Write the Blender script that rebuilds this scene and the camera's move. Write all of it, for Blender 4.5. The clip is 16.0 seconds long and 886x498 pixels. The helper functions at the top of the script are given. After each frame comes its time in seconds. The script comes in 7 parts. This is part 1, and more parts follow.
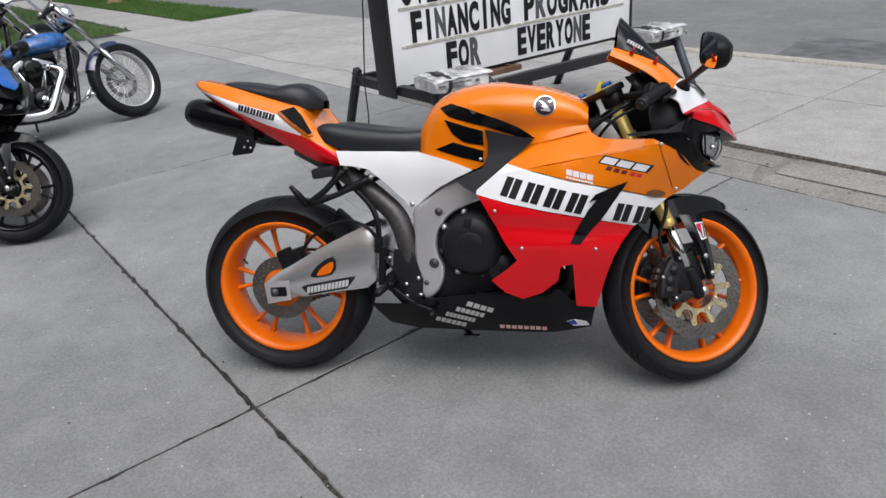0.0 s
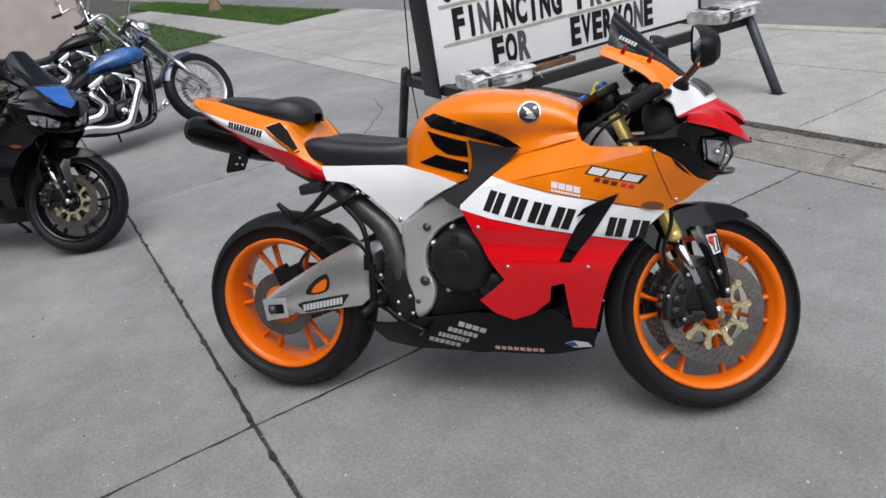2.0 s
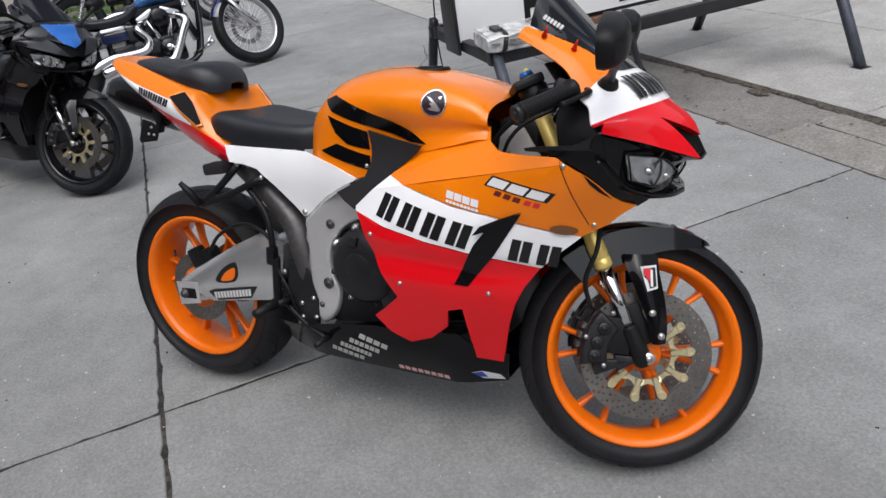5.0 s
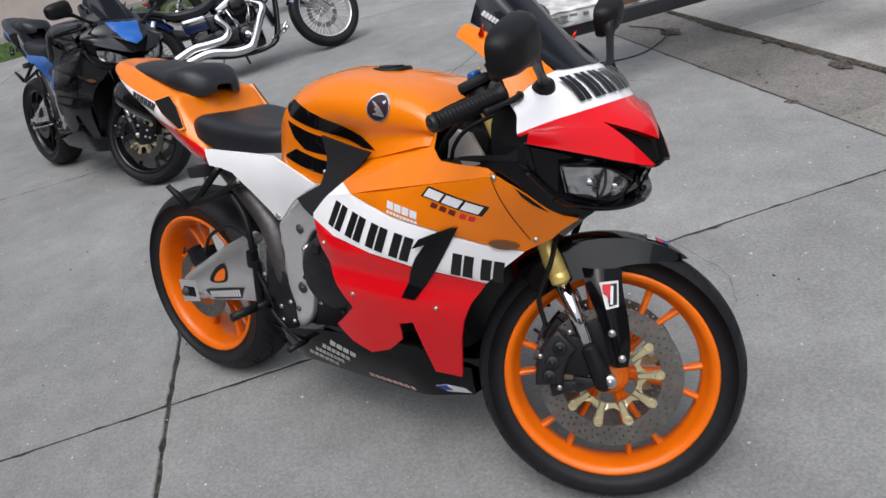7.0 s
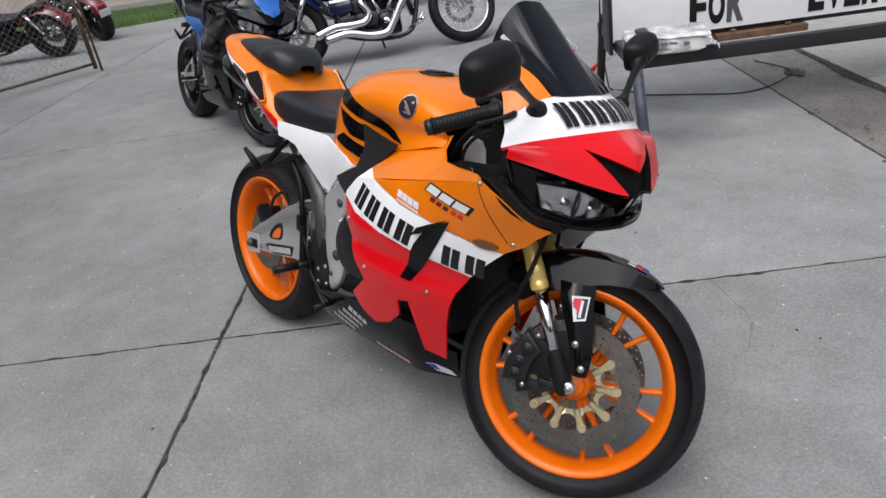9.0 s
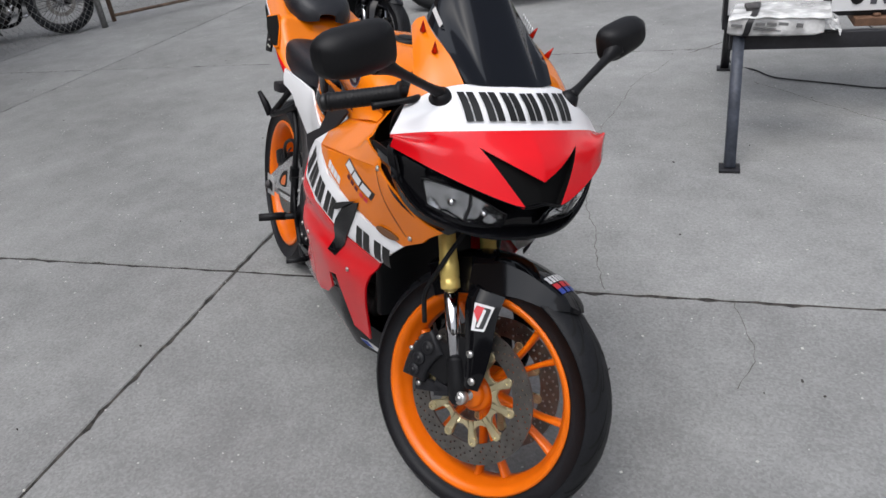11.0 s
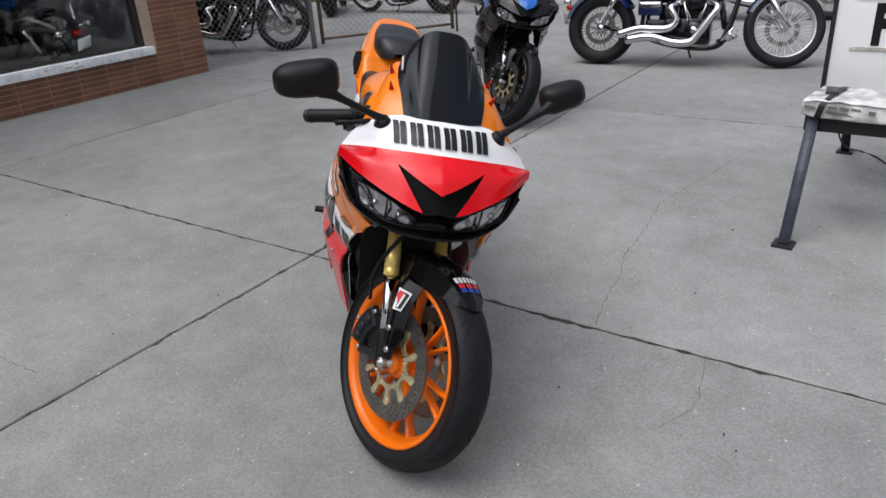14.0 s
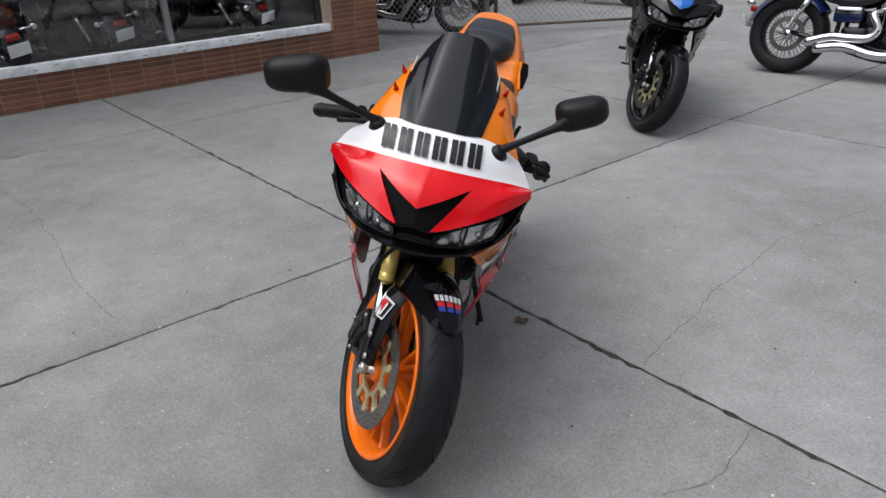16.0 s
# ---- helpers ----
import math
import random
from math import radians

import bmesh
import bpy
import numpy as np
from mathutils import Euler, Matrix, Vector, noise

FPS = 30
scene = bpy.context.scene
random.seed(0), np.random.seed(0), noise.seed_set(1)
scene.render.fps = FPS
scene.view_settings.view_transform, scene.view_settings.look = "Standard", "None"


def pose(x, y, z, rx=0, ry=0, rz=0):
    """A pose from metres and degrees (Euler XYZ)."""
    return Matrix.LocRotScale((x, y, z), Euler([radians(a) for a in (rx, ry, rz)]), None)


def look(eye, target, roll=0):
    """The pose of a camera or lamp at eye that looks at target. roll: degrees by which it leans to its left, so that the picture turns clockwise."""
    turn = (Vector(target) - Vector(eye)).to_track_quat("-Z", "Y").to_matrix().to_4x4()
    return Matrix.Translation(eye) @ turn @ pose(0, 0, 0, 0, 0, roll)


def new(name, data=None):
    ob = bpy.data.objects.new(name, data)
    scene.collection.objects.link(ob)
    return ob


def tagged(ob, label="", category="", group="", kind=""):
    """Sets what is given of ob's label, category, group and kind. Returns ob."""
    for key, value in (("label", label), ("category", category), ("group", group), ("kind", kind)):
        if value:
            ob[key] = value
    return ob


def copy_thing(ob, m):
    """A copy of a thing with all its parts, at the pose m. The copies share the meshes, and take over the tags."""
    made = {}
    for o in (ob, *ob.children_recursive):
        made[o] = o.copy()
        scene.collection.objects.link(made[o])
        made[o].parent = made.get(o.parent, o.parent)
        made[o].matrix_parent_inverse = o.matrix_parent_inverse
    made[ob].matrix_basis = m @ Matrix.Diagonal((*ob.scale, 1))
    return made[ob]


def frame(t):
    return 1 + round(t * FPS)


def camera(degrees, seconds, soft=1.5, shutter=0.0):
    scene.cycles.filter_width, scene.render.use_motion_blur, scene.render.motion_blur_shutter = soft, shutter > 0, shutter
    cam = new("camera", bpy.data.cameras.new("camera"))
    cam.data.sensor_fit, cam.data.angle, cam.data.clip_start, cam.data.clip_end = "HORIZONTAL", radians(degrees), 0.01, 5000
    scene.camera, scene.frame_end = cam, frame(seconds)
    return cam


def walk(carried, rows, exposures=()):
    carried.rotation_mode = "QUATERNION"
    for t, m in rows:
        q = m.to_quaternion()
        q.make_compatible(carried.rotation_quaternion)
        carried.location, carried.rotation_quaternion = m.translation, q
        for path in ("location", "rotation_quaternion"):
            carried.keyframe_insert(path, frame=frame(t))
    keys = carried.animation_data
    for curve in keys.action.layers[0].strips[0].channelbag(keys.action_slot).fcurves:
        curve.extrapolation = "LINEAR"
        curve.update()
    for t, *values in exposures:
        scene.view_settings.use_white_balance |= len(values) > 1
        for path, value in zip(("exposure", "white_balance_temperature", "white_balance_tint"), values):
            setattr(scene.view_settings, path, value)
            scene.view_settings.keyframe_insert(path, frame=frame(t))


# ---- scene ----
cam = camera(64.0, 16.0)
METRES, EYE, TILT, LEAN, TURN = 3.82, 1.42, -25.7, 3.8, 5.3
PATH = [
    (0, (0.996, -2.063, 1.428), (0.622, -0.29, 0.579), -5.2),
    (0.5, (0.978, -1.998, 1.427), (0.639, -0.213, 0.591), -3.4),
    (1, (1.042, -1.953, 1.422), (0.653, -0.188, 0.565), -5.2),
    (1.5, (1.188, -1.887, 1.425), (0.629, -0.154, 0.6), -7.8),
    (2, (1.306, -1.848, 1.413), (0.649, -0.156, 0.573), -9.9),
    (2.5, (1.34, -1.758, 1.387), (0.651, -0.121, 0.467), -10.8),
    (3, (1.326, -1.6, 1.39), (0.692, 0.028, 0.415), -8.6),
    (3.5, (1.366, -1.497, 1.384), (0.71, 0.109, 0.39), -8.4),
    (3.7, (1.408, -1.437, 1.371), (0.709, 0.156, 0.385), -8.7),
    (5.8, (1.768, -1.274, 1.37), (0.779, 0.185, 0.425), -11.0),
    (6, (1.787, -1.224, 1.372), (0.764, 0.212, 0.428), -11.9),
    (6.5, (1.853, -1.117, 1.35), (0.735, 0.26, 0.426), -13.4),
    (7, (1.924, -1.075, 1.341), (0.769, 0.247, 0.384), -14.2),
    (7.5, (2.032, -1.141, 1.347), (0.849, 0.185, 0.429), -11.8),
    (8, (2.132, -1.159, 1.366), (0.907, 0.121, 0.438), -8.9),
    (8.2, (2.162, -1.141, 1.358), (0.896, 0.11, 0.447), -9.0),
    (10.3, (2.329, -0.705, 1.36), (0.842, 0.174, 0.352), -8.0),
    (10.5, (2.348, -0.651, 1.359), (0.85, 0.205, 0.347), -8.0),
    (11, (2.444, -0.483, 1.33), (0.838, 0.191, 0.347), -7.0),
    (11.5, (2.515, -0.395, 1.303), (0.86, 0.146, 0.32), -7.6),
    (12, (2.675, -0.389, 1.296), (0.982, 0.109, 0.355), -5.7),
    (12.5, (2.816, -0.385, 1.347), (1.086, 0.066, 0.451), -3.0),
    (13, (2.884, -0.316, 1.368), (1.109, 0.155, 0.577), -2.2),
    (13.5, (2.941, -0.152, 1.364), (1.137, 0.197, 0.573), -2.6),
    (14, (2.976, -0.031, 1.363), (1.171, 0.172, 0.525), -3.9),
    (14.5, (2.942, 0.039, 1.353), (1.141, 0.143, 0.49), -4.7),
    (15, (2.838, 0.129, 1.359), (1.047, 0.119, 0.469), -2.4),
    (15.5, (2.834, 0.293, 1.363), (1.028, 0.161, 0.515), -2.5),
    (16, (2.862, 0.439, 1.357), (1.074, 0.137, 0.514), -2.7),
]
walk(cam, [(t, look(eye, target, roll)) for t, eye, target, roll in PATH])

from mathutils.bvhtree import BVHTree
from mathutils.geometry import delaunay_2d_cdt

# ---- light ----
world = bpy.data.worlds.new("overcast_sky")
scene.world = world
world.use_nodes = True
wn = world.node_tree
wn.nodes.clear()
sky = wn.nodes.new("ShaderNodeTexSky")
sky.sky_type, sky.sun_disc = "NISHITA", False
sky.sun_elevation, sky.sun_rotation = radians(66), radians(150)
sky.air_density, sky.dust_density, sky.ozone_density = 1.0, 6.0, 1.0
hsv = wn.nodes.new("ShaderNodeHueSaturation")
hsv.inputs["Saturation"].default_value = 0.40
bg = wn.nodes.new("ShaderNodeBackground")
bg.inputs["Strength"].default_value = 0.150
wout = wn.nodes.new("ShaderNodeOutputWorld")
wn.links.new(sky.outputs["Color"], hsv.inputs["Color"])
wn.links.new(hsv.outputs["Color"], bg.inputs["Color"])
wn.links.new(bg.outputs["Background"], wout.inputs["Surface"])
sun = new("sun", bpy.data.lights.new("sun", "SUN"))
sun.data.energy, sun.data.angle, sun.data.color = 1.40, radians(75), (0.915, 1.0, 1.16)
sun.matrix_world = look((0, 0, 20), Vector((0, 0, 20)) - Vector((0.203, -0.352, 0.914)))


# ---- materials ----
def mat(name, color, rough=0.5, metal=0.0, coat=0.0, grain=0.0, scale=40.0, bump=0.0, var=0.0, spec=0.5, stain=0.0, stain_scale=3.0, trans=0.0, ior=1.45):
    """A principled material with grain, large stains and fine relief."""
    m = bpy.data.materials.new(name)
    m.use_nodes = True
    nt = m.node_tree
    b = nt.nodes["Principled BSDF"]
    b.inputs["Roughness"].default_value, b.inputs["Metallic"].default_value = rough, metal
    b.inputs["Coat Weight"].default_value, b.inputs["Coat Roughness"].default_value = coat, 0.06
    b.inputs["Specular IOR Level"].default_value = spec
    b.inputs["Transmission Weight"].default_value, b.inputs["IOR"].default_value = trans, ior
    col = nt.nodes.new("ShaderNodeRGB")
    col.outputs[0].default_value = (*color, 1)
    last = col.outputs[0]
    tc = nt.nodes.new("ShaderNodeTexCoord")
    for amount, sc, detail in ((grain, scale, 4.0), (stain, stain_scale, 6.0)):
        if amount:
            n = nt.nodes.new("ShaderNodeTexNoise")
            n.inputs["Scale"].default_value, n.inputs["Detail"].default_value = sc, detail
            nt.links.new(tc.outputs["Object"], n.inputs["Vector"])
            r = nt.nodes.new("ShaderNodeMapRange")
            r.inputs[1].default_value, r.inputs[2].default_value = 0.3, 0.7
            r.inputs[3].default_value, r.inputs[4].default_value = 1 - amount, 1 + amount
            nt.links.new(n.outputs["Fac"], r.inputs[0])
            mul = nt.nodes.new("ShaderNodeMix")
            mul.data_type, mul.blend_type = "RGBA", "MULTIPLY"
            mul.inputs[0].default_value = 1.0
            nt.links.new(last, mul.inputs[6])
            nt.links.new(r.outputs[0], mul.inputs[7])
            last = mul.outputs[2]
    if var:
        oi = nt.nodes.new("ShaderNodeObjectInfo")
        r = nt.nodes.new("ShaderNodeMapRange")
        r.inputs[3].default_value, r.inputs[4].default_value = 1 - var, 1 + var
        nt.links.new(oi.outputs["Random"], r.inputs[0])
        mul = nt.nodes.new("ShaderNodeMix")
        mul.data_type, mul.blend_type = "RGBA", "MULTIPLY"
        mul.inputs[0].default_value = 1.0
        nt.links.new(last, mul.inputs[6])
        nt.links.new(r.outputs[0], mul.inputs[7])
        last = mul.outputs[2]
    nt.links.new(last, b.inputs["Base Color"])
    if bump:
        n = nt.nodes.new("ShaderNodeTexNoise")
        n.inputs["Scale"].default_value, n.inputs["Detail"].default_value = scale * 2, 5.0
        nt.links.new(tc.outputs["Object"], n.inputs["Vector"])
        bp = nt.nodes.new("ShaderNodeBump")
        bp.inputs["Strength"].default_value, bp.inputs["Distance"].default_value = bump, 0.002
        nt.links.new(n.outputs["Fac"], bp.inputs["Height"])
        nt.links.new(bp.outputs["Normal"], b.inputs["Normal"])
    return m


ORANGE = mat("orange_paint", (0.83, 0.200, 0.003), 0.22, coat=0.5, spec=0.3, stain=0.05, stain_scale=4)
WHITE = mat("white_paint", (0.86, 0.86, 0.87), 0.26, coat=0.25, spec=0.35, stain=0.04, stain_scale=5)
RED = mat("red_paint", (0.70, 0.004, 0.010), 0.2, coat=0.45, spec=0.25, stain=0.05, stain_scale=4)
RIM = mat("orange_wheel_enamel", (0.76, 0.145, 0.003), 0.3, coat=0.2, spec=0.35, stain=0.08, stain_scale=9)
GLOSS = mat("gloss_black_plastic", (0.004, 0.004, 0.005), 0.07, coat=0.0, spec=0.30, stain=0.2)
BLACK = mat("matt_black_plastic", (0.008, 0.008, 0.009), 0.45, spec=0.25, grain=0.15, scale=300, bump=0.06, stain=0.15)
GREY = mat("charcoal_plastic", (0.020, 0.019, 0.021), 0.42, spec=0.3, grain=0.12, scale=250, bump=0.05, stain=0.1)
VINYL = mat("black_vinyl", (0.013, 0.014, 0.018), 0.36, spec=0.5, grain=0.2, scale=500, bump=0.25, stain=0.15, stain_scale=8)
RUBBER = mat("tyre_rubber", (0.0125, 0.013, 0.015), 0.5, spec=0.22, grain=0.2, scale=200, bump=0.12, stain=0.3, stain_scale=7)
# near-black laid on as strips: shade of grooves, seams and openings in colour
HOLLOW_SHADE = mat("tread_groove", (0.004, 0.004, 0.004), 0.9)
ALU = mat("cast_aluminium", (0.66, 0.65, 0.65), 0.34, metal=0.6, grain=0.03, scale=120, bump=0.03, stain=0.05, stain_scale=5)
BRUSHED = mat("brushed_aluminium", (0.74, 0.74, 0.74), 0.27, metal=0.85, grain=0.02, scale=90, bump=0.02, stain=0.05, stain_scale=4)
STEEL = mat("brake_disc_steel", (0.225, 0.212, 0.195), 0.33, metal=0.9, grain=0.12, scale=60, bump=0.04, stain=0.15, stain_scale=20)
CHROME = mat("chrome", (0.66, 0.66, 0.68), 0.08, metal=1.0, stain=0.05, stain_scale=15)
GOLD = mat("gold_anodised", (0.84, 0.62, 0.19), 0.27, metal=0.4, stain=0.12, stain_scale=15)
CARRIER = mat("champagne_anodised", (0.60, 0.52, 0.32), 0.38, metal=0.7, stain=0.15, stain_scale=25)
ENGINE = mat("engine_casting", (0.013, 0.013, 0.015), 0.42, spec=0.35, grain=0.2, scale=160, bump=0.2, stain=0.25, stain_scale=12)
PIPE = mat("heat_dulled_steel", (0.09, 0.085, 0.085), 0.45, metal=0.6, grain=0.2, scale=70, bump=0.1, stain=0.3, stain_scale=10)
BOLT = mat("zinc_bolt", (0.55, 0.54, 0.52), 0.35, metal=0.9, stain=0.2)
DARKBOLT = mat("black_bolt", (0.03, 0.03, 0.03), 0.4, metal=0.5)
AMBER = mat("amber_lens", (0.16, 0.06, 0.015), 0.15, coat=0.6)
REDLENS = mat("red_lens", (0.35, 0.008, 0.006), 0.15, coat=0.8)
REDSPIKE = mat("red_anodised", (0.55, 0.02, 0.01), 0.25, metal=0.6)
YELLOWTAG = mat("yellow_tag", (0.62, 0.55, 0.03), 0.5)
SCREEN = mat("smoked_screen", (0.004, 0.005, 0.008), 0.05, spec=0.3, stain=0.2)
MIRRORGLASS = mat("mirror_glass", (0.72, 0.73, 0.75), 0.04, metal=1.0)
REFLECTOR = mat("lamp_reflector", (0.52, 0.53, 0.55), 0.14, metal=1.0, grain=0.2, scale=60, bump=0.4)
LENS = mat("clear_lens", (0.98, 0.98, 0.98), 0.03, trans=1.0, ior=1.2)
INK = mat("black_decal", (0.008, 0.008, 0.008), 0.35)
DECALWHITE = mat("white_decal", (0.72, 0.72, 0.72), 0.4)
DECALGREY = mat("grey_decal", (0.40, 0.40, 0.39), 0.5)
DECALRED = mat("red_decal", (0.60, 0.02, 0.03), 0.4)
DECALBLUE = mat("blue_decal", (0.02, 0.05, 0.30), 0.4)
DECALPINK = mat("pink_decal", (0.62, 0.36, 0.34), 0.4)
PLUM = mat("plum_enamel", (0.028, 0.012, 0.020), 0.3, coat=0.2)
# black plastic, darkened further for the shade inside beak blades and vents
DUCT_SHADE = mat("duct_shaded_black", (0.004, 0.004, 0.004), 0.6, spec=0.12)
BLUE = mat("blue_paint", (0.01, 0.12, 0.46), 0.3, coat=0.7, stain=0.08)
DARKBLUE = mat("midnight_blue_paint", (0.008, 0.016, 0.065), 0.22, coat=0.8, stain=0.2)
BLACKPAINT = mat("black_paint", (0.006, 0.006, 0.008), 0.14, coat=0.15, spec=0.4, stain=0.15)
MAROON = mat("maroon_paint", (0.14, 0.008, 0.012), 0.25, coat=0.8, stain=0.15)
HARLEYBLUE = mat("blue_flame_paint", (0.02, 0.10, 0.30), 0.25, coat=0.8, stain=0.6, stain_scale=18)


# ---- mesh tools ----
def crom(pts, n):
    """n + 1 points on a smooth curve through pts."""
    p = [Vector(q) for q in pts]
    k = len(p) - 1
    out = []
    for i in range(n + 1):
        s = min(i / n * k, k - 1e-9)
        a = int(s)
        f = s - a
        p1, p2 = p[a], p[a + 1]
        p0 = p[a - 1] if a else p1 * 2 - p2
        p3 = p[a + 2] if a + 2 <= k else p2 * 2 - p1
        out.append(0.5 * (2 * p1 + (p2 - p0) * f + (2 * p0 - 5 * p1 + 4 * p2 - p3) * f * f + (3 * p1 - p0 - 3 * p2 + p3) * f ** 3))
    return out


def grid(bm, rows, close=False, mats=None):
    """Faces between rows of points; mats(i, j) gives a face's material."""
    vs = [[bm.verts.new(p) for p in row] for row in rows]
    for i in range(len(vs) - 1):
        m = len(vs[i])
        for j in range(m if close else m - 1):
            f = bm.faces.new((vs[i][j], vs[i][(j + 1) % m], vs[i + 1][(j + 1) % m], vs[i + 1][j]))
            if mats:
                f.material_index = mats(i, j)
    return vs


def loft(bm, sections, nu=6, nv=6, mirror=True, mats=None):
    """A smooth skin over sections; with mirror a section runs from the middle (y = 0) outwards on the right."""
    rows = [crom(s, nv * (len(s) - 1)) for s in sections]
    cols = [crom([r[j] for r in rows], nu * (len(sections) - 1)) for j in range(len(rows[0]))]
    out = [[c[i] for c in cols] for i in range(len(cols[0]))]
    if mirror:
        out = [[Vector((p.x, -p.y, p.z)) for p in reversed(r[1:])] + r for r in out]
    return grid(bm, out, False, mats)


def thicken(bm, t):
    """Turns a skin into a shell, inwards by t."""
    bmesh.ops.recalc_face_normals(bm, faces=bm.faces[:])
    bmesh.ops.solidify(bm, geom=bm.faces[:], thickness=t)


def tube(bm, pts, r, n=10, smooth=0, caps=True):
    """A round rod along pts; r: one radius or one a point."""
    if smooth:
        k = len(pts) - 1
        if not isinstance(r, (int, float)):
            r = [q.x for q in crom([(a, 0, 0) for a in r], smooth * k)]
        pts = crom(pts, smooth * k)
    pts = [Vector(p) for p in pts]
    rs = [r] * len(pts) if isinstance(r, (int, float)) else r
    up = None
    rows = []
    for i, p in enumerate(pts):
        d = (pts[min(i + 1, len(pts) - 1)] - pts[max(i - 1, 0)]).normalized()
        if up is None:
            up = d.orthogonal().normalized()
        up = (up - d * up.dot(d)).normalized()
        side = d.cross(up)
        rows.append([p + (up * math.cos(a) + side * math.sin(a)) * rs[i] for a in (2 * math.pi * j / n for j in range(n))])
    vs = grid(bm, rows, True)
    if caps:
        bm.faces.new(list(reversed(vs[0])))
        bm.faces.new(vs[-1])


def cyl(bm, a, b, r, r2=None, n=20, bevel=0.0):
    a, b = Vector(a), Vector(b)
    r2 = r if r2 is None else r2
    d = (b - a).normalized()
    if bevel:
        tube(bm, [a, a + d * bevel, b - d * bevel, b], [r - bevel, r, r2, r2 - bevel], n)
    else:
        tube(bm, [a, b], [r, r2], n)


def box(bm, centre, size, turn=(0, 0, 0), bevel=0.0):
    made = bmesh.ops.create_cube(bm, size=1.0, matrix=pose(*centre, *turn) @ Matrix.Diagonal((*size, 1)))["verts"]
    if bevel:
        es = list({e for v in made for e in v.link_edges})
        bmesh.ops.bevel(bm, geom=es, offset=bevel, segments=2, affect="EDGES", profile=0.6)


def lathe(bm, profile, axis_at=(0, 0, 0), n=48, close=False):
    """Turns (radius, y) pairs about the y axis through axis_at."""
    ax = Vector(axis_at)
    rows = [[ax + Vector((r * math.cos(2 * math.pi * j / n), y, r * math.sin(2 * math.pi * j / n))) for j in range(n)] for r, y in profile]
    if close:
        rows.append(rows[0])
    vs = grid(bm, rows, True)
    if close:
        bmesh.ops.remove_doubles(bm, verts=vs[0] + vs[-1], dist=1e-6)
    return vs


def plate(bm, outline, y0, y1, bevel=0.0, seg=2):
    """A flat plate with an (x, z) outline between two y's, with rounded edges."""
    fs = bm.faces.new([bm.verts.new((x, y0, z)) for x, z in outline])
    ext = bmesh.ops.extrude_face_region(bm, geom=[fs])
    top = [v for v in ext["geom"] if isinstance(v, bmesh.types.BMVert)]
    for v in top:
        v.co.y = y1
    if bevel:
        es = {e for v in top for e in v.link_edges if all(w in top for w in e.verts)} | {e for e in fs.edges if fs.is_valid}
        bmesh.ops.bevel(bm, geom=list(es), offset=bevel, segments=seg, affect="EDGES", profile=0.55)


def clip(pts, n=3):
    """Rounds a closed outline."""
    k = len(pts)
    out = []
    for i in range(k):
        p0, p1, p2, p3 = (Vector((*pts[(i + d) % k], 0)) for d in (-1, 0, 1, 2))
        for s in range(n):
            f = s / n
            q = 0.5 * (2 * p1 + (p2 - p0) * f + (2 * p0 - 5 * p1 + 4 * p2 - p3) * f * f + (3 * p1 - p0 - 3 * p2 + p3) * f ** 3)
            out.append((q.x, q.y))
    return out


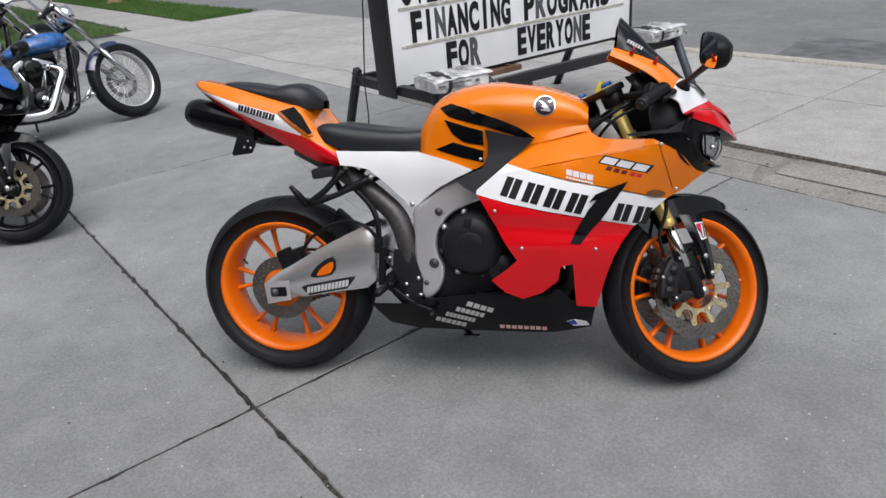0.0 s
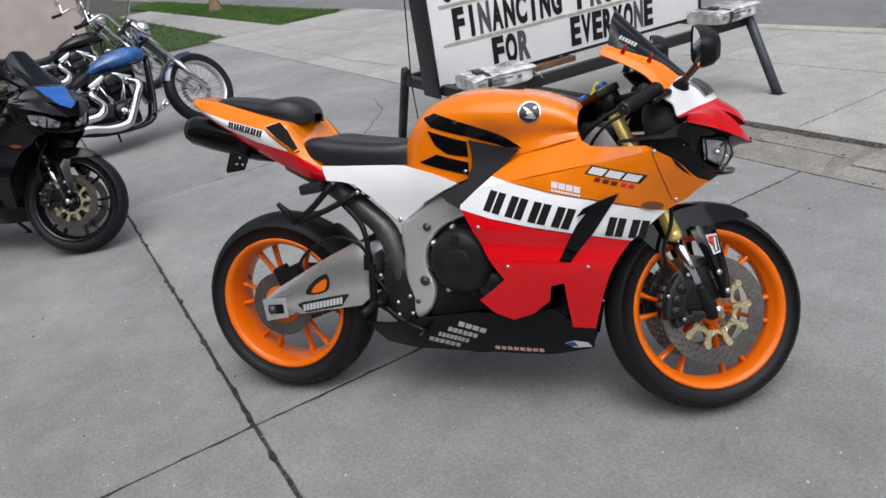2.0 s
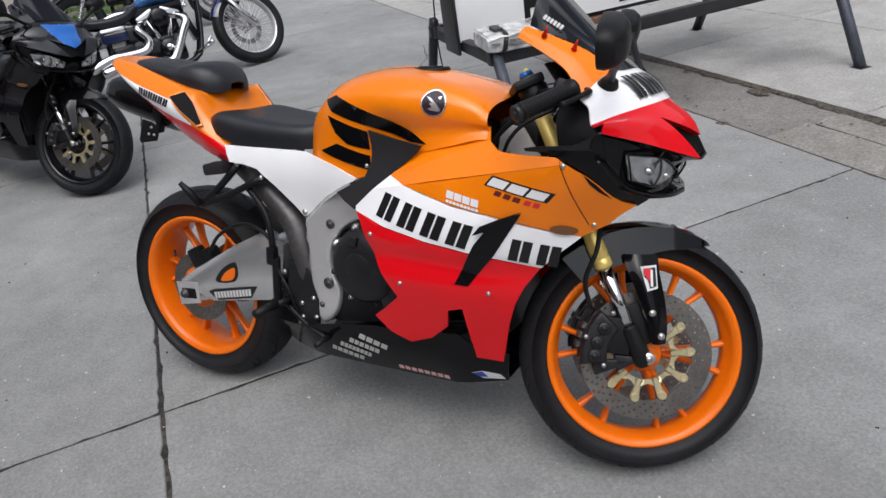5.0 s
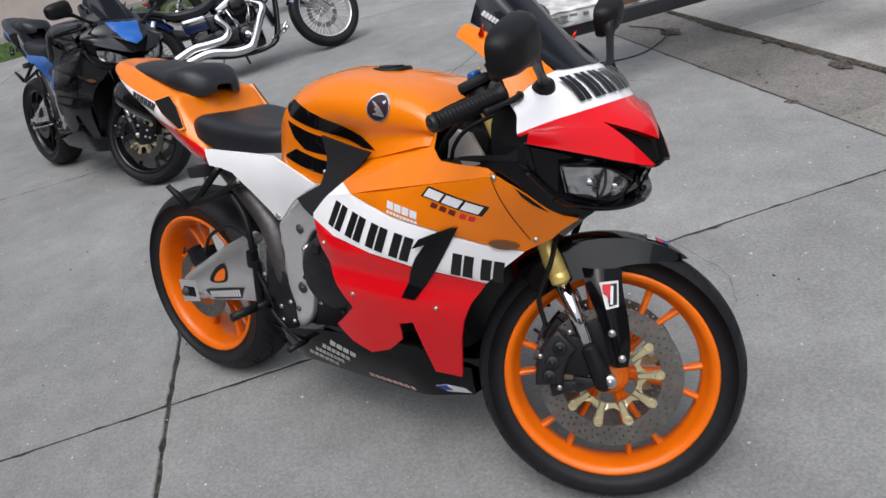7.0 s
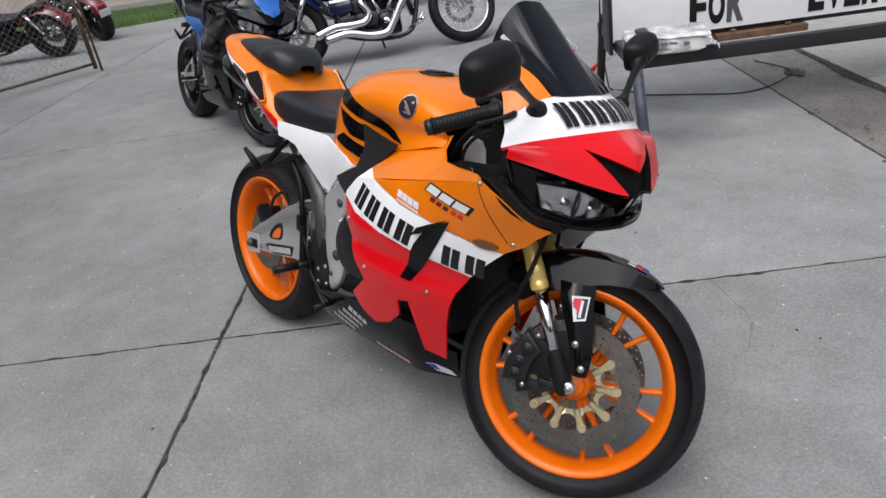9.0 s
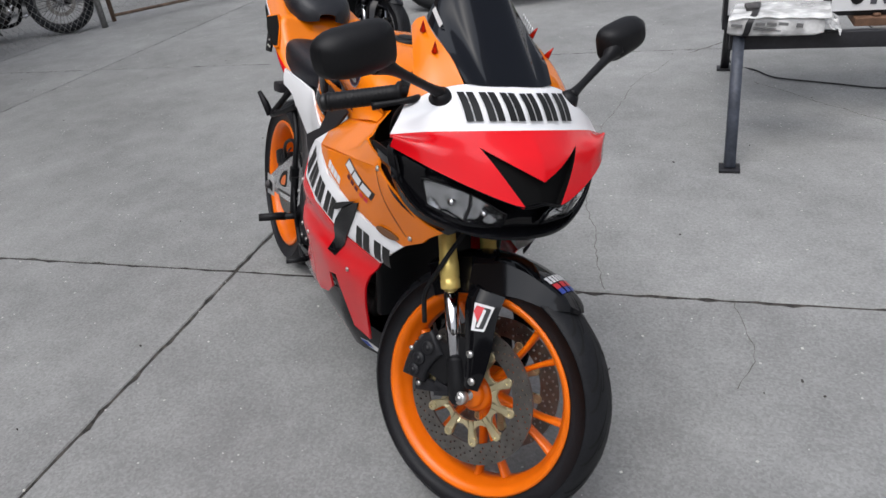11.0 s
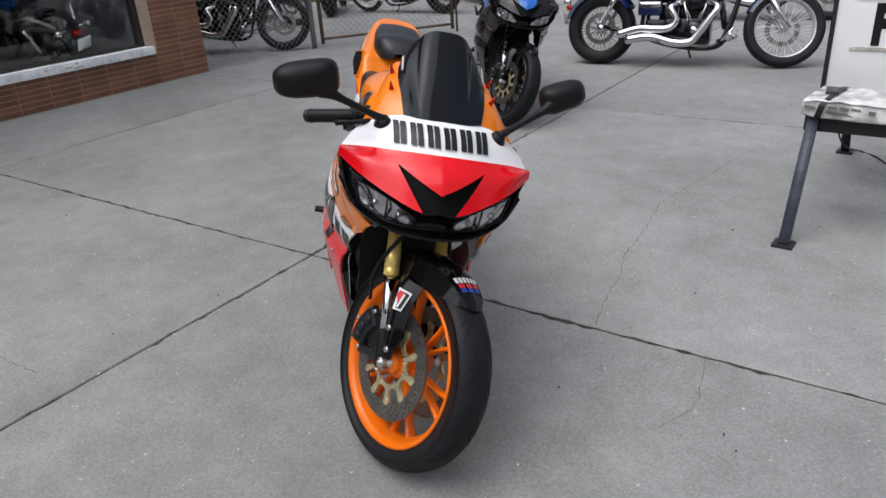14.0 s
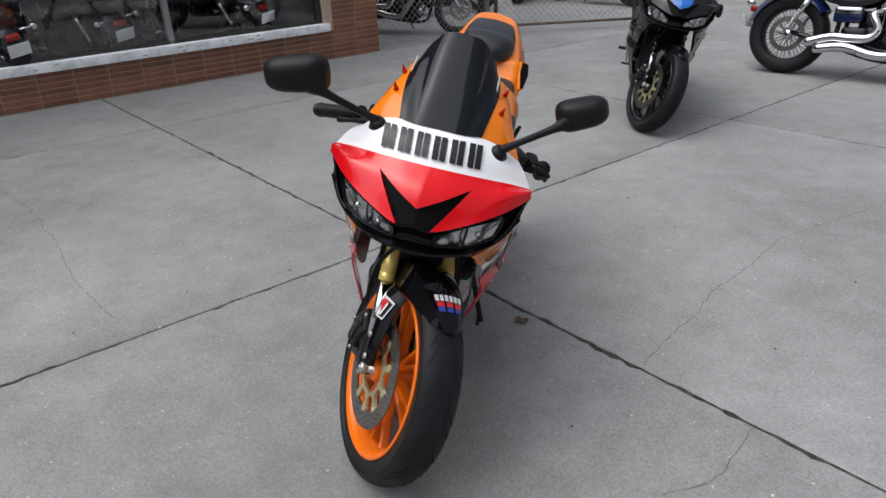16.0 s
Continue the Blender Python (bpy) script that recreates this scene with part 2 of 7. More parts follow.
def skin(outline, depth, step=0.025, thick=0.004, cuts=(), pick=None, side=-1, lift=0.0):
    """A panel over an (x, z) outline that follows |y| = depth(x, z); cuts: lines (x, z, x, z) along which the paint changes, pick(x, z) the paint."""
    bm = bmesh.new()
    k = len(outline)
    span = step or 9.0
    ring = []
    for i in range(k):
        (a, b), (c, d) = outline[i], outline[(i + 1) % k]
        n = max(1, int(math.hypot(c - a, d - b) / span + 0.5))
        ring += [(a + (c - a) * j / n, b + (d - b) * j / n) for j in range(n)]
    pts = [Vector(p) for p in ring]
    lines = [(i, (i + 1) % len(ring)) for i in range(len(ring))]

    def inside(x, z):
        odd = False
        for i in range(k):
            (a, b), (c, d) = outline[i], outline[(i + 1) % k]
            if (b > z) != (d > z) and x < a + (c - a) * (z - b) / (d - b):
                odd = not odd
        return odd
    xs, zs = [p[0] for p in outline], [p[1] for p in outline]
    if step:
        for x in np.arange(min(xs) + step / 2, max(xs), step):
            for z in np.arange(min(zs) + step / 2, max(zs), step):
                if inside(x, z) and min((Vector((x, z)) - q).length for q in pts[:len(ring)]) > step * 0.45:
                    pts.append(Vector((float(x), float(z))))
    for a, b, c, d in cuts:
        e = Vector((c - a, d - b)).normalized()
        lines.append((len(pts), len(pts) + 1))
        pts += [Vector((a, b)) - e * 2, Vector((a, b)) + e * 2]
    flat = delaunay_2d_cdt(pts, lines, [], 0, 1e-5)
    vs = [bm.verts.new((p.x, 0, p.y)) for p in flat[0]]
    for tri in flat[2]:
        c = sum((flat[0][i] for i in tri), Vector((0, 0))) / 3
        if inside(c.x, c.y):
            bm.faces.new([vs[i] for i in tri])
    for v in vs:
        if not v.link_faces:
            bm.verts.remove(v)
    if pick:
        for g in bm.faces:
            c = g.calc_center_median()
            g.material_index = pick(c.x, c.z)
    for v in bm.verts:
        v.co.y = side * (depth(v.co.x, v.co.z) + lift)
    bmesh.ops.recalc_face_normals(bm, faces=bm.faces[:])
    if bm.faces and sum(g.normal.y * g.calc_area() for g in bm.faces) * side < 0:
        bmesh.ops.reverse_faces(bm, faces=bm.faces[:])
    if thick:
        keep = bm.faces[:]
        dup = bmesh.ops.duplicate(bm, geom=keep)
        fs = [g for g in dup["geom"] if isinstance(g, bmesh.types.BMFace)]
        vmap = dup["vert_map"]
        for v in {v for g in fs for v in g.verts}:
            v.co.y -= side * thick
        bmesh.ops.reverse_faces(bm, faces=fs)
        for e in [e for g in keep for e in g.edges if e.is_boundary]:
            a, b = e.verts
            g0 = e.link_faces[0]
            try:
                q = bm.faces.new((b, a, vmap[a], vmap[b])) if any(l.vert == a and l.link_loop_next.vert == b for l in g0.loops) else bm.faces.new((a, b, vmap[b], vmap[a]))
                q.material_index = g0.material_index
            except ValueError:
                pass
    return bm


def shell_depth(bm):
    """The half-width of a closed body at (x, z), as seen square from the side."""
    tree = BVHTree.FromBMesh(bm)

    def depth(x, z):
        for dz in (0, -0.004, -0.008, -0.014, -0.02, -0.03, -0.045):
            hit = tree.ray_cast(Vector((x, -1, z + dz)), Vector((0, 1, 0)))[0]
            if hit and hit.y < 0:
                return -hit.y
        return 0.02
    return depth


def part(name, bm, mats, parent=None, label="", sharp=35):
    """Links a bmesh as one mesh object, under parent if one is given."""
    lim = radians(sharp)
    for f in bm.faces:
        f.smooth = True
    for e in bm.edges:
        if len(e.link_faces) == 2 and e.calc_face_angle(0) > lim:
            e.smooth = False
    me = bpy.data.meshes.new(name)
    bm.to_mesh(me)
    bm.free()
    for m in mats if isinstance(mats, (list, tuple)) else [mats]:
        me.materials.append(m)
    ob = new(name, me)
    if parent:
        ob.parent = parent
    return tagged(ob, label)


def thing(name, label, category, group="", kind="", at=None):
    ob = new(name)
    ob.empty_display_size = 0.1
    if at:
        ob.matrix_world = at
    return tagged(ob, label, category, group, kind)


def made(fill, *args, **kw):
    bm = bmesh.new()
    fill(bm, *args, **kw)
    return bm

# ---- front of the sport motorcycle ----
LIP = [(1.420, 0, 0.701), (1.407, -0.07, 0.702), (1.380, -0.130, 0.712), (1.338, -0.190, 0.738), (1.300, -0.230, 0.792)]
BROW = [(1.460, 0, 0.786), (1.452, -0.045, 0.780), (1.418, -0.115, 0.800), (1.368, -0.185, 0.826), (1.298, -0.243, 0.850)]
SASH = [(1.374, 0, 0.898), (1.367, -0.06, 0.896), (1.346, -0.125, 0.890), (1.312, -0.185, 0.880), (1.276, -0.236, 0.866)]
BASE = [(1.300, 0, 0.962), (1.293, -0.05, 0.963), (1.279, -0.098, 0.960), (1.262, -0.148, 0.944), (1.240, -0.196, 0.912)]


def nose(bike, pal, hero):
    """Upper cowl, lamps, screen and mirrors."""
    bm = bmesh.new()
    back = lambda row, dx, dz: [(x + dx * (1 - 3 * abs(y)), y, z + dz * (1 - 3 * abs(y))) for x, y, z in row]
    inner, under = back(LIP, -0.034, 0.012), back(BROW, -0.050, -0.016)
    low = back(LIP, -0.05, -0.012)
    loft(bm, [low, back(LIP, -0.006, -0.006), LIP, back(LIP, -0.004, 0.006), inner, [tuple((p + q) / 2 - e for p, q, e in zip(a, b, (0.012, 0, 0))) for a, b in zip(inner, under)], under, back(BROW, -0.004, -0.004), BROW], 3, 6)
    thicken(bm, 0.004)
    chin = part("nose_panel", bm, pal["nose"], bike, "gloss black lamp surround")
    bm = bmesh.new()
    half = [tuple((p + q) / 2 for p, q in zip(a, b)) for a, b in zip(BROW, SASH)]
    half = [(x + 0.012 - 0.10 * max(0, abs(y) - 0.02) * (abs(y) < 0.13), y, z + 0.012) for x, y, z in half]
    loft(bm, [BROW, half, SASH, [tuple((p + q) / 2 + e for p, q, e in zip(a, b, (0.006, 0, 0.006))) for a, b in zip(SASH, BASE)], BASE], 8, 8, mats=lambda i, j: 0 if i < 16 else 1)

    def notch(y, z):
        """Inside one of the two dark blades of the beak."""
        y = abs(y)
        inner = 0.822 + (0.869 - 0.822) * y / 0.106
        outer_y = 0.043 + (0.106 - 0.043) * (z - 0.785) / (0.869 - 0.785)
        return z < inner and y < outer_y
    for s in (-1, 1):
        for y0, z0, y1, z1 in ((0, 0.822, 0.106 * s, 0.869), (0.043 * s, 0.785, 0.106 * s, 0.869)):
            near = [f for f in bm.faces if abs(f.calc_center_median().y) < 0.16 and f.calc_center_median().z < 0.89]
            geo = near + list({e for f in near for e in f.edges}) + list({v for f in near for v in f.verts})
            bmesh.ops.bisect_plane(bm, geom=geo, plane_co=Vector((0, y0, z0)), plane_no=Vector((0, z0 - z1, y1 - y0)).normalized(), dist=1e-5)
    for f in bm.faces:
        c = f.calc_center_median()
        if f.material_index == 0 and notch(c.y, c.z):
            f.material_index = 2
        elif abs(c.y) < 0.03 + 0.42 * max(0.0, c.z - 0.79) and c.z < 0.945:
            f.material_index = 3 if f.material_index == 0 or not hero else f.material_index
    pit = [f for f in bm.faces if f.material_index == 2]
    deep = bmesh.ops.extrude_face_region(bm, geom=pit)["geom"]
    for v in deep:
        if isinstance(v, bmesh.types.BMVert):
            v.co += Vector((-0.016, 0, -0.002))
    bmesh.ops.delete(bm, geom=pit, context="FACES")
    thicken(bm, 0.004)
    cowl = part("front_cowl", bm, [pal["lower"], pal["band"], DUCT_SHADE, pal["beak"]], bike, pal["cowl_label"], sharp=28)

    def on_cowl(y, v):
        """A place on the sash between its lower (v = 0) and upper (v = 1) edge."""
        ys = [abs(p[1]) for p in SASH]
        a = Vector([float(np.interp(abs(y), ys, [p[k] for p in SASH])) for k in (0, 1, 2)])
        b = Vector([float(np.interp(abs(y), ys, [q[k] for q in BASE])) for k in (0, 1, 2)])
        q = a.lerp(b, v) + Vector((0.0105, 0, 0.0105)) * math.sin(math.pi * min(max(v, 0), 1)) * 0.62 + Vector((0.0022, 0, 0.0022))
        return Vector((q.x, y, q.z))
    if hero:
        for i in range(6):
            for off, wide, top in ((0.0, 0.0135, 0.62), (0.0165, 0.0135, 0.62)):
                bm = bmesh.new()
                y0 = -0.118 + 0.0402 * i + off
                grid(bm, [[on_cowl(y0 + wide * k / 3 - 0.006 * v, 0.16 + (0.62 - top) / 2 + top * v) for k in range(4)] for v in np.linspace(0, 1, 6)])
                bmesh.ops.recalc_face_normals(bm, faces=bm.faces[:])
                part("sponsor_decal", bm, INK, cowl)
    # wings beside the screen
    for s in (-1, 1):
        bm = bmesh.new()
        w = [[(1.279, 0.098, 0.961), (1.262, 0.148, 0.945), (1.241, 0.196, 0.912)], [(1.232, 0.106, 1.000), (1.214, 0.143, 0.988), (1.203, 0.168, 0.964)], [(1.164, 0.113, 1.031), (1.151, 0.133, 1.021), (1.144, 0.147, 1.003)], [(1.094, 0.104, 1.057), (1.086, 0.117, 1.049), (1.080, 0.124, 1.035)]]
        loft(bm, [[(x, s * y, z) for x, y, z in r] for r in w], 6, 6, mirror=False)
        thicken(bm, 0.004)
        wing = part("cowl_wing", bm, pal["upper"], bike)
        for x, y, z in ((1.205, 0.128, 1.005), (1.140, 0.126, 1.034)):
            sp = bmesh.new()
            cyl(sp, (x, s * y, z), (x + 0.010, s * (y + 0.006), z + 0.020), 0.0065, 0.0008, 12)
            part("spike_bolt", sp, pal["spike"], wing, pal["spike_label"])
    # screen: a raised middle bubble between two flutes
    bm = bmesh.new()
    rows = []
    for (xc, zc), (xe, we, ze), h in (((1.300, 0.961), (1.281, 0.097, 0.965), 0.002), ((1.245, 1.005), (1.236, 0.106, 0.999), 0.008), ((1.187, 1.058), (1.172, 0.112, 1.030), 0.013),
                                      ((1.141, 1.108), (1.128, 0.110, 1.047), 0.012), ((1.111, 1.144), (1.100, 0.101, 1.058), 0.008)):
        row = []
        for u, k in ((0, 1), (0.22, 0.97), (0.40, 0.86), (0.54, 0.50), (0.62, 0.02), (0.72, -0.10), (0.84, 0.05), (0.93, 0.02), (1, 0)):
            f = u ** 3.4
            row.append((xc + (xe - xc) * f + 0.62 * h * k, -we * u, zc + (ze - zc) * f + 0.78 * h * k))
        rows.append(row)
    loft(bm, rows, 6, 4)
    thicken(bm, 0.003)
    sc = part("windscreen", bm, SCREEN, bike, "dark smoked double-bubble windscreen", sharp=50)
    if hero:
        for s in (-1, 1):
            bm = bmesh.new()
            for k in range(6):
                f = k / 6
                c = Vector((1.134 + 0.044 * f, s * (0.103 + 0.002 * f), 1.073 - 0.026 * f))
                box(bm, c, (0.006, 0.0012, 0.010), (0, 42, s * -20), 0)
            part("maker_decal", bm, DECALWHITE, sc)
    # lamps
    LOW, HIGH = [(1.382, 0.042, 0.7175), (1.368, 0.117, 0.7265), (1.332, 0.178, 0.750)], [(1.400, 0.046, 0.750), (1.382, 0.120, 0.788), (1.327, 0.192, 0.803)]
    for s in (-1, 1):
        curve = [crom(LOW, 24), crom(HIGH, 24)]

        def at(u, v, out):
            """On the lamp face: u from inside to outside, v from the lower edge up."""
            k = min(max(u, 0), 1) * 23.999
            i, f = int(k), k - int(k)
            q = curve[0][i].lerp(curve[0][i + 1], f).lerp(curve[1][i].lerp(curve[1][i + 1], f), v)
            bulge = 0.007 * math.sin(math.pi * min(max(v, 0), 1)) * math.sin(math.pi * min(max(u, 0.05), 0.95)) + 0.004
            return Vector((q.x + bulge + out, s * (q.y + 0.3 * out), q.z))
        bm = bmesh.new()
        grid(bm, [[at(u, v, 0.000) + Vector((-0.012 * abs(math.sin(u * 9.4)) * math.sin(math.pi * v), 0, 0)) for u in np.linspace(0.02, 0.98, 33)] for v in np.linspace(0.03, 0.97, 13)])
        bmesh.ops.recalc_face_normals(bm, faces=bm.faces[:])
        lamp = part("headlight", bm, REFLECTOR, bike, "clear twin-bulb headlight")
        bm = bmesh.new()
        grid(bm, [[at(u, v, 0.006) for u in np.linspace(0, 1, 21)] for v in np.linspace(0, 1, 9)])
        thicken(bm, 0.002)
        ln = part("lens", bm, LENS, lamp)
        ln.visible_shadow = False
        bm = bmesh.new()
        rim = [at(u, 0, 0.007) for u in np.linspace(0, 1, 14)] + [at(1, v, 0.007) for v in (0.35, 0.7)] + [at(u, 1, 0.007) for u in np.linspace(1, 0, 14)] + [at(0, v, 0.007) for v in (0.6, 0.3)]
        tube(bm, rim + rim[:1], 0.0022, 8, 0, False)
        part("lamp_bezel", bm, pal["nose"], lamp)
        for u, r in ((0.28, 0.007), (0.68, 0.008)):
            bm = bmesh.new()
            c = at(u, 0.5, -0.002)
            lathe(bm, [(0.001, 0.008), (r * 0.6, 0.007), (r, 0.002), (r, -0.004)], (0, 0, 0), 18)
            bm.transform(Matrix.Translation(c) @ Matrix.Rotation(radians(-90), 4, "Z"))
            part("bulb_shield", bm, CHROME, lamp)
        bm = bmesh.new()
        tube(bm, [at(0.48, v, 0.000) for v in np.linspace(0.02, 0.98, 8)], 0.003, 6)
        part("lamp_divider", bm, GREY, lamp)
    # dark side cheeks between lamp and fairing
    for s in (-1, 1):
        hull = plane_fit([(1.187, 0.8105, 0.220), (1.274, 0.8155, 0.226), (1.298, 0.8355, 0.237), (1.303, 0.7865, 0.223), (1.338, 0.7375, 0.188), (1.381, 0.7205, 0.131), (1.348, 0.6915, 0.136), (1.308, 0.7105, 0.180), (1.258, 0.7625, 0.217), (1.199, 0.7935, 0.222)])
        cheek = [(1.180, 0.8105), (1.274, 0.814), (1.297, 0.846), (1.303, 0.790), (1.338, 0.740), (1.378, 0.718), (1.366, 0.700), (1.348, 0.688), (1.320, 0.696), (1.300, 0.704), (1.270, 0.732), (1.240, 0.756), (1.205, 0.780), (1.185, 0.790)]
        part("nose_cheek", skin(cheek, hull, 0.015, 0.004, side=s, lift=-0.002), pal["nose"], bike)
        duct = [(1.125, 0.812), (1.15, 0.816), (1.18, 0.818), (1.236, 0.822), (1.290, 0.850), (1.285, 0.812), (1.20, 0.806), (1.13, 0.806)]
        part("cowl_stay", skin(duct, lambda x, z: 0.215 + 0.10 * (x - 1.15) - 0.3 * (z - 0.80), 0.03, 0.003, side=s), BLACK, bike)
    # inner cowl
    bm = bmesh.new()
    inner = [[(1.36, 0, 0.82), (1.33, -0.10, 0.81), (1.25, -0.20, 0.82)], [(1.26, 0, 0.90), (1.25, -0.08, 0.90), (1.22, -0.17, 0.89)], [(1.17, 0, 0.99), (1.17, -0.07, 0.985), (1.14, -0.12, 0.98)]]
    loft(bm, inner, 4, 4)
    thicken(bm, 0.004)
    part("inner_cowl", bm, BLACK, bike)
    near_edge = [(1.196, 0.808), (1.29, 0.842), (1.270, 0.900), (1.236, 0.934), (1.212, 0.952), (1.196, 0.930), (1.186, 0.870)]
    far_edge = [(1.12, 0.815), (1.20, 0.808), (1.29, 0.842), (1.262, 0.905), (1.225, 0.945), (1.185, 0.985), (1.165, 0.965), (1.145, 0.90)]
    for s, edge in ((-1, near_edge), (1, far_edge)):
        part("inner_cowl_panel", skin(edge, lambda x, z: 0.205 - 0.36 * max(0.0, z - 0.84) - 0.10 * max(0.0, 1.2 - x), 0.02, 0.004, side=s, lift=-0.012), BLACK, bike)
    bm = bmesh.new()
    box(bm, (1.205, 0, 0.975), (0.05, 0.17, 0.085), (0, 40, 0), 0.014)
    dash = part("dashboard", bm, BLACK, bike)
    bm = bmesh.new()
    cyl(bm, (1.186, 0.01, 0.968), (1.180, 0.01, 0.962), 0.036, n=24)
    part("dial", bm, GREY, dash)
    # mirrors
    for s, c, stem, yaw, tip in ((-1, (1.330, -0.333, 1.020), (1.330, -0.262, 0.992), 8, -13), (1, (1.206, 0.310, 1.052), (1.236, 0.258, 1.012), 8, 24)):
        bm = bmesh.new()
        base = (1.285, s * 0.147, 0.944)
        tube(bm, [Vector(base).lerp(Vector(stem), k) for k in (0, 0.25, 0.6, 1.0)] + [Vector(stem).lerp(Vector(c), 0.45)], [0.012, 0.0085, 0.0085, 0.011, 0.024], 12, 5)
        arm = part("mirror", bm, BLACK, bike, "black mirror on a stalk")
        bm = bmesh.new()
        tube(bm, [(base[0] - 0.004, s * 0.142, base[2] - 0.012), (base[0] + 0.005, s * 0.146, base[2] + 0.004)], [0.024, 0.014], 16)
        part("mirror_foot", bm, BLACK, arm)
        bm = bmesh.new()
        secs = []
        for f, k in ((-0.036, 0.30), (-0.032, 0.62), (-0.018, 0.90), (0.002, 1.0), (0.014, 0.96)):
            ring = []
            for i in range(28):
                a = 2 * math.pi * i / 28
                ca, sa = math.cos(a), math.sin(a)
                y = (0.075 if s < 0 else 0.062) * math.copysign(abs(ca) ** 0.55, ca)
                z = (0.0425 if s < 0 else 0.0370) * (1 - 0.14 * ca) * math.copysign(abs(sa) ** 0.6, sa)
                ring.append(Vector((-f, y * k * s, z * k)))
            secs.append(ring)
        vs = grid(bm, secs, True)
        bm.faces.new(vs[0])
        bm.transform(Matrix.Translation(c) @ Euler((radians(-tip if s < 0 else tip), 0, radians(yaw))).to_matrix().to_4x4())
        bmesh.ops.recalc_face_normals(bm, faces=bm.faces[:])
        part("mirror_shell", bm, BLACK, arm)
        bm = bmesh.new()
        bm.faces.new([bm.verts.new(v * 0.96) for v in secs[-1]])
        bm.transform(Matrix.Translation(c) @ Euler((radians(-tip if s < 0 else tip), 0, radians(yaw))).to_matrix().to_4x4() @ Matrix.Translation((0.002, 0, 0)))
        part("mirror_glass", bm, MIRRORGLASS, arm)


def front_end(bike, pal, T, front, hero):
    """Fork, fender, calipers, bars: all turned with the wheel."""
    up = Vector((-math.sin(RAKE), 0, math.cos(RAKE)))
    axle = Vector((WF, 0, RF))
    for s in (-1, 1):
        o = Vector((-0.016, s * 0.083, 0)) + axle
        bm = bmesh.new()
        tube(bm, [o + up * f for f in (0.226, 0.229, 0.246, 0.247, 0.250, 0.251, 0.284, 0.287, 0.300, 0.302, 0.690)], [0.0190, 0.0212, 0.0212, 0.0202, 0.0202, 0.0212, 0.0212, 0.0198, 0.0198, 0.0190, 0.0190], 28)
        leg = part("fork_tube", front(bm), pal["fork"], bike, pal["fork_label"])
        bm = bmesh.new()
        cyl(bm, o + up * 0.05, o + up * 0.24, 0.0160, n=24)
        part("fork_slider", front(bm), CHROME, leg, "polished chrome slider")
        bm = bmesh.new()
        tube(bm, [o - up * 0.022 + Vector((0, 0, 0)), o - up * 0.012, o + up * 0.03, o + up * 0.075, o + up * 0.080], [0.015, 0.022, 0.0225, 0.0205, 0.0165], 22)
        box(bm, o + up * 0.05 + Vector((-0.035, 0, 0.004)), (0.06, 0.020, 0.085), (0, -math.degrees(RAKE) + 30, 0), 0.006)
        box(bm, o + up * 0.085 + Vector((0.030, 0, 0.0)), (0.030, 0.014, 0.10), (0, -math.degrees(RAKE), 0), 0.004)
        foot = part("fork_foot", front(bm), BLACK, leg)
        bm = bmesh.new()
        cyl(bm, o + Vector((0.014, s * 0.0, 0)), o + Vector((0.014, s * 0.020, 0)), 0.015, n=22, bevel=0.003)
        cyl(bm, o + Vector((0.014, s * 0.018, 0)), o + Vector((0.014, s * 0.022, 0)), 0.008, n=6)
        part("axle_end", front(bm), BOLT, leg)
        # caliper: two curved halves over the disc, pistons, bridge
        c = axle + Vector((-0.118, s * 0.078, 0.050))

        def arc(r0, r1, a0, a1, n=7):
            on = lambda r, a: (axle.x + r * math.cos(radians(a)), axle.z + r * math.sin(radians(a)))
            return [on(r0, a) for a in np.linspace(a0, a1, n)] + [on(r1, a) for a in np.linspace(a1, a0, n)]
        bm = bmesh.new()
        plate(bm, arc(0.098, 0.158, 136, 186), s * 0.076, s * 0.104, 0.009, 3)
        plate(bm, arc(0.102, 0.156, 138, 184), s * 0.034, s * 0.056, 0.007, 2)
        plate(bm, arc(0.142, 0.160, 148, 174), s * 0.050, s * 0.084, 0.004, 2)
        plate(bm, arc(0.070, 0.104, 150, 172), s * 0.070, s * 0.084, 0.004, 2)
        plate(bm, arc(0.050, 0.128, 184, 200), s * 0.074, s * 0.090, 0.005, 2)
        plate(bm, arc(0.020, 0.078, 176, 206), s * 0.074, s * 0.090, 0.005, 2)
        for a in (147, 163, 177):
            q = axle + Vector((0.128 * math.cos(radians(a)), s * 0.103, 0.128 * math.sin(radians(a))))
            cyl(bm, q, q + Vector((0, s * 0.007, 0)), 0.0155, n=20, bevel=0.003)
            cyl(bm, q + Vector((0, s * 0.006, 0)), q + Vector((0, s * 0.0085, 0)), 0.008, n=6)
        cal = part("brake_caliper", front(bm), ENGINE, bike, "black radial brake caliper")
        for k in range(3):
            bm = bmesh.new()
            plate(bm, arc(0.150, 0.168, 152 + 8 * k, 157 + 8 * k, 3), s * 0.054, s * 0.080, 0.001, 1)
            part("pad_fin", front(bm), PIPE, cal)
        for dx, dz in ((0.03, 0.055), (0.012, -0.066), (-0.03, 0.0)):
            b2 = bmesh.new()
            q = c + Vector((dx, s * 0.024, dz))
            cyl(b2, q, q + Vector((0, s * 0.006, 0)), 0.0055, n=12)
            part("screw", front(b2), BOLT, cal)
        bm = bmesh.new()
        tube(bm, [c + Vector((-0.02, s * 0.02, 0.065)), c + Vector((-0.035, s * 0.025, 0.13)), c + Vector((-0.01, s * 0.03, 0.21)), axle + Vector((-0.12, s * 0.06, 0.36)), axle + Vector((-0.16, s * 0.02, 0.46))], 0.0055, 8, 6)
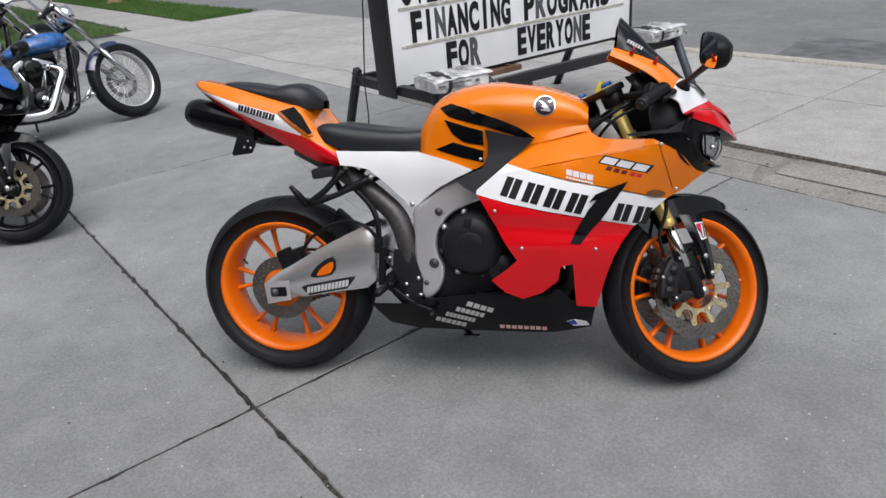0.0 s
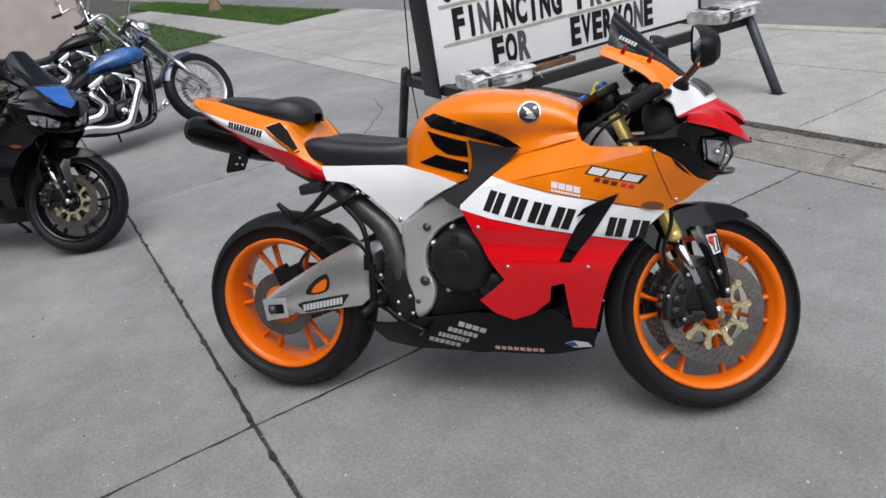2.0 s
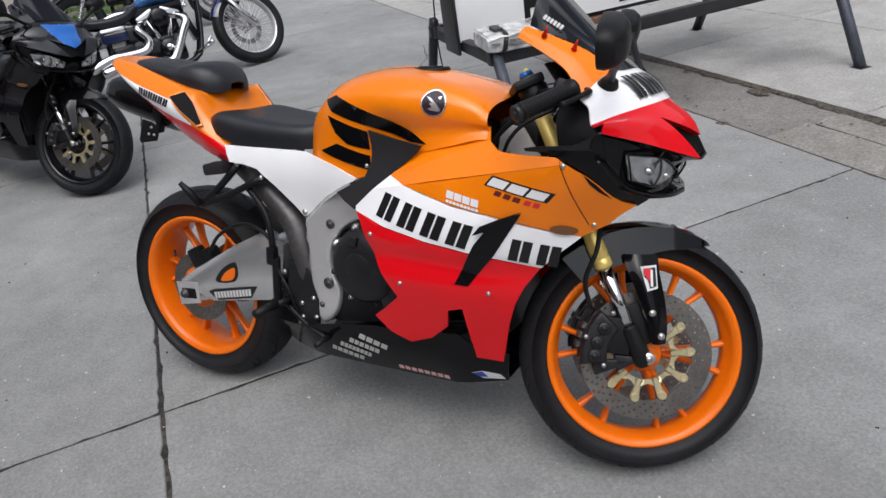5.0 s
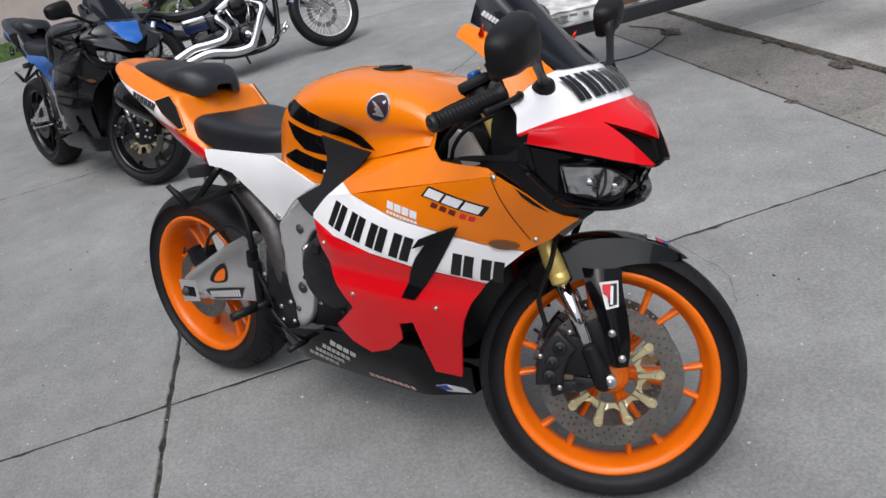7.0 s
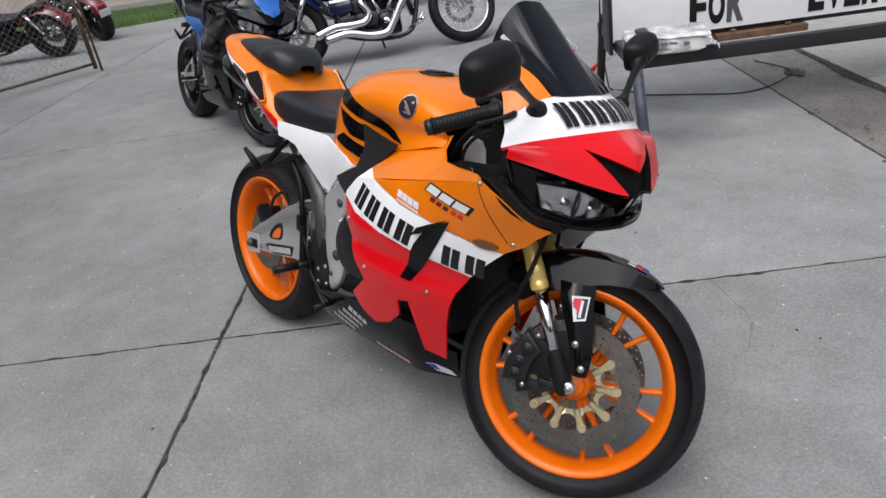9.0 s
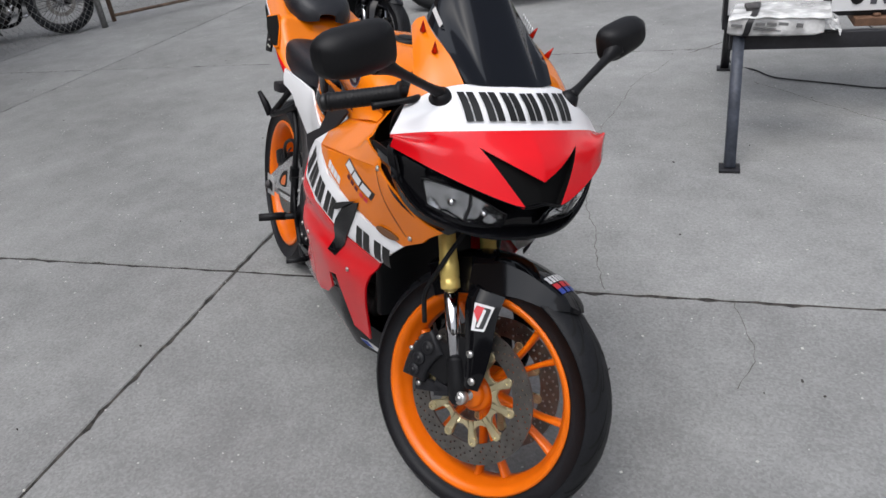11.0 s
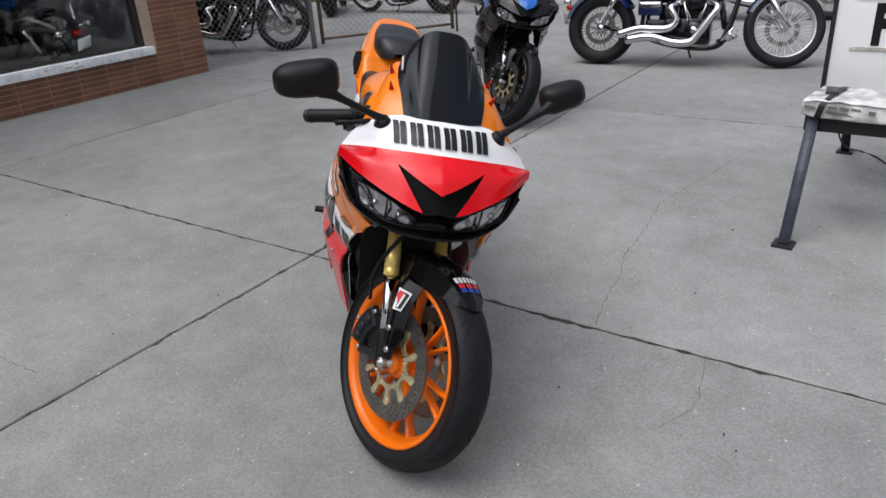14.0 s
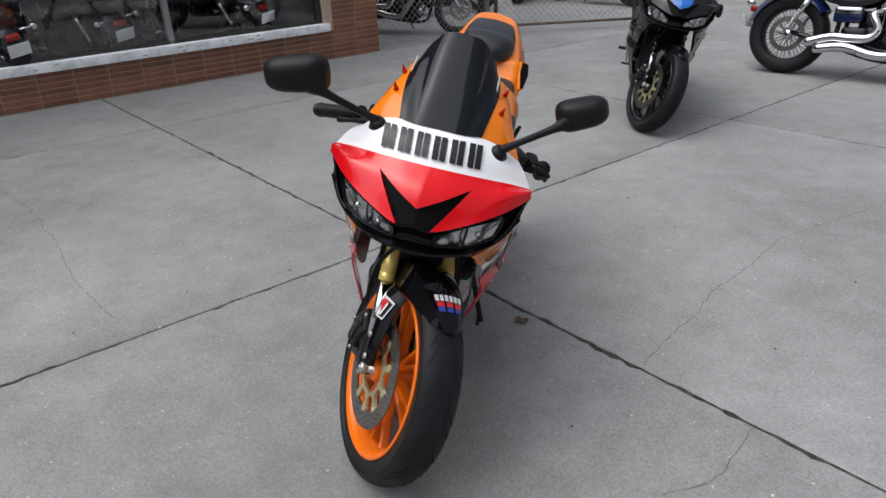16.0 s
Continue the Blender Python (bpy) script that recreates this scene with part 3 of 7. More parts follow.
        part("brake_hose", front(bm), BLACK, bike)
    # axle
    bm = bmesh.new()
    cyl(bm, axle - Vector((0, 0.095, 0)), axle + Vector((0, 0.095, 0)), 0.011, n=16)
    part("front_axle", front(bm), BOLT, bike)
    # fender
    turn = (58.5, 61, 64, 68, 75, 90, 108, 132)

    def crest(a):
        return float(np.interp(a, turn, (0.300, 0.303, 0.305, 0.307, 0.309, 0.311, 0.313, 0.312)))

    def on_fender(a, u, lift=0.0):
        """On the fender: a degrees round the wheel from straight ahead, u across it from -1 to 1."""
        low = float(np.interp(a, turn, (0.297, 0.292, 0.280, 0.265, 0.257, 0.236, 0.222, 0.226)))
        w = float(np.interp(a, turn, (0.012, 0.030, 0.043, 0.052, 0.061, 0.067, 0.071, 0.064)))
        k = abs(u)
        r = crest(a) - (crest(a) - low) * (0.16 * min(k / 0.62, 1) ** 2 + 0.84 * max(0.0, (k - 0.62) / 0.38)) + lift
        y = math.copysign(w * (k * 1.22 if k < 0.62 else 0.756 + 0.244 * (k - 0.62) / 0.38), u)
        return axle + Vector((r * math.cos(radians(a)), y, r * math.sin(radians(a))))
    bm = bmesh.new()
    across = (-1, -0.9, -0.78, -0.66, -0.62, -0.56, -0.4, -0.2, 0, 0.2, 0.4, 0.56, 0.62, 0.66, 0.78, 0.9, 1)
    grid(bm, [[on_fender(a, u) for u in across] for a in (58.5, 59.5, 61, 62.5, 64, 66, 68, 71, 75, 80, 85, 90, 96, 102, 108, 115, 123, 132)])
    thicken(bm, 0.003)
    fen = part("front_fender", front(bm), GLOSS, bike, "gloss black front fender")
    rows = ((0.238, (-0.066, 0.078), (-0.030, 0.088), (0.016, 0.070)), (0.19, (-0.053, 0.098), (-0.022, 0.107), (0.020, 0.085)), (0.13, (-0.027, 0.104), (-0.003, 0.111), (0.032, 0.092)),
            (0.075, (-0.008, 0.106), (0.010, 0.113), (0.037, 0.098)), (0.035, (0.002, 0.106), (0.015, 0.111), (0.034, 0.100)))
    for s in (-1, 1):
        o = axle
        bm = bmesh.new()
        loft(bm, [[o + Vector((x, s * y, z)) for x, y in r] for z, *r in rows], 5, 5, mirror=False)
        thicken(bm, 0.004)
        fg = part("fork_guard", front(bm), GLOSS, fen, "gloss black fork guard")
        for x, z in ((-0.006, 0.108), (0.016, 0.055)):
            b2 = bmesh.new()
            q = o + Vector((x + 0.004, s * 0.111, z))
            cyl(b2, q, q + Vector((0, s * 0.005, 0)), 0.008, n=12)
            part("screw", front(b2), BOLT, fen)
        if hero:
            def on_guard(u, z, lift):
                """Across the outer half of the guard, at height z."""
                zs = [r[0] for r in rows][::-1]
                a, b = ([float(np.interp(z, zs, [r[c][k] for r in rows][::-1])) for k in (0, 1)] for c in (2, 3))
                bow = 0.004 * math.sin(math.pi * min(max(u, 0), 1))
                return o + Vector((a[0] + (b[0] - a[0]) * u + bow, s * (a[1] + (b[1] - a[1]) * u + 0.003 + lift + bow), z))
            for m3, poly, lift in ((DECALWHITE, [(-0.10, 0.157), (0.50, 0.163), (0.72, 0.215), (-0.12, 0.212)], 0.0), (INK, [(0.08, 0.163), (0.45, 0.168), (0.62, 0.210), (0.12, 0.208)], 0.0008), (DECALRED, [(-0.04, 0.196), (0.02, 0.208), (0.34, 0.209), (0.18, 0.178)], 0.0016), (DECALWHITE, [(0.14, 0.168), (0.26, 0.168), (0.44, 0.205), (0.32, 0.206)], 0.0016)):
                bm = bmesh.new()
                bm.faces.new([bm.verts.new(on_guard(u, z, lift)) for u, z in poly])
                part("tyre_maker_decal", front(bm), m3, fen)
    if hero:
        for m3, a0, a1, n in ((DECALWHITE, 73.6, 77.0, 6), (DECALRED, 70.6, 73.2, 3), (DECALBLUE, 68.0, 70.5, 3)):
            for i in range(n):
                ya, yb = -0.50 + (i + 0.12) / n, -0.50 + (i + 0.88) / n
                bm = bmesh.new()
                grid(bm, [[on_fender(a, u, 0.0022) for u in np.linspace(ya, yb, 4)] for a in (a0, (a0 + a1) / 2, a1)])
                bmesh.ops.recalc_face_normals(bm, faces=bm.faces[:])
                part("fender_decal", front(bm), m3, fen)
    # bars: the right one as it stands, the left one its mirror about the turned head
    inv = T.inverted()
    grip_in, grip_out, lev0, lev1 = (inv @ Vector(p) for p in ((1.232, -0.196, 0.920), (1.166, -0.316, 0.886), (1.262, -0.185, 0.915), (1.227, -0.252, 0.893)))
    for s in (1, -1):
        m = lambda p: Vector((p.x, p.y * s, p.z))
        root = m(axle + up * 0.648 + Vector((-0.014, -0.083, 0)))
        gi, go = m(grip_in), m(grip_out)
        d = (go - gi).normalized()
        bm = bmesh.new()
        tube(bm, [root, root.lerp(gi, 0.5), gi, go], 0.011, 12)
        cyl(bm, root - up * 0.02, root + up * 0.02, 0.034, n=22, bevel=0.003)
        bar = part("clip_on_bar", front(bm), BLACK, bike)
        bm = bmesh.new()
        steps = [0.0, 0.04, 0.08] + [0.14 + 0.01375 * k for k in range(60)] + [0.97, 1.0]
        tube(bm, [gi + (go - gi) * f for f in steps], [0.022, 0.022, 0.0165] + [0.0173 if k % 4 < 2 else 0.0167 for k in range(60)] + [0.0185, 0.0185], 18)
        part("grip", front(bm), BLACK, bar, "ribbed black rubber grip")
        bm = bmesh.new()
        cyl(bm, go, go + d * 0.014, 0.0165, n=18, bevel=0.003)
        cyl(bm, go + d * 0.014, go + d * 0.0155, 0.007, n=12)
        part("bar_end", front(bm), DARKBOLT, bar)
        bm = bmesh.new()
        l0, l1 = m(lev0), m(lev1)
        tube(bm, [root.lerp(gi, 0.75) + Vector((0.03, 0, 0)), l0, l0.lerp(l1, 0.5), l1], [0.009, 0.007, 0.0055, 0.008], 10, 4)
        part("lever", front(bm), BLACK, bar)
        bm = bmesh.new()
        box(bm, root.lerp(gi, 0.8), (0.045, 0.035, 0.04), (0, 20, 0), 0.008)
        box(bm, root.lerp(gi, 0.5) + Vector((0.03, 0, 0.01)), (0.05, 0.04, 0.03), (0, 10, 20), 0.008)
        part("switch_box", front(bm), BLACK, bar)
        if s > 0:
            bm = bmesh.new()
            cyl(bm, root.lerp(gi, 0.4) + Vector((0.045, -0.01, 0.035)), root.lerp(gi, 0.4) + Vector((0.043, -0.01, 0.08)), 0.020, n=20, bevel=0.003)
            part("fluid_cup", front(bm), BLACK, bar)
        bm = bmesh.new()
        tube(bm, [root.lerp(gi, 0.7) + Vector((0.02, 0, -0.01)), root + Vector((0.05, 0.02 * s, -0.05)), root + Vector((0.02, 0.06 * s, -0.13)), root + Vector((-0.06, 0.07 * s, -0.20))], 0.0055, 8, 6)
        part("control_cable", front(bm), BLACK, bar)
    bm = bmesh.new()
    top = axle + up * 0.675
    box(bm, top + Vector((-0.02, 0, 0)), (0.07, 0.25, 0.022), (0, -math.degrees(RAKE), 0), 0.008)
    low = axle + up * 0.44
    box(bm, low + Vector((-0.02, 0, 0)), (0.08, 0.25, 0.035), (0, -math.degrees(RAKE), 0), 0.01)
    yoke = part("triple_clamp", front(bm), BLACK, bike)
    for s in (-1, 1):
        bm = bmesh.new()
        q = axle + up * 0.691 + Vector((-0.016, s * 0.083, 0))
        cyl(bm, q, q + up * 0.012, 0.018, 0.015, 6)
        part("fork_cap", front(bm), BLUE if hero else BLACK, yoke)
    if hero:
        bm = bmesh.new()
        q = axle + up * 0.672 + Vector((-0.03, -0.045, 0.0))
        box(bm, q + Vector((0, 0, 0.02)), (0.004, 0.018, 0.05), (10, 25, 30), 0.001)
        part("key_tag", front(bm), YELLOWTAG, yoke, "yellow tag on the ignition key")

# ---- sport motorcycle ----
# Own axes: x ahead from the rear axle, y to the left, z up from the ground under the upright machine.
RAKE, HEAD = radians(23.8), Vector((1.456, 0, 0))
WR, WF, RR, RF = -0.004, 1.352, 0.308, 0.290


def blend(points, power=3.0):
    """A smooth half-width over (x, z) from some known ones: inverse-distance weights."""
    def depth(x, z):
        num = den = 0.0
        for px, pz, w in points:
            k = 1.0 / ((x - px) ** 2 + (z - pz) ** 2 + 4e-4) ** (power / 2)
            num += k * w
            den += k
        return num / den
    return depth


def plane_fit(points):
    """A thin-plate half-width through known (x, z, width) places."""
    p = np.array(points)
    n = len(p)
    d = np.hypot(p[:, None, 0] - p[None, :, 0], p[:, None, 1] - p[None, :, 1])
    k = np.where(d > 0, d * d * np.log(d + 1e-9), 0) + np.eye(n) * 2e-4
    a = np.zeros((n + 3, n + 3))
    a[:n, :n], a[:n, n], a[:n, n + 1:n + 3] = k, 1, p[:, :2]
    a[n, :n], a[n + 1:n + 3, :n] = 1, p[:, :2].T
    w = np.linalg.solve(a, np.r_[p[:, 2], 0, 0, 0])

    def depth(x, z):
        r = np.hypot(p[:, 0] - x, p[:, 1] - z)
        return float(w[:n] @ (r * r * np.log(r + 1e-9)) + w[n] + w[n + 1] * x + w[n + 2] * z)
    return depth


FAIR_BASE = plane_fit([(0.69, 0.65, 0.205), (0.765, 0.60, 0.244), (0.831, 0.49, 0.230), (0.90, 0.58, 0.248), (1.032, 0.48, 0.210), (1.04, 0.28, 0.140), (0.82, 0.33, 0.190), (0.73, 0.38, 0.205),
                       (0.95, 0.70, 0.242), (0.80, 0.72, 0.215), (1.10, 0.60, 0.213), (1.122, 0.69, 0.229), (1.17, 0.721, 0.226), (1.20, 0.644, 0.192), (1.258, 0.655, 0.168), (1.208, 0.79, 0.230),
                       (1.31, 0.70, 0.165), (1.04, 0.78, 0.228), (0.93, 0.40, 0.200), (0.97, 0.30, 0.160), (1.14, 0.55, 0.190), (1.336, 0.698, 0.145), (1.246, 0.770, 0.224)])


def fair_depth(x, z):
    crease = 0.712 + (x - 0.78) * 0.19
    return FAIR_BASE(x, min(z, crease)) - max(0.0, z - crease) * (1.15 if x < 1.05 else 0.8) - 0.012 * math.exp(-((z - 0.545 + (x - 0.9) * 0.05) / 0.03) ** 2) * (x > 0.7) + 0.011 / (1 + math.exp((z - 0.532 + (x - 0.9) * 0.05) / 0.007)) * math.exp(-((x - 0.86) / 0.13) ** 4)


def belly_depth(x, z):
    return 0.165 - 0.05 * max(0, (0.30 - z) / 0.12) ** 1.5 - 0.06 * max(0.0, x - 0.92) / 0.12 - 0.05 * max(0.0, 0.48 - x) / 0.16


def white_depth(x, z):
    return float(np.interp(x, (0.25, 0.36, 0.50, 0.66), (0.162, 0.156, 0.150, 0.174))) - 0.020 * max(0.0, 0.70 - z) / 0.1 - 0.25 * max(0.0, z - 0.750)


def infill_depth(x, z):
    return 0.171 + 0.034 * max(0.0, 0.78 - z) / 0.13


def nose_depth(x, z):
    return 0.234 - 0.25 * max(0.0, x - 1.22) ** 1.3 * (1.6 if z < 0.78 else 1.2) - 0.35 * max(0.0, 0.76 - z) * (x - 1.15)


FAIRING = [(0.857, 0.803), (0.93, 0.822), (1.008, 0.845), (1.022, 0.818), (1.045, 0.805), (1.11, 0.803), (1.187, 0.804), (1.215, 0.790), (1.246, 0.772), (1.272, 0.750), (1.296, 0.722), (1.312, 0.708), (1.336, 0.698), (1.303, 0.674), (1.284, 0.656), (1.235, 0.630),
           (1.195, 0.596), (1.141, 0.545), (1.108, 0.500), (1.086, 0.455), (1.068, 0.400), (1.056, 0.350), (1.040, 0.285), (0.980, 0.294), (0.974, 0.360), (0.969, 0.440), (0.934, 0.432),
           (0.926, 0.385), (0.880, 0.345), (0.822, 0.324), (0.770, 0.345), (0.728, 0.383), (0.768, 0.415), (0.808, 0.452), (0.775, 0.505), (0.748, 0.552), (0.715, 0.610), (0.685, 0.654), (0.732, 0.695), (0.783, 0.737), (0.822, 0.772)]


def band(x):
    """The lower and upper edge of the white band."""
    return 0.646 - (x - 0.69) * 0.2135, 0.729 - (x - 0.803) * 0.2375


def fairing_paint(x, z):
    lo, hi = band(x)
    return 2 if z < lo else (1 if z < hi else 0)


def steering(angle):
    """The turn of the front end about the raked head, to the left."""
    axis = Vector((-math.sin(RAKE), 0, math.cos(RAKE)))
    return Matrix.Translation(HEAD + Vector((-0.010, 0.010, 0))) @ Matrix.Rotation(radians(angle), 4, axis) @ Matrix.Translation(-HEAD)


def drilled(bm, small, big, spots, hole, y0, y1):
    """A flat ring between two y's with round holes through it."""
    pts, lines = [], []
    for cx, cz, r, n in [(0, 0, big, 84), (0, 0, small, 60)] + [(a, b, hole, 7) for a, b in spots]:
        k = len(pts)
        pts += [Vector((cx + r * math.cos(2 * math.pi * i / n), cz + r * math.sin(2 * math.pi * i / n))) for i in range(n)]
        lines += [(k + i, k + (i + 1) % n) for i in range(n)]
    flat = delaunay_2d_cdt(pts, lines, [], 0, 1e-6)
    holes = np.array(spots)
    near, far = ([bm.verts.new((p.x, y, p.y)) for p in flat[0]] for y in (y0, y1))
    edges = set()
    for tri in flat[2]:
        c = sum((flat[0][i] for i in tri), Vector((0, 0))) / len(tri)
        if not small < c.length < big or np.hypot(holes[:, 0] - c.x, holes[:, 1] - c.y).min() < hole * 0.8:
            continue
        bm.faces.new([near[i] for i in tri])
        bm.faces.new([far[i] for i in reversed(tri)])
        for a, b in zip(tri, tri[1:] + tri[:1]):
            edges.add((a, b))
    for a, b in edges:
        if (b, a) not in edges:
            bm.faces.new((near[b], near[a], far[a], far[b]))
    bmesh.ops.delete(bm, geom=[v for v in bm.verts if not v.link_faces], context="VERTS")
    bmesh.ops.recalc_face_normals(bm, faces=bm.faces[:])


def wheel(bike, at, radius, width, m, pal, front):
    """A cast wheel with V spokes, tyre, discs and valve."""
    def put(bm):
        bm.transform(m @ Matrix.Translation(at))
        return bm
    rim_r = 0.2159
    name = "front_wheel" if front else "rear_wheel"
    w = width / 2
    rw = w * 0.82
    hub = bmesh.new()
    cyl(hub, (0, -0.05, 0), (0, 0.05, 0), 0.042, n=28, bevel=0.006)
    cyl(hub, (0, -0.066, 0), (0, 0.066, 0), 0.030, n=24, bevel=0.004)
    hub = part(name, put(hub), pal["rim"], bike)
    bm = bmesh.new()
    lathe(bm, [(rim_r + 0.012, -rw), (rim_r + 0.013, -rw - 0.004), (rim_r + 0.006, -rw - 0.006), (rim_r - 0.004, -rw + 0.004), (rim_r - 0.009, -rw + 0.012),
               (rim_r - 0.013, -rw + 0.026), (rim_r - 0.018, -0.016), (rim_r - 0.019, 0), (rim_r - 0.018, 0.016), (rim_r - 0.013, rw - 0.026), (rim_r - 0.009, rw - 0.012), (rim_r - 0.004, rw - 0.004),
               (rim_r + 0.006, rw + 0.006), (rim_r + 0.013, rw + 0.004), (rim_r + 0.012, rw)], n=72)
    lathe(bm, [(rim_r + 0.012, -rw), (rim_r - 0.004, -rw + 0.02), (rim_r - 0.012, 0), (rim_r - 0.004, rw - 0.02), (rim_r + 0.012, rw)], n=72)
    part("rim", put(bm), pal["rim"], hub)
    for k in range(6):
        for s in (-1, 1):
            a0, a1 = radians(60 * k + 6.5 * s + 55), radians(60 * k + 10.5 * s + 55)
            sp = bmesh.new()
            pts = [(0.034, a0 - s * 0.09), (0.09, a0), (0.15, (a0 + a1) / 2), (0.201, a1)]
            rows = []
            for i, (r, a) in enumerate(pts):
                c, d = Vector((r * math.cos(a), 0, r * math.sin(a))), Vector((-math.sin(a), 0, math.cos(a)))
                hw, hd = (0.011, 0.0072, 0.0058, 0.0080)[i], (0.020, 0.016, 0.013, 0.016)[i]
                rows.append([c + d * hw * u + Vector((0, hd * v, 0)) for u, v in ((-1, -0.5), (-0.5, -1), (0.5, -1), (1, -0.5), (1, 0.5), (0.5, 1), (-0.5, 1), (-1, 0.5))])
            cols = [crom([r[j] for r in rows], 9) for j in range(8)]
            grid(sp, [[c[i] for c in cols] for i in range(10)], True)
            part("spoke", put(sp), pal["rim"], hub)
    # tyre
    prof = []
    crown = radius
    for i in range(25):
        a = -1.0 + 2.0 * i / 24
        y = w * math.sin(a * 1.52) / math.sin(1.52) * (1.0 if abs(a) < 0.9 else 1.0 - (abs(a) - 0.9) * 0.3)
        drop = (crown - rim_r - 0.038) * (1 - math.sqrt(max(0.0, 1 - min(1.0, abs(y) / (w * 1.015)) ** 2.1)))
        prof.append((crown - drop, y))
    prof = [(rim_r + 0.010, -rw + 0.002), (rim_r + 0.020, -rw - 0.004)] + [p for p in prof if p[0] > rim_r + 0.03] + [(rim_r + 0.020, rw + 0.004), (rim_r + 0.010, rw - 0.002)]
    tyre = part("tyre", put(made(lathe, prof, n=96)), RUBBER, hub)
    surf = [p for p in prof if p[0] > rim_r + 0.03]

    def on_tyre(y, a, up=0.0009):
        r = np.interp(y, [p[1] for p in surf], [p[0] for p in surf]) + up
        return Vector((r * math.cos(a), y, r * math.sin(a)))
    # tread grooves: strips on top of the tyre, their shade in the colour
    gr = bmesh.new()
    nrep = 15
    for k in range(nrep):
        for s in (-1, 1):
            base = 2 * math.pi * (k + (0.5 if s > 0 else 0)) / nrep
            for y0, y1, sweep, off, wid in ((0.10, 0.86, 0.34, 0.0, 0.0070), (0.30, 0.93, 0.26, 0.19, 0.0058), (0.02, 0.42, 0.24, 0.30, 0.0056)):
                n = 9
                rows = []
                for i in range(n + 1):
                    f = i / n
                    y = s * w * 0.97 * (y0 + (y1 - y0) * f)
                    a = base + off + (sweep * (1 - (1 - f) ** 1.8)) * (-1 if front else 1)
                    hw = wid * math.sin(math.pi * (0.08 + 0.84 * f)) / radius
                    rows.append([on_tyre(y, a - hw), on_tyre(y, a + hw)])
                grid(gr, rows)
    tagged(part("tread_groove", put(gr), HOLLOW_SHADE, hub), kind="stuff")
    # valve
    v = bmesh.new()
    cyl(v, (-0.165, -0.012, 0.085), (-0.145, -0.030, 0.075), 0.004, n=10)
    part("valve_stem", put(v), DARKBOLT, hub)
    # discs
    sides = ((-1, 0.062), (1, 0.062)) if front else ((-1, 0.074),)
    big, small = (0.153, 0.108) if front else (0.110, 0.064)
    for s, y in sides:
        d = bmesh.new()
        y *= s
        rings = ((0.1475, 0, 30), (0.140, 4, 30), (0.1325, 8, 30), (0.1245, 2, 30), (0.117, 6, 30)) if front else ((0.104, 0, 20), (0.096, 6, 20), (0.087, 12, 20), (0.077, 3, 20))
        spots = [(r * math.cos(radians(q * 360 / n + da)), r * math.sin(radians(q * 360 / n + da))) for r, da, n in rings for q in range(n)]
        drilled(d, small, big, spots, 0.0027, y - 0.0025, y + 0.0025)
        disc = part("brake_disc", put(d), STEEL, hub, "drilled steel brake disc")
        if front:
            c = bmesh.new()
            n = 10
            star = []
            for q in range(n):
                a = 2 * math.pi * q / n
                for r, da in ((0.074, -0.21), (0.077, -0.11), (0.084, -0.01), (0.100, 0.02), (0.105, -0.01), (0.114, -0.01), (0.118, 0.09), (0.114, 0.19), (0.105, 0.19), (0.100, 0.16), (0.084, 0.19), (0.077, 0.29)):
                    star.append((0.92 * r * math.cos(a + da), 0.92 * r * math.sin(a + da)))
            hole = [(0.058 / math.hypot(a, b) * a, 0.058 / math.hypot(a, b) * b) for a, b in star]
            loops = [[(a, y + d, b) for a, b in edge] for edge, d in ((hole, -0.0035), (star, -0.0035), (star, 0.0035), (hole, 0.0035), (hole, -0.0035))]
            vs = grid(c, loops, True)
            bmesh.ops.remove_doubles(c, verts=vs[0] + vs[-1], dist=1e-6)
            car = part("disc_carrier", put(c), pal["carrier"], hub)
            for q in range(n):
                a = 2 * math.pi * q / n + 0.10
                bt = bmesh.new()
                lathe(bt, [(0.0045, y - 0.006), (0.0095, y - 0.006), (0.0105, y - 0.004), (0.0105, y + 0.004), (0.0095, y + 0.006), (0.0045, y + 0.006)], (0.104 * math.cos(a), 0, 0.104 * math.sin(a)), 14, close=True)
                part("disc_button", put(bt), pal["carrier"], hub)
        else:
            c = bmesh.new()
            lathe(c, [(0.030, y - 0.003), (0.066, y - 0.003), (0.066, y + 0.003), (0.030, y + 0.003)], n=40, close=True)
            part("disc_carrier", put(c), pal["rim"], hub)
    if not front:
        s = bmesh.new()
        lathe(s, [(0.04, 0.084), (0.098, 0.084), (0.104, 0.087), (0.098, 0.090), (0.04, 0.090)], n=44, close=True)
        part("sprocket", put(s), STEEL, hub)
    return hub


def letters(x0, z0, x1, z1, tall, count, lean=0.35, gap=0.26, strokes=False):
    """A row of plain slanted bars in (x, z), one in each place, or a pair with strokes."""
    out = []
    dx, dz = (x1 - x0) / count, (z1 - z0) / count
    for i in range(count):
        bx, bz = x0 + dx * (i + gap / 2), z0 + dz * (i + gap / 2)
        wx, wz = dx * (1 - gap), dz * (1 - gap)
        sx = lean * tall
        f = lambda u, v: (bx + wx * u + sx * v, bz + wz * u + tall * v)
        if strokes:
            out += [[f(a, 0), f(a + 0.45, 0), f(a + 0.45, 1), f(a, 1)] for a in (0.0, 0.55)]
        else:
            out.append([f(0, 0), f(1, 0), f(1, 1), f(0, 1)])
    return out


def plain(outline):
    return [outline]


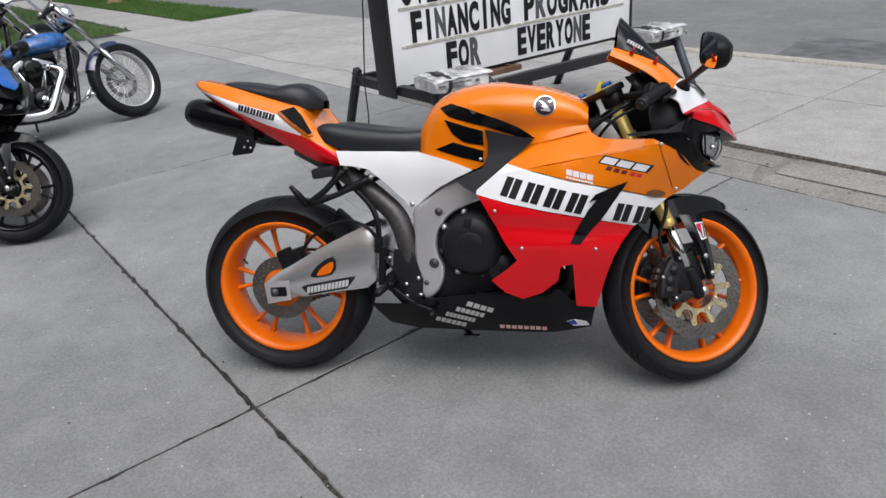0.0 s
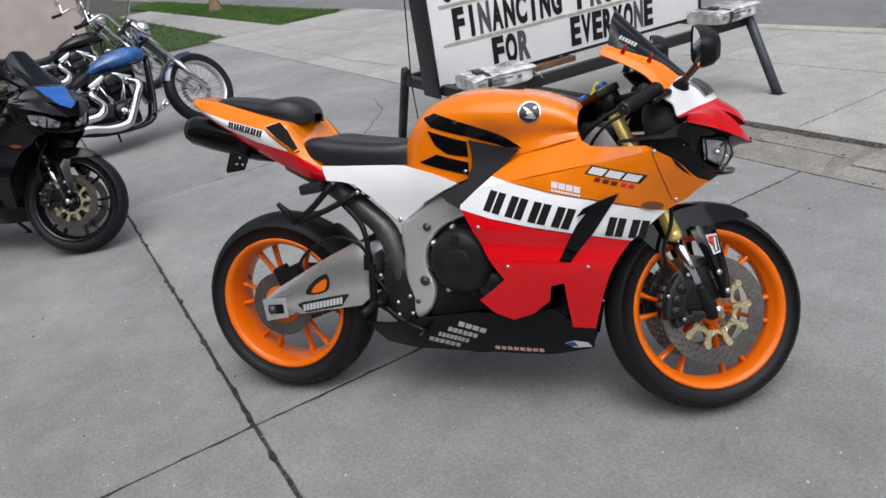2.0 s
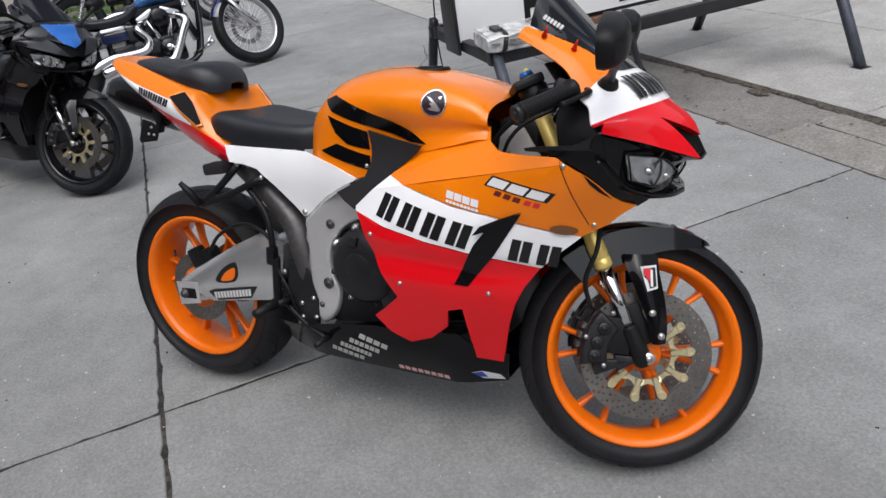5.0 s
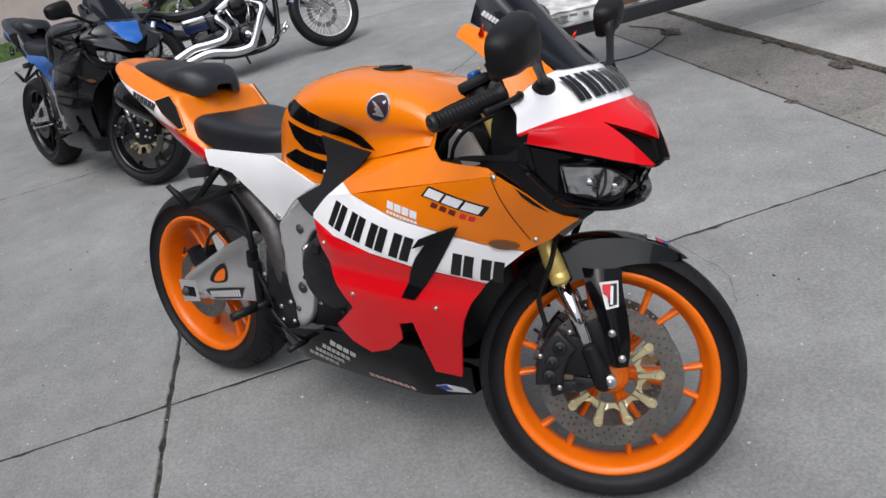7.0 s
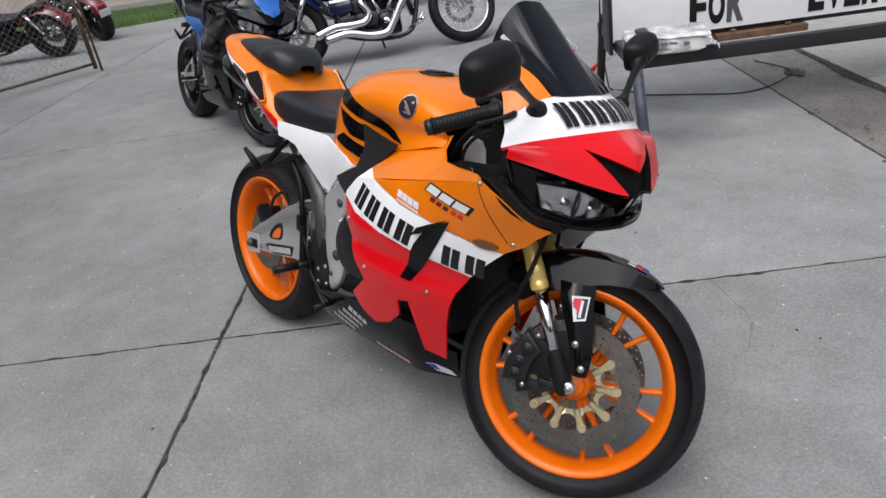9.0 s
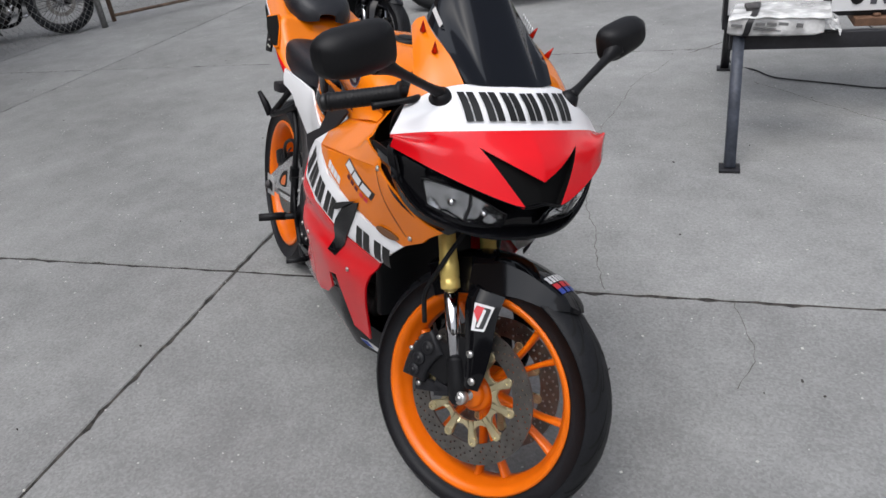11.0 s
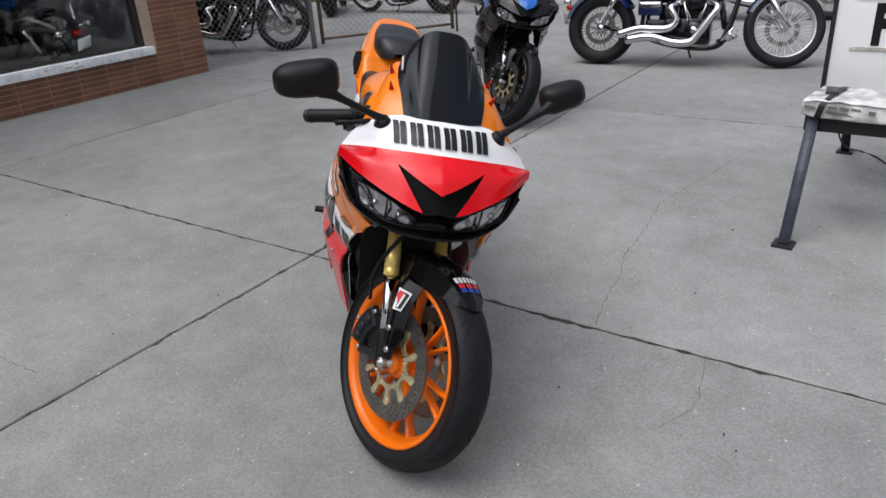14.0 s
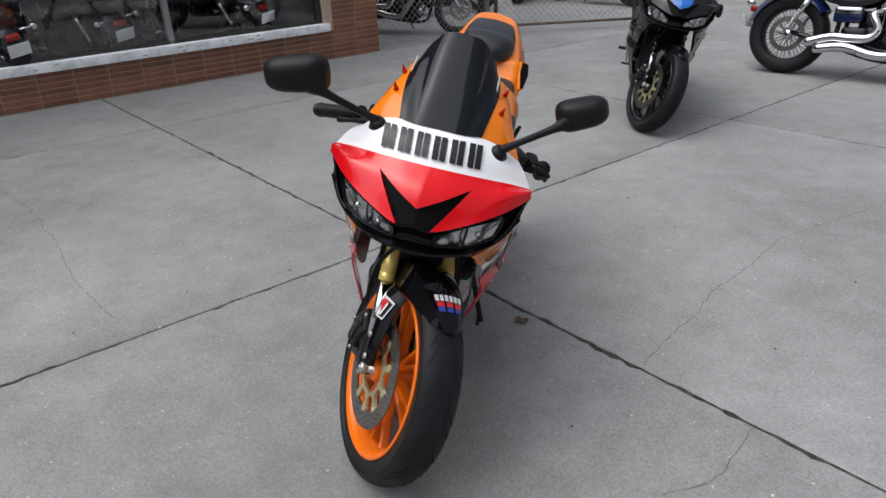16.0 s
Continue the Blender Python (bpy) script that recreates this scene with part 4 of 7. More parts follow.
def decal(bike, name, shapes, depth, mats, parent, side=-1, lift=0.0012):
    """Flat plain shapes laid on a panel: a few as parts of their own, many tiny ones as one."""
    if len(shapes) <= 6:
        for o in shapes:
            part(name, skin(o, depth, 0.008, 0, side=side, lift=lift), mats, parent)
        return
    bm = bmesh.new()
    for o in shapes:
        k = skin(o, depth, 0.02, 0, side=side, lift=lift)
        me = bpy.data.meshes.new("tmp")
        k.to_mesh(me)
        k.free()
        bm.from_mesh(me)
        bpy.data.meshes.remove(me)
    tagged(part(name, bm, mats, parent), kind="stuff")


def screw(bike, parent, place, out=(0, -1, 0), r=0.006, m=None, h=0.004):
    o = Vector(out).normalized()
    bm = bmesh.new()
    cyl(bm, Vector(place), Vector(place) + o * h, r, r * 0.8, n=12)
    cyl(bm, Vector(place) + o * (h - 0.001), Vector(place) + o * (h + 0.0004), r * 0.45, n=6)
    return part("screw", bm, m or BOLT, parent)


def sport_bike(pal, label, at, steer, hero):
    bike = thing("sport_motorcycle", label, "motorcycle", at=at)
    T = steering(steer)

    def front(bm):
        bm.transform(T)
        return bm

    # wheels
    wheel(bike, Vector((WR, 0, RR)), RR, 0.178, Matrix.Identity(4), pal, False)
    wheel(bike, Vector((WF, 0, RF)), RF, 0.112, T, pal, True)

    # side fairings
    for s in (-1, 1):
        cuts = [(0.70, 0.6968, 1.2, 0.7918), (0.69, band(0.69)[0], 1.14, band(1.14)[0]), (0.803, band(0.803)[1], 1.2, band(1.2)[1])]
        f = part("side_fairing", skin(FAIRING, fair_depth, 0.022, 0.005, cuts, fairing_paint, s), [pal["upper"], pal["band"], pal["lower"]], bike, pal["fairing_label"])
        vent = [(1.118, 0.684), (1.066, 0.664), (1.040, 0.642), (1.011, 0.606), (0.984, 0.556), (0.961, 0.507), (0.990, 0.503), (1.018, 0.540), (1.052, 0.581)]
        part("air_scoop", skin(vent, fair_depth, 0.02, 0.003, side=s, lift=0.003), pal["scoop"], f, "gloss black air scoop")
        flap = [(1.122, 0.690), (1.066, 0.668), (1.030, 0.652), (1.012, 0.630), (1.040, 0.640), (1.075, 0.662)]
        part("scoop_lip", skin(flap, lambda x, z: fair_depth(x, z) + 0.012, 0.02, 0.004, side=s, lift=0.0), pal["scoop"], f)
        ind = [(1.200 + 0.027 * math.cos(a), 0.646 + 0.011 * math.sin(a) - 0.003 * math.cos(a)) for a in (2 * math.pi * i / 18 for i in range(18))]
        part("turn_signal", skin(ind, fair_depth, 0.015, 0.004, side=s, lift=0.005), AMBER, f, "dark amber flush turn signal")
        for x, z in ((1.033, 0.485), (0.822, 0.492), (0.745, 0.602), (1.206, 0.790), (1.256, 0.656)):
            screw(bike, f, (x, s * (fair_depth(x, z) - 0.001), z), (0, s, 0), 0.006, pal["screw"])
        if not hero:
            part("paint_panel", skin([(0.690, 0.652), (0.760, 0.712), (0.800, 0.735), (0.805, 0.600), (0.750, 0.560)], fair_depth, 0.03, 0.0, side=s, lift=0.0015), BLUE, f, "blue paint panel")
        if hero:
            word = letters(0.752, 0.650, 0.998, 0.592, 0.054, 4, 0.42, 0.26, True) + letters(1.072, 0.573, 1.185, 0.549, 0.052, 2, 0.30, 0.26, True)
            decal(bike, "sponsor_decal", word, fair_depth, INK, f, s)
            decal(bike, "model_outline", letters(1.035, 0.7405, 1.172, 0.7085, 0.0215, 3, 0.9, 0.02), fair_depth, INK, f, s, 0.0009)
            decal(bike, "model_decal", letters(1.0395, 0.7425, 1.168, 0.7125, 0.016, 3, 0.9, 0.14), fair_depth, DECALWHITE, f, s, 0.0018)
            decal(bike, "number_decal", letters(1.054, 0.7215, 1.116, 0.7055, 0.010, 3, 0.6, 0.3), fair_depth, mat("dark_red_decal", (0.12, 0.01, 0.01)), f, s)
            decal(bike, "number_decal", letters(1.120, 0.7045, 1.156, 0.6955, 0.010, 2, 0.6, 0.3), fair_depth, DECALRED, f, s)
            # the seam is a dark strip on the panel, no gap is cut
            decal(bike, "panel_seam", plain([(1.1965, 0.797), (1.1985, 0.797), (1.248, 0.656), (1.246, 0.656)]), fair_depth, HOLLOW_SHADE, f, s, 0.0006)
            decal(bike, "paint_flash", plain([(1.246, 0.773), (1.268, 0.752), (1.295, 0.717), (1.272, 0.735), (1.257, 0.752)]), fair_depth, GLOSS, f, s)
            small = letters(0.948, 0.709, 1.024, 0.690, 0.016, 4, 0.1, 0.12) + letters(0.948, 0.699, 1.024, 0.680, 0.006, 9, 0.1, 0.2)
            decal(bike, "supplier_decal", small, fair_depth, DECALWHITE, f, s)

    # belly pan
    pan = [(0.322, 0.266), (0.338, 0.244), (0.384, 0.198), (0.50, 0.192), (0.651, 0.189), (0.85, 0.190), (1.026, 0.197), (1.040, 0.288), (0.975, 0.300), (0.930, 0.345), (0.88, 0.345), (0.821, 0.325), (0.70, 0.330), (0.60, 0.318), (0.50, 0.300), (0.416, 0.278)]
    for s in (-1, 1):
        b = part("belly_pan", skin(pan, belly_depth, 0.03, 0.004, side=s), pal["belly"], bike, pal["belly_label"])
        if hero:
            rows4 = [q for i, n in enumerate((2, 3, 4, 3)) for q in letters(0.640 - 0.034 * i, 0.286 - 0.0195 * i, 0.724 - 0.030 * i, 0.262 - 0.0195 * i, 0.0155, n, 0.5, 0.08, True)]
            decal(bike, "supplier_decal", rows4, belly_depth, DECALGREY, b, s)
            decal(bike, "slogan_decal", letters(0.742, 0.203, 0.892, 0.200, 0.014, 8, 0.0, 0.22), belly_depth, DECALPINK, b, s)
            decal(bike, "filter_decal", plain([(0.950, 0.232), (0.972, 0.210), (1.022, 0.203), (1.012, 0.222), (0.975, 0.236)]), belly_depth, DECALWHITE, b, s)
            decal(bike, "filter_decal", plain([(0.952, 0.231), (0.966, 0.216), (0.985, 0.214), (0.975, 0.234)]), belly_depth, DECALBLUE, b, s, 0.0022)
    bm = bmesh.new()
    rows = []
    for x in (0.40, 0.55, 0.75, 0.92, 1.02):
        rows.append([(x, y, 0.19 + 0.03 * (abs(y) / 0.11) ** 3) for y in np.linspace(-belly_depth(x, 0.19) + 0.002, belly_depth(x, 0.19) - 0.002, 9)])
    grid(bm, rows)
    thicken(bm, 0.003)
    part("belly_floor", bm, pal["belly"], bike)

    # tank
    tk = [  # x, top, shoulder half-width and height, widest half-width and height, low half-width and height
        (0.500, 0.800, 0.064, 0.795, 0.094, 0.785, 0.098, 0.762),
        (0.512, 0.850, 0.076, 0.842, 0.114, 0.800, 0.122, 0.755),
        (0.545, 0.905, 0.088, 0.893, 0.134, 0.835, 0.146, 0.748),
        (0.600, 0.942, 0.100, 0.929, 0.156, 0.866, 0.162, 0.735),
        (0.680, 0.962, 0.118, 0.947, 0.168, 0.884, 0.160, 0.715),
        (0.760, 0.965, 0.128, 0.949, 0.172, 0.886, 0.140, 0.766),
        (0.850, 0.955, 0.132, 0.942, 0.170, 0.876, 0.158, 0.786),
        (0.930, 0.937, 0.132, 0.927, 0.166, 0.868, 0.166, 0.806),
        (0.985, 0.914, 0.124, 0.906, 0.160, 0.860, 0.164, 0.820),
        (1.012, 0.896, 0.106, 0.889, 0.156, 0.855, 0.158, 0.822)]
    bm = bmesh.new()
    secs = [[(x, 0, a), (x, -b * 0.55, a - 0.003), (x, -b, c), (x, -(b + d) / 2 - 0.012, (c + e) / 2 + 0.006), (x, -d, e), (x, -(d + g) / 2 + (0.012 if x > 0.72 else 0.0), (e + h) / 2), (x, -g, h)] for x, a, b, c, d, e, g, h in tk]
    loft(bm, secs, 5, 4)
    tank_depth = shell_depth(bm)
    thicken(bm, 0.004)
    tank = part("fuel_tank", bm, pal["upper"], bike, pal["tank_label"])
    for s in (-1, 1):
        for stripe in ([(0.576, 0.898), (0.613, 0.911), (0.66, 0.897), (0.714, 0.878), (0.770, 0.856), (0.816, 0.834), (0.862, 0.804), (0.816, 0.807), (0.765, 0.824), (0.714, 0.842), (0.66, 0.857), (0.606, 0.873)],
                       [(0.592, 0.864), (0.708, 0.829), (0.709, 0.785), (0.650, 0.797), (0.616, 0.822)],
                       [(0.562, 0.775), (0.618, 0.797), (0.708, 0.770), (0.706, 0.735), (0.637, 0.753)]):
            part("tank_stripe", skin(stripe, tank_depth, 0.011, 0.0, side=s, lift=0.0024), pal["stripe"], tank)
        if hero:
            # round wing badge
            ring = lambda r: [(0.889 + r * math.cos(2 * math.pi * i / 28), 0.899 + r * 0.95 * math.sin(2 * math.pi * i / 28)) for i in range(28)]
            bd = part("tank_badge", skin(ring(0.031), tank_depth, 0.012, 0.0, side=s, lift=0.0020), BRUSHED, tank, "round plum badge with a silver rim")
            part("badge_field", skin(ring(0.0275), tank_depth, 0.012, 0.0, side=s, lift=0.0026), PLUM, tank)
            wing = [(0.871, 0.915), (0.881, 0.912), (0.897, 0.899), (0.907, 0.885), (0.903, 0.881), (0.881, 0.885), (0.875, 0.888), (0.887, 0.891), (0.879, 0.899), (0.885, 0.901)]
            part("badge_wing", skin(wing, tank_depth, 0.01, 0.0, side=s, lift=0.0032), BRUSHED, tank)
        screw(bike, tank, (0.698, s * tank_depth(0.698, 0.745), 0.745), (0, s, 0), 0.006, BOLT)
    bm = bmesh.new()
    cyl(bm, (0.80, 0, 0.945), (0.80, 0, 0.964), 0.050, 0.048, 32, 0.003)
    cyl(bm, (0.80, 0, 0.963), (0.80, 0, 0.966), 0.030, n=24, bevel=0.001)
    part("fuel_cap", bm, BLACK, tank)
    for s in (-1, 1):
        part("side_infill", skin([(0.714, 0.834), (0.79, 0.815), (0.857, 0.802), (0.820, 0.768), (0.780, 0.733), (0.733, 0.692), (0.685, 0.648), (0.655, 0.664), (0.630, 0.684), (0.672, 0.706), (0.706, 0.722), (0.722, 0.760), (0.722, 0.800)], infill_depth, 0.025, 0.006, side=s), GREY, bike, "charcoal side infill panel")

    # white side panels under the seat
    for s in (-1, 1):
        p = part("seat_side_panel", skin([(0.248, 0.775), (0.32, 0.772), (0.42, 0.770), (0.506, 0.767), (0.60, 0.742), (0.676, 0.714), (0.625, 0.690), (0.570, 0.660), (0.520, 0.622), (0.484, 0.592), (0.472, 0.592), (0.450, 0.620), (0.400, 0.672), (0.350, 0.716), (0.31, 0.726), (0.262, 0.731)], white_depth, 0.025, 0.006, side=s), pal["seatpanel"], bike, pal["seatpanel_label"])
        screw(bike, p, (0.478, s * (white_depth(0.478, 0.60) - 0.001), 0.603), (0, s, 0), 0.009, BOLT)

    # tail
    tl = [(-0.250, 1.003, 0.034, 1.002, 0.056, 0.992, 0.036, 0.980), (-0.215, 0.998, 0.068, 0.999, 0.094, 0.979, 0.062, 0.950), (-0.11, 0.972, 0.092, 0.978, 0.130, 0.931, 0.092, 0.888),
          (0.0, 0.938, 0.110, 0.946, 0.151, 0.893, 0.114, 0.830), (0.08, 0.914, 0.122, 0.923, 0.163, 0.868, 0.126, 0.789), (0.130, 0.900, 0.128, 0.909, 0.165, 0.850, 0.130, 0.764),
          (0.152, 0.868, 0.128, 0.880, 0.163, 0.832, 0.132, 0.752), (0.185, 0.828, 0.126, 0.838, 0.158, 0.800, 0.136, 0.740), (0.250, 0.770, 0.122, 0.775, 0.150, 0.758, 0.138, 0.724)]
    bm = bmesh.new()
    secs = [[(x, 0, a), (x, -b * 0.6, a + (c - a) * 0.4), (x, -b, c), (x, -(b + d) / 2 - 0.002, (c + e) / 2 + 0.003), (x, -d, e), (x, -(d + g) / 2 - 0.006, (e + h) / 2), (x, -g, h)] for x, a, b, c, d, e, g, h in tl]
    loft(bm, secs, 5, 4)
    tail_depth = shell_depth(bm)

    def tail_lines(x):
        return np.interp(x, [-0.23, -0.085, 0.023, 0.143, 0.25], [0.974, 0.901, 0.860, 0.824, 0.765]), np.interp(x, [-0.23, -0.082, 0.065, 0.137], [0.977, 0.930, 0.891, 0.832])
    knots = (-0.23, -0.085, -0.082, 0.023, 0.065, 0.137, 0.143, 0.25)
    for x in knots[1:-1]:
        bmesh.ops.bisect_plane(bm, geom=bm.verts[:] + bm.edges[:] + bm.faces[:], plane_co=Vector((x, 0, 0)), plane_no=Vector((1, 0, 0)), dist=1e-5)
    for x0, x1 in zip(knots, knots[1:]):
        for z0, z1 in zip(tail_lines(x0 + 1e-4), tail_lines(x1 - 1e-4)):
            near = [f for f in bm.faces if x0 < f.calc_center_median().x < x1]
            geo = near + list({e for f in near for e in f.edges}) + list({v for f in near for v in f.verts})
            bmesh.ops.bisect_plane(bm, geom=geo, plane_co=Vector((x0, 0, z0)), plane_no=Vector((z0 - z1, 0, x1 - x0)).normalized(), dist=1e-5)
    for f in bm.faces:
        c = f.calc_center_median()
        lo, hi = tail_lines(c.x)
        outer = abs(c.y) > np.interp(c.x, [r[0] for r in tl], [r[2] for r in tl]) * (0.80 if c.z < lo else 1.02)
        f.material_index = 0
        if outer and c.z < lo:
            f.material_index = 2
        elif outer and c.z < hi and c.x < 0.14:
            f.material_index = 1
    thicken(bm, 0.004)
    tail = part("tail_cowl", bm, [pal["upper"], pal.get("tailband", pal["band"]), pal["lower"]], bike, pal["tail_label"])

    for s in (-1, 1):
        mouth = [Vector((x, s * y, z)) for x, y, z in ((0.082, 0.172, 0.903), (0.120, 0.150, 0.914), (0.144, 0.150, 0.886), (0.178, 0.163, 0.833), (0.168, 0.172, 0.830), (0.118, 0.180, 0.872))]
        mid = sum(mouth, Vector()) / 6
        out = (mouth[2] - mouth[0]).cross(mouth[4] - mouth[0]).normalized()
        out *= math.copysign(1, out.y * s)
        # the vent is a solid inset, its inner shade given by near-black colour
        for name, m3, grow, lift, deep, say in (("tail_fin", pal["upper"], 1.10, -0.003, 0.030, ""), ("tail_vent", DUCT_SHADE, 1.0, 0.0005, 0.012, "near-black plate drawn as a shaded tail air vent")):
            bm = bmesh.new()
            rim = [mid + (q - mid) * grow + out * lift for q in mouth]
            grid(bm, [[bm_p - out * deep for bm_p in rim], rim], True)
            bm.faces.new([v for v in bm.verts][6:])
            bmesh.ops.recalc_face_normals(bm, faces=bm.faces[:])
            part(name, bm, m3, tail, say)
        if hero:
            decal(bike, "sponsor_decal", letters(-0.074, 0.907, 0.056, 0.872, 0.019, 6, 0.25, 0.16, True), tail_depth, INK, tail, s, 0.0035)
    bm = bmesh.new()
    rows = [[(x, y, z) for y in (-w, -w * 0.5, 0, w * 0.5, w)] for x, w, z in ((-0.19, 0.05, 0.945), (-0.10, 0.075, 0.885), (0.0, 0.095, 0.835), (0.12, 0.11, 0.775), (0.25, 0.115, 0.728))]
    grid(bm, rows)
    thicken(bm, 0.004)
    under = part("under_tail", bm, BLACK, bike)
    for s in (-1, 1):
        p = bmesh.new()
        cyl(p, (0.172, s * 0.03, 0.838), (0.180, s * 0.03, 0.832), 0.006, n=10)
        part("screw", p, DARKBOLT, tail)
    # seats
    bm = bmesh.new()
    st = [(-0.152, 0.988, 0.050, 0.010), (-0.132, 0.995, 0.078, 0.022), (-0.05, 0.988, 0.095, 0.034), (0.025, 0.976, 0.100, 0.042), (0.055, 0.980, 0.102, 0.056), (0.095, 0.983, 0.098, 0.070), (0.130, 0.973, 0.086, 0.070), (0.160, 0.950, 0.060, 0.050), (0.176, 0.926, 0.028, 0.022)]
    loft(bm, [[(x, 0, t), (x, -w * 0.5, t - 0.001), (x, -w * 0.85, t - h * 0.15), (x, -w, t - h * 0.55), (x, -w, t - h)] for x, t, w, h in st], 5, 4)
    thicken(bm, 0.006)
    pil = part("pillion_seat", bm, VINYL, bike, "black vinyl pillion pad")
    bm = bmesh.new()
    st = [(0.160, 0.838, 0.090, 0.012), (0.176, 0.850, 0.126, 0.034), (0.215, 0.860, 0.144, 0.062), (0.30, 0.848, 0.144, 0.078), (0.40, 0.836, 0.138, 0.070), (0.47, 0.832, 0.128, 0.064), (0.512, 0.834, 0.112, 0.066)]
    loft(bm, [[(x, 0, t - 0.012), (x, -w * 0.45, t - 0.006), (x, -w * 0.82, t - 0.004), (x, -w * 0.98, t - h * 0.35), (x, -w, t - h)] for x, t, w, h in st], 5, 4)
    thicken(bm, 0.006)
    part("rider_seat", bm, VINYL, bike, "black vinyl rider seat")

    # frame spars, swingarm
    for s in (-1, 1):
        bm = bmesh.new()
        plate(bm, clip([(0.480, 0.585), (0.525, 0.620), (0.57, 0.653), (0.625, 0.683), (0.68, 0.706), (0.74, 0.733), (0.86, 0.79), (0.86, 0.70), (0.76, 0.648), (0.674, 0.610), (0.625, 0.587), (0.590, 0.562), (0.562, 0.525), (0.551, 0.480), (0.556, 0.440), (0.572, 0.405), (0.570, 0.365), (0.555, 0.325), (0.530, 0.300), (0.505, 0.296), (0.488, 0.340), (0.481, 0.41), (0.482, 0.50), (0.478, 0.555)], 2), s * 0.085, s * 0.138, 0.012, 3)
        fr = part("frame_spar", bm, ALU, bike, "cast aluminium frame spar")
        for x, z, r in ((0.562, 0.580, 0.013), (0.542, 0.415, 0.016), (0.515, 0.350, 0.008)):
            bm = bmesh.new()
            cyl(bm, (x, s * 0.136, z), (x, s * 0.142, z), r, n=20, bevel=0.002)
            cyl(bm, (x, s * 0.141, z), (x, s * 0.1425, z), r * 0.5, n=6)
            part("frame_bolt", bm, PIPE, fr)
        bm = bmesh.new()
        o = [(-0.034, 0.338), (0.018, 0.372), (0.09, 0.412), (0.20, 0.473), (0.305, 0.523), (0.335, 0.515), (0.352, 0.440), (0.342, 0.345), (0.312, 0.320), (0.20, 0.302), (0.105, 0.286), (-0.026, 0.268)]
        bm.free()

        def arm_depth(x, z):
            mid, half = np.interp(x, (-0.034, 0.2, 0.33), (0.303, 0.390, 0.425)), np.interp(x, (-0.034, 0.2, 0.35), (0.036, 0.088, 0.105))
            return 0.130 - 0.020 * min(1.0, abs((z - mid) / half)) ** 2.6 - 0.014 * max(0.0, (x - 0.30) / 0.05) ** 2
        sw = part("swingarm", skin(o, arm_depth, 0.016, 0.032, side=s), BRUSHED, bike, "brushed aluminium swingarm")
        # raised dark plate: the shade inside the arm's opening as colour
        bm = bmesh.new()
        plate(bm, clip([(0.128, 0.368), (0.160, 0.404), (0.206, 0.428), (0.216, 0.398), (0.200, 0.368), (0.140, 0.357)], 2), s * 0.124, s * 0.1318, 0.0)
        part("swingarm_recess", bm, HOLLOW_SHADE, sw)
        # plate on top in the wheel's colour, as if seen through the opening
        bm = bmesh.new()
        plate(bm, clip([(0.150, 0.370), (0.168, 0.392), (0.203, 0.412), (0.207, 0.396), (0.194, 0.373), (0.155, 0.364)], 2), s * 0.125, s * 0.1326, 0.0)
        part("swingarm_recess", bm, pal["recess"], sw)
        bm = bmesh.new()
        plate(bm, [(-0.038, 0.335), (0.05, 0.345), (0.052, 0.278), (-0.030, 0.262)], s * 0.127, s * 0.132, 0.004)
        ad = part("axle_adjuster", bm, ALU, sw)
        bm = bmesh.new()
        box(bm, (0.012, s * 0.132, 0.305), (0.055, 0.006, 0.032), (0, -4, 0), 0.003)
        part("adjuster_slot", bm, BLACK, sw)
        bm = bmesh.new()
        cyl(bm, (0.0, s * 0.132, 0.305), (0.0, s * 0.144, 0.305), 0.014, n=6)
        cyl(bm, (0.0, s * 0.143, 0.305), (0.0, s * 0.149, 0.305), 0.009, n=16)
        part("axle_nut", bm, PIPE, sw)
        if hero:
            sd = lambda x, z: arm_depth(x, z) + 0.0004
            decal(bike, "brand_decal", plain([(0.092, 0.322), (0.110, 0.290), (0.245, 0.318), (0.280, 0.362), (0.250, 0.358), (0.11, 0.330)]), sd, INK, sw, s)
            decal(bike, "brand_decal", letters(0.104, 0.297, 0.250, 0.327, 0.025, 6, 0.25, 0.10, True), sd, DECALWHITE, sw, s, 0.0024)
    bm = bmesh.new()
    box(bm, (0.33, 0, 0.44), (0.07, 0.21, 0.12), (0, 10, 0), 0.02)
    part("swingarm_bridge", bm, BRUSHED, bike)
    bm = bmesh.new()
    hug = []
    for a in np.linspace(radians(8), radians(52), 8):
        r = RR + 0.016
        hug.append([(r * math.cos(a) + WR, y, RR + r * math.sin(a) - 0.06 * (abs(y) / 0.1) ** 2) for y in np.linspace(-0.098, 0.098, 9)])
    grid(bm, hug)
    thicken(bm, 0.003)
    part("rear_hugger", bm, BLACK, bike, "matt black rear hugger")
    # chain on the left
    bm = bmesh.new()
    for i in range(26):
        for z0, z1 in ((0.405, 0.395), (0.205, 0.335)):
            x = 0.0 + 0.42 * i / 25
            z = z0 + (z1 - z0) * i / 25
            box(bm, (x, 0.087, z), (0.014, 0.010, 0.010), (0, 0, 0), 0.0)
    part("chain", bm, PIPE, bike)

    # rear brake
    bm = bmesh.new()
    box(bm, (0.055, -0.085, 0.405), (0.085, 0.05, 0.06), (0, -25, 0), 0.01)
    box(bm, (0.035, -0.10, 0.420), (0.05, 0.03, 0.05), (0, -25, 0), 0.008)
    box(bm, (0.03, -0.09, 0.36), (0.03, 0.012, 0.09), (0, 0, 0), 0.003)
    part("rear_caliper", bm, BLACK, bike)
    bm = bmesh.new()
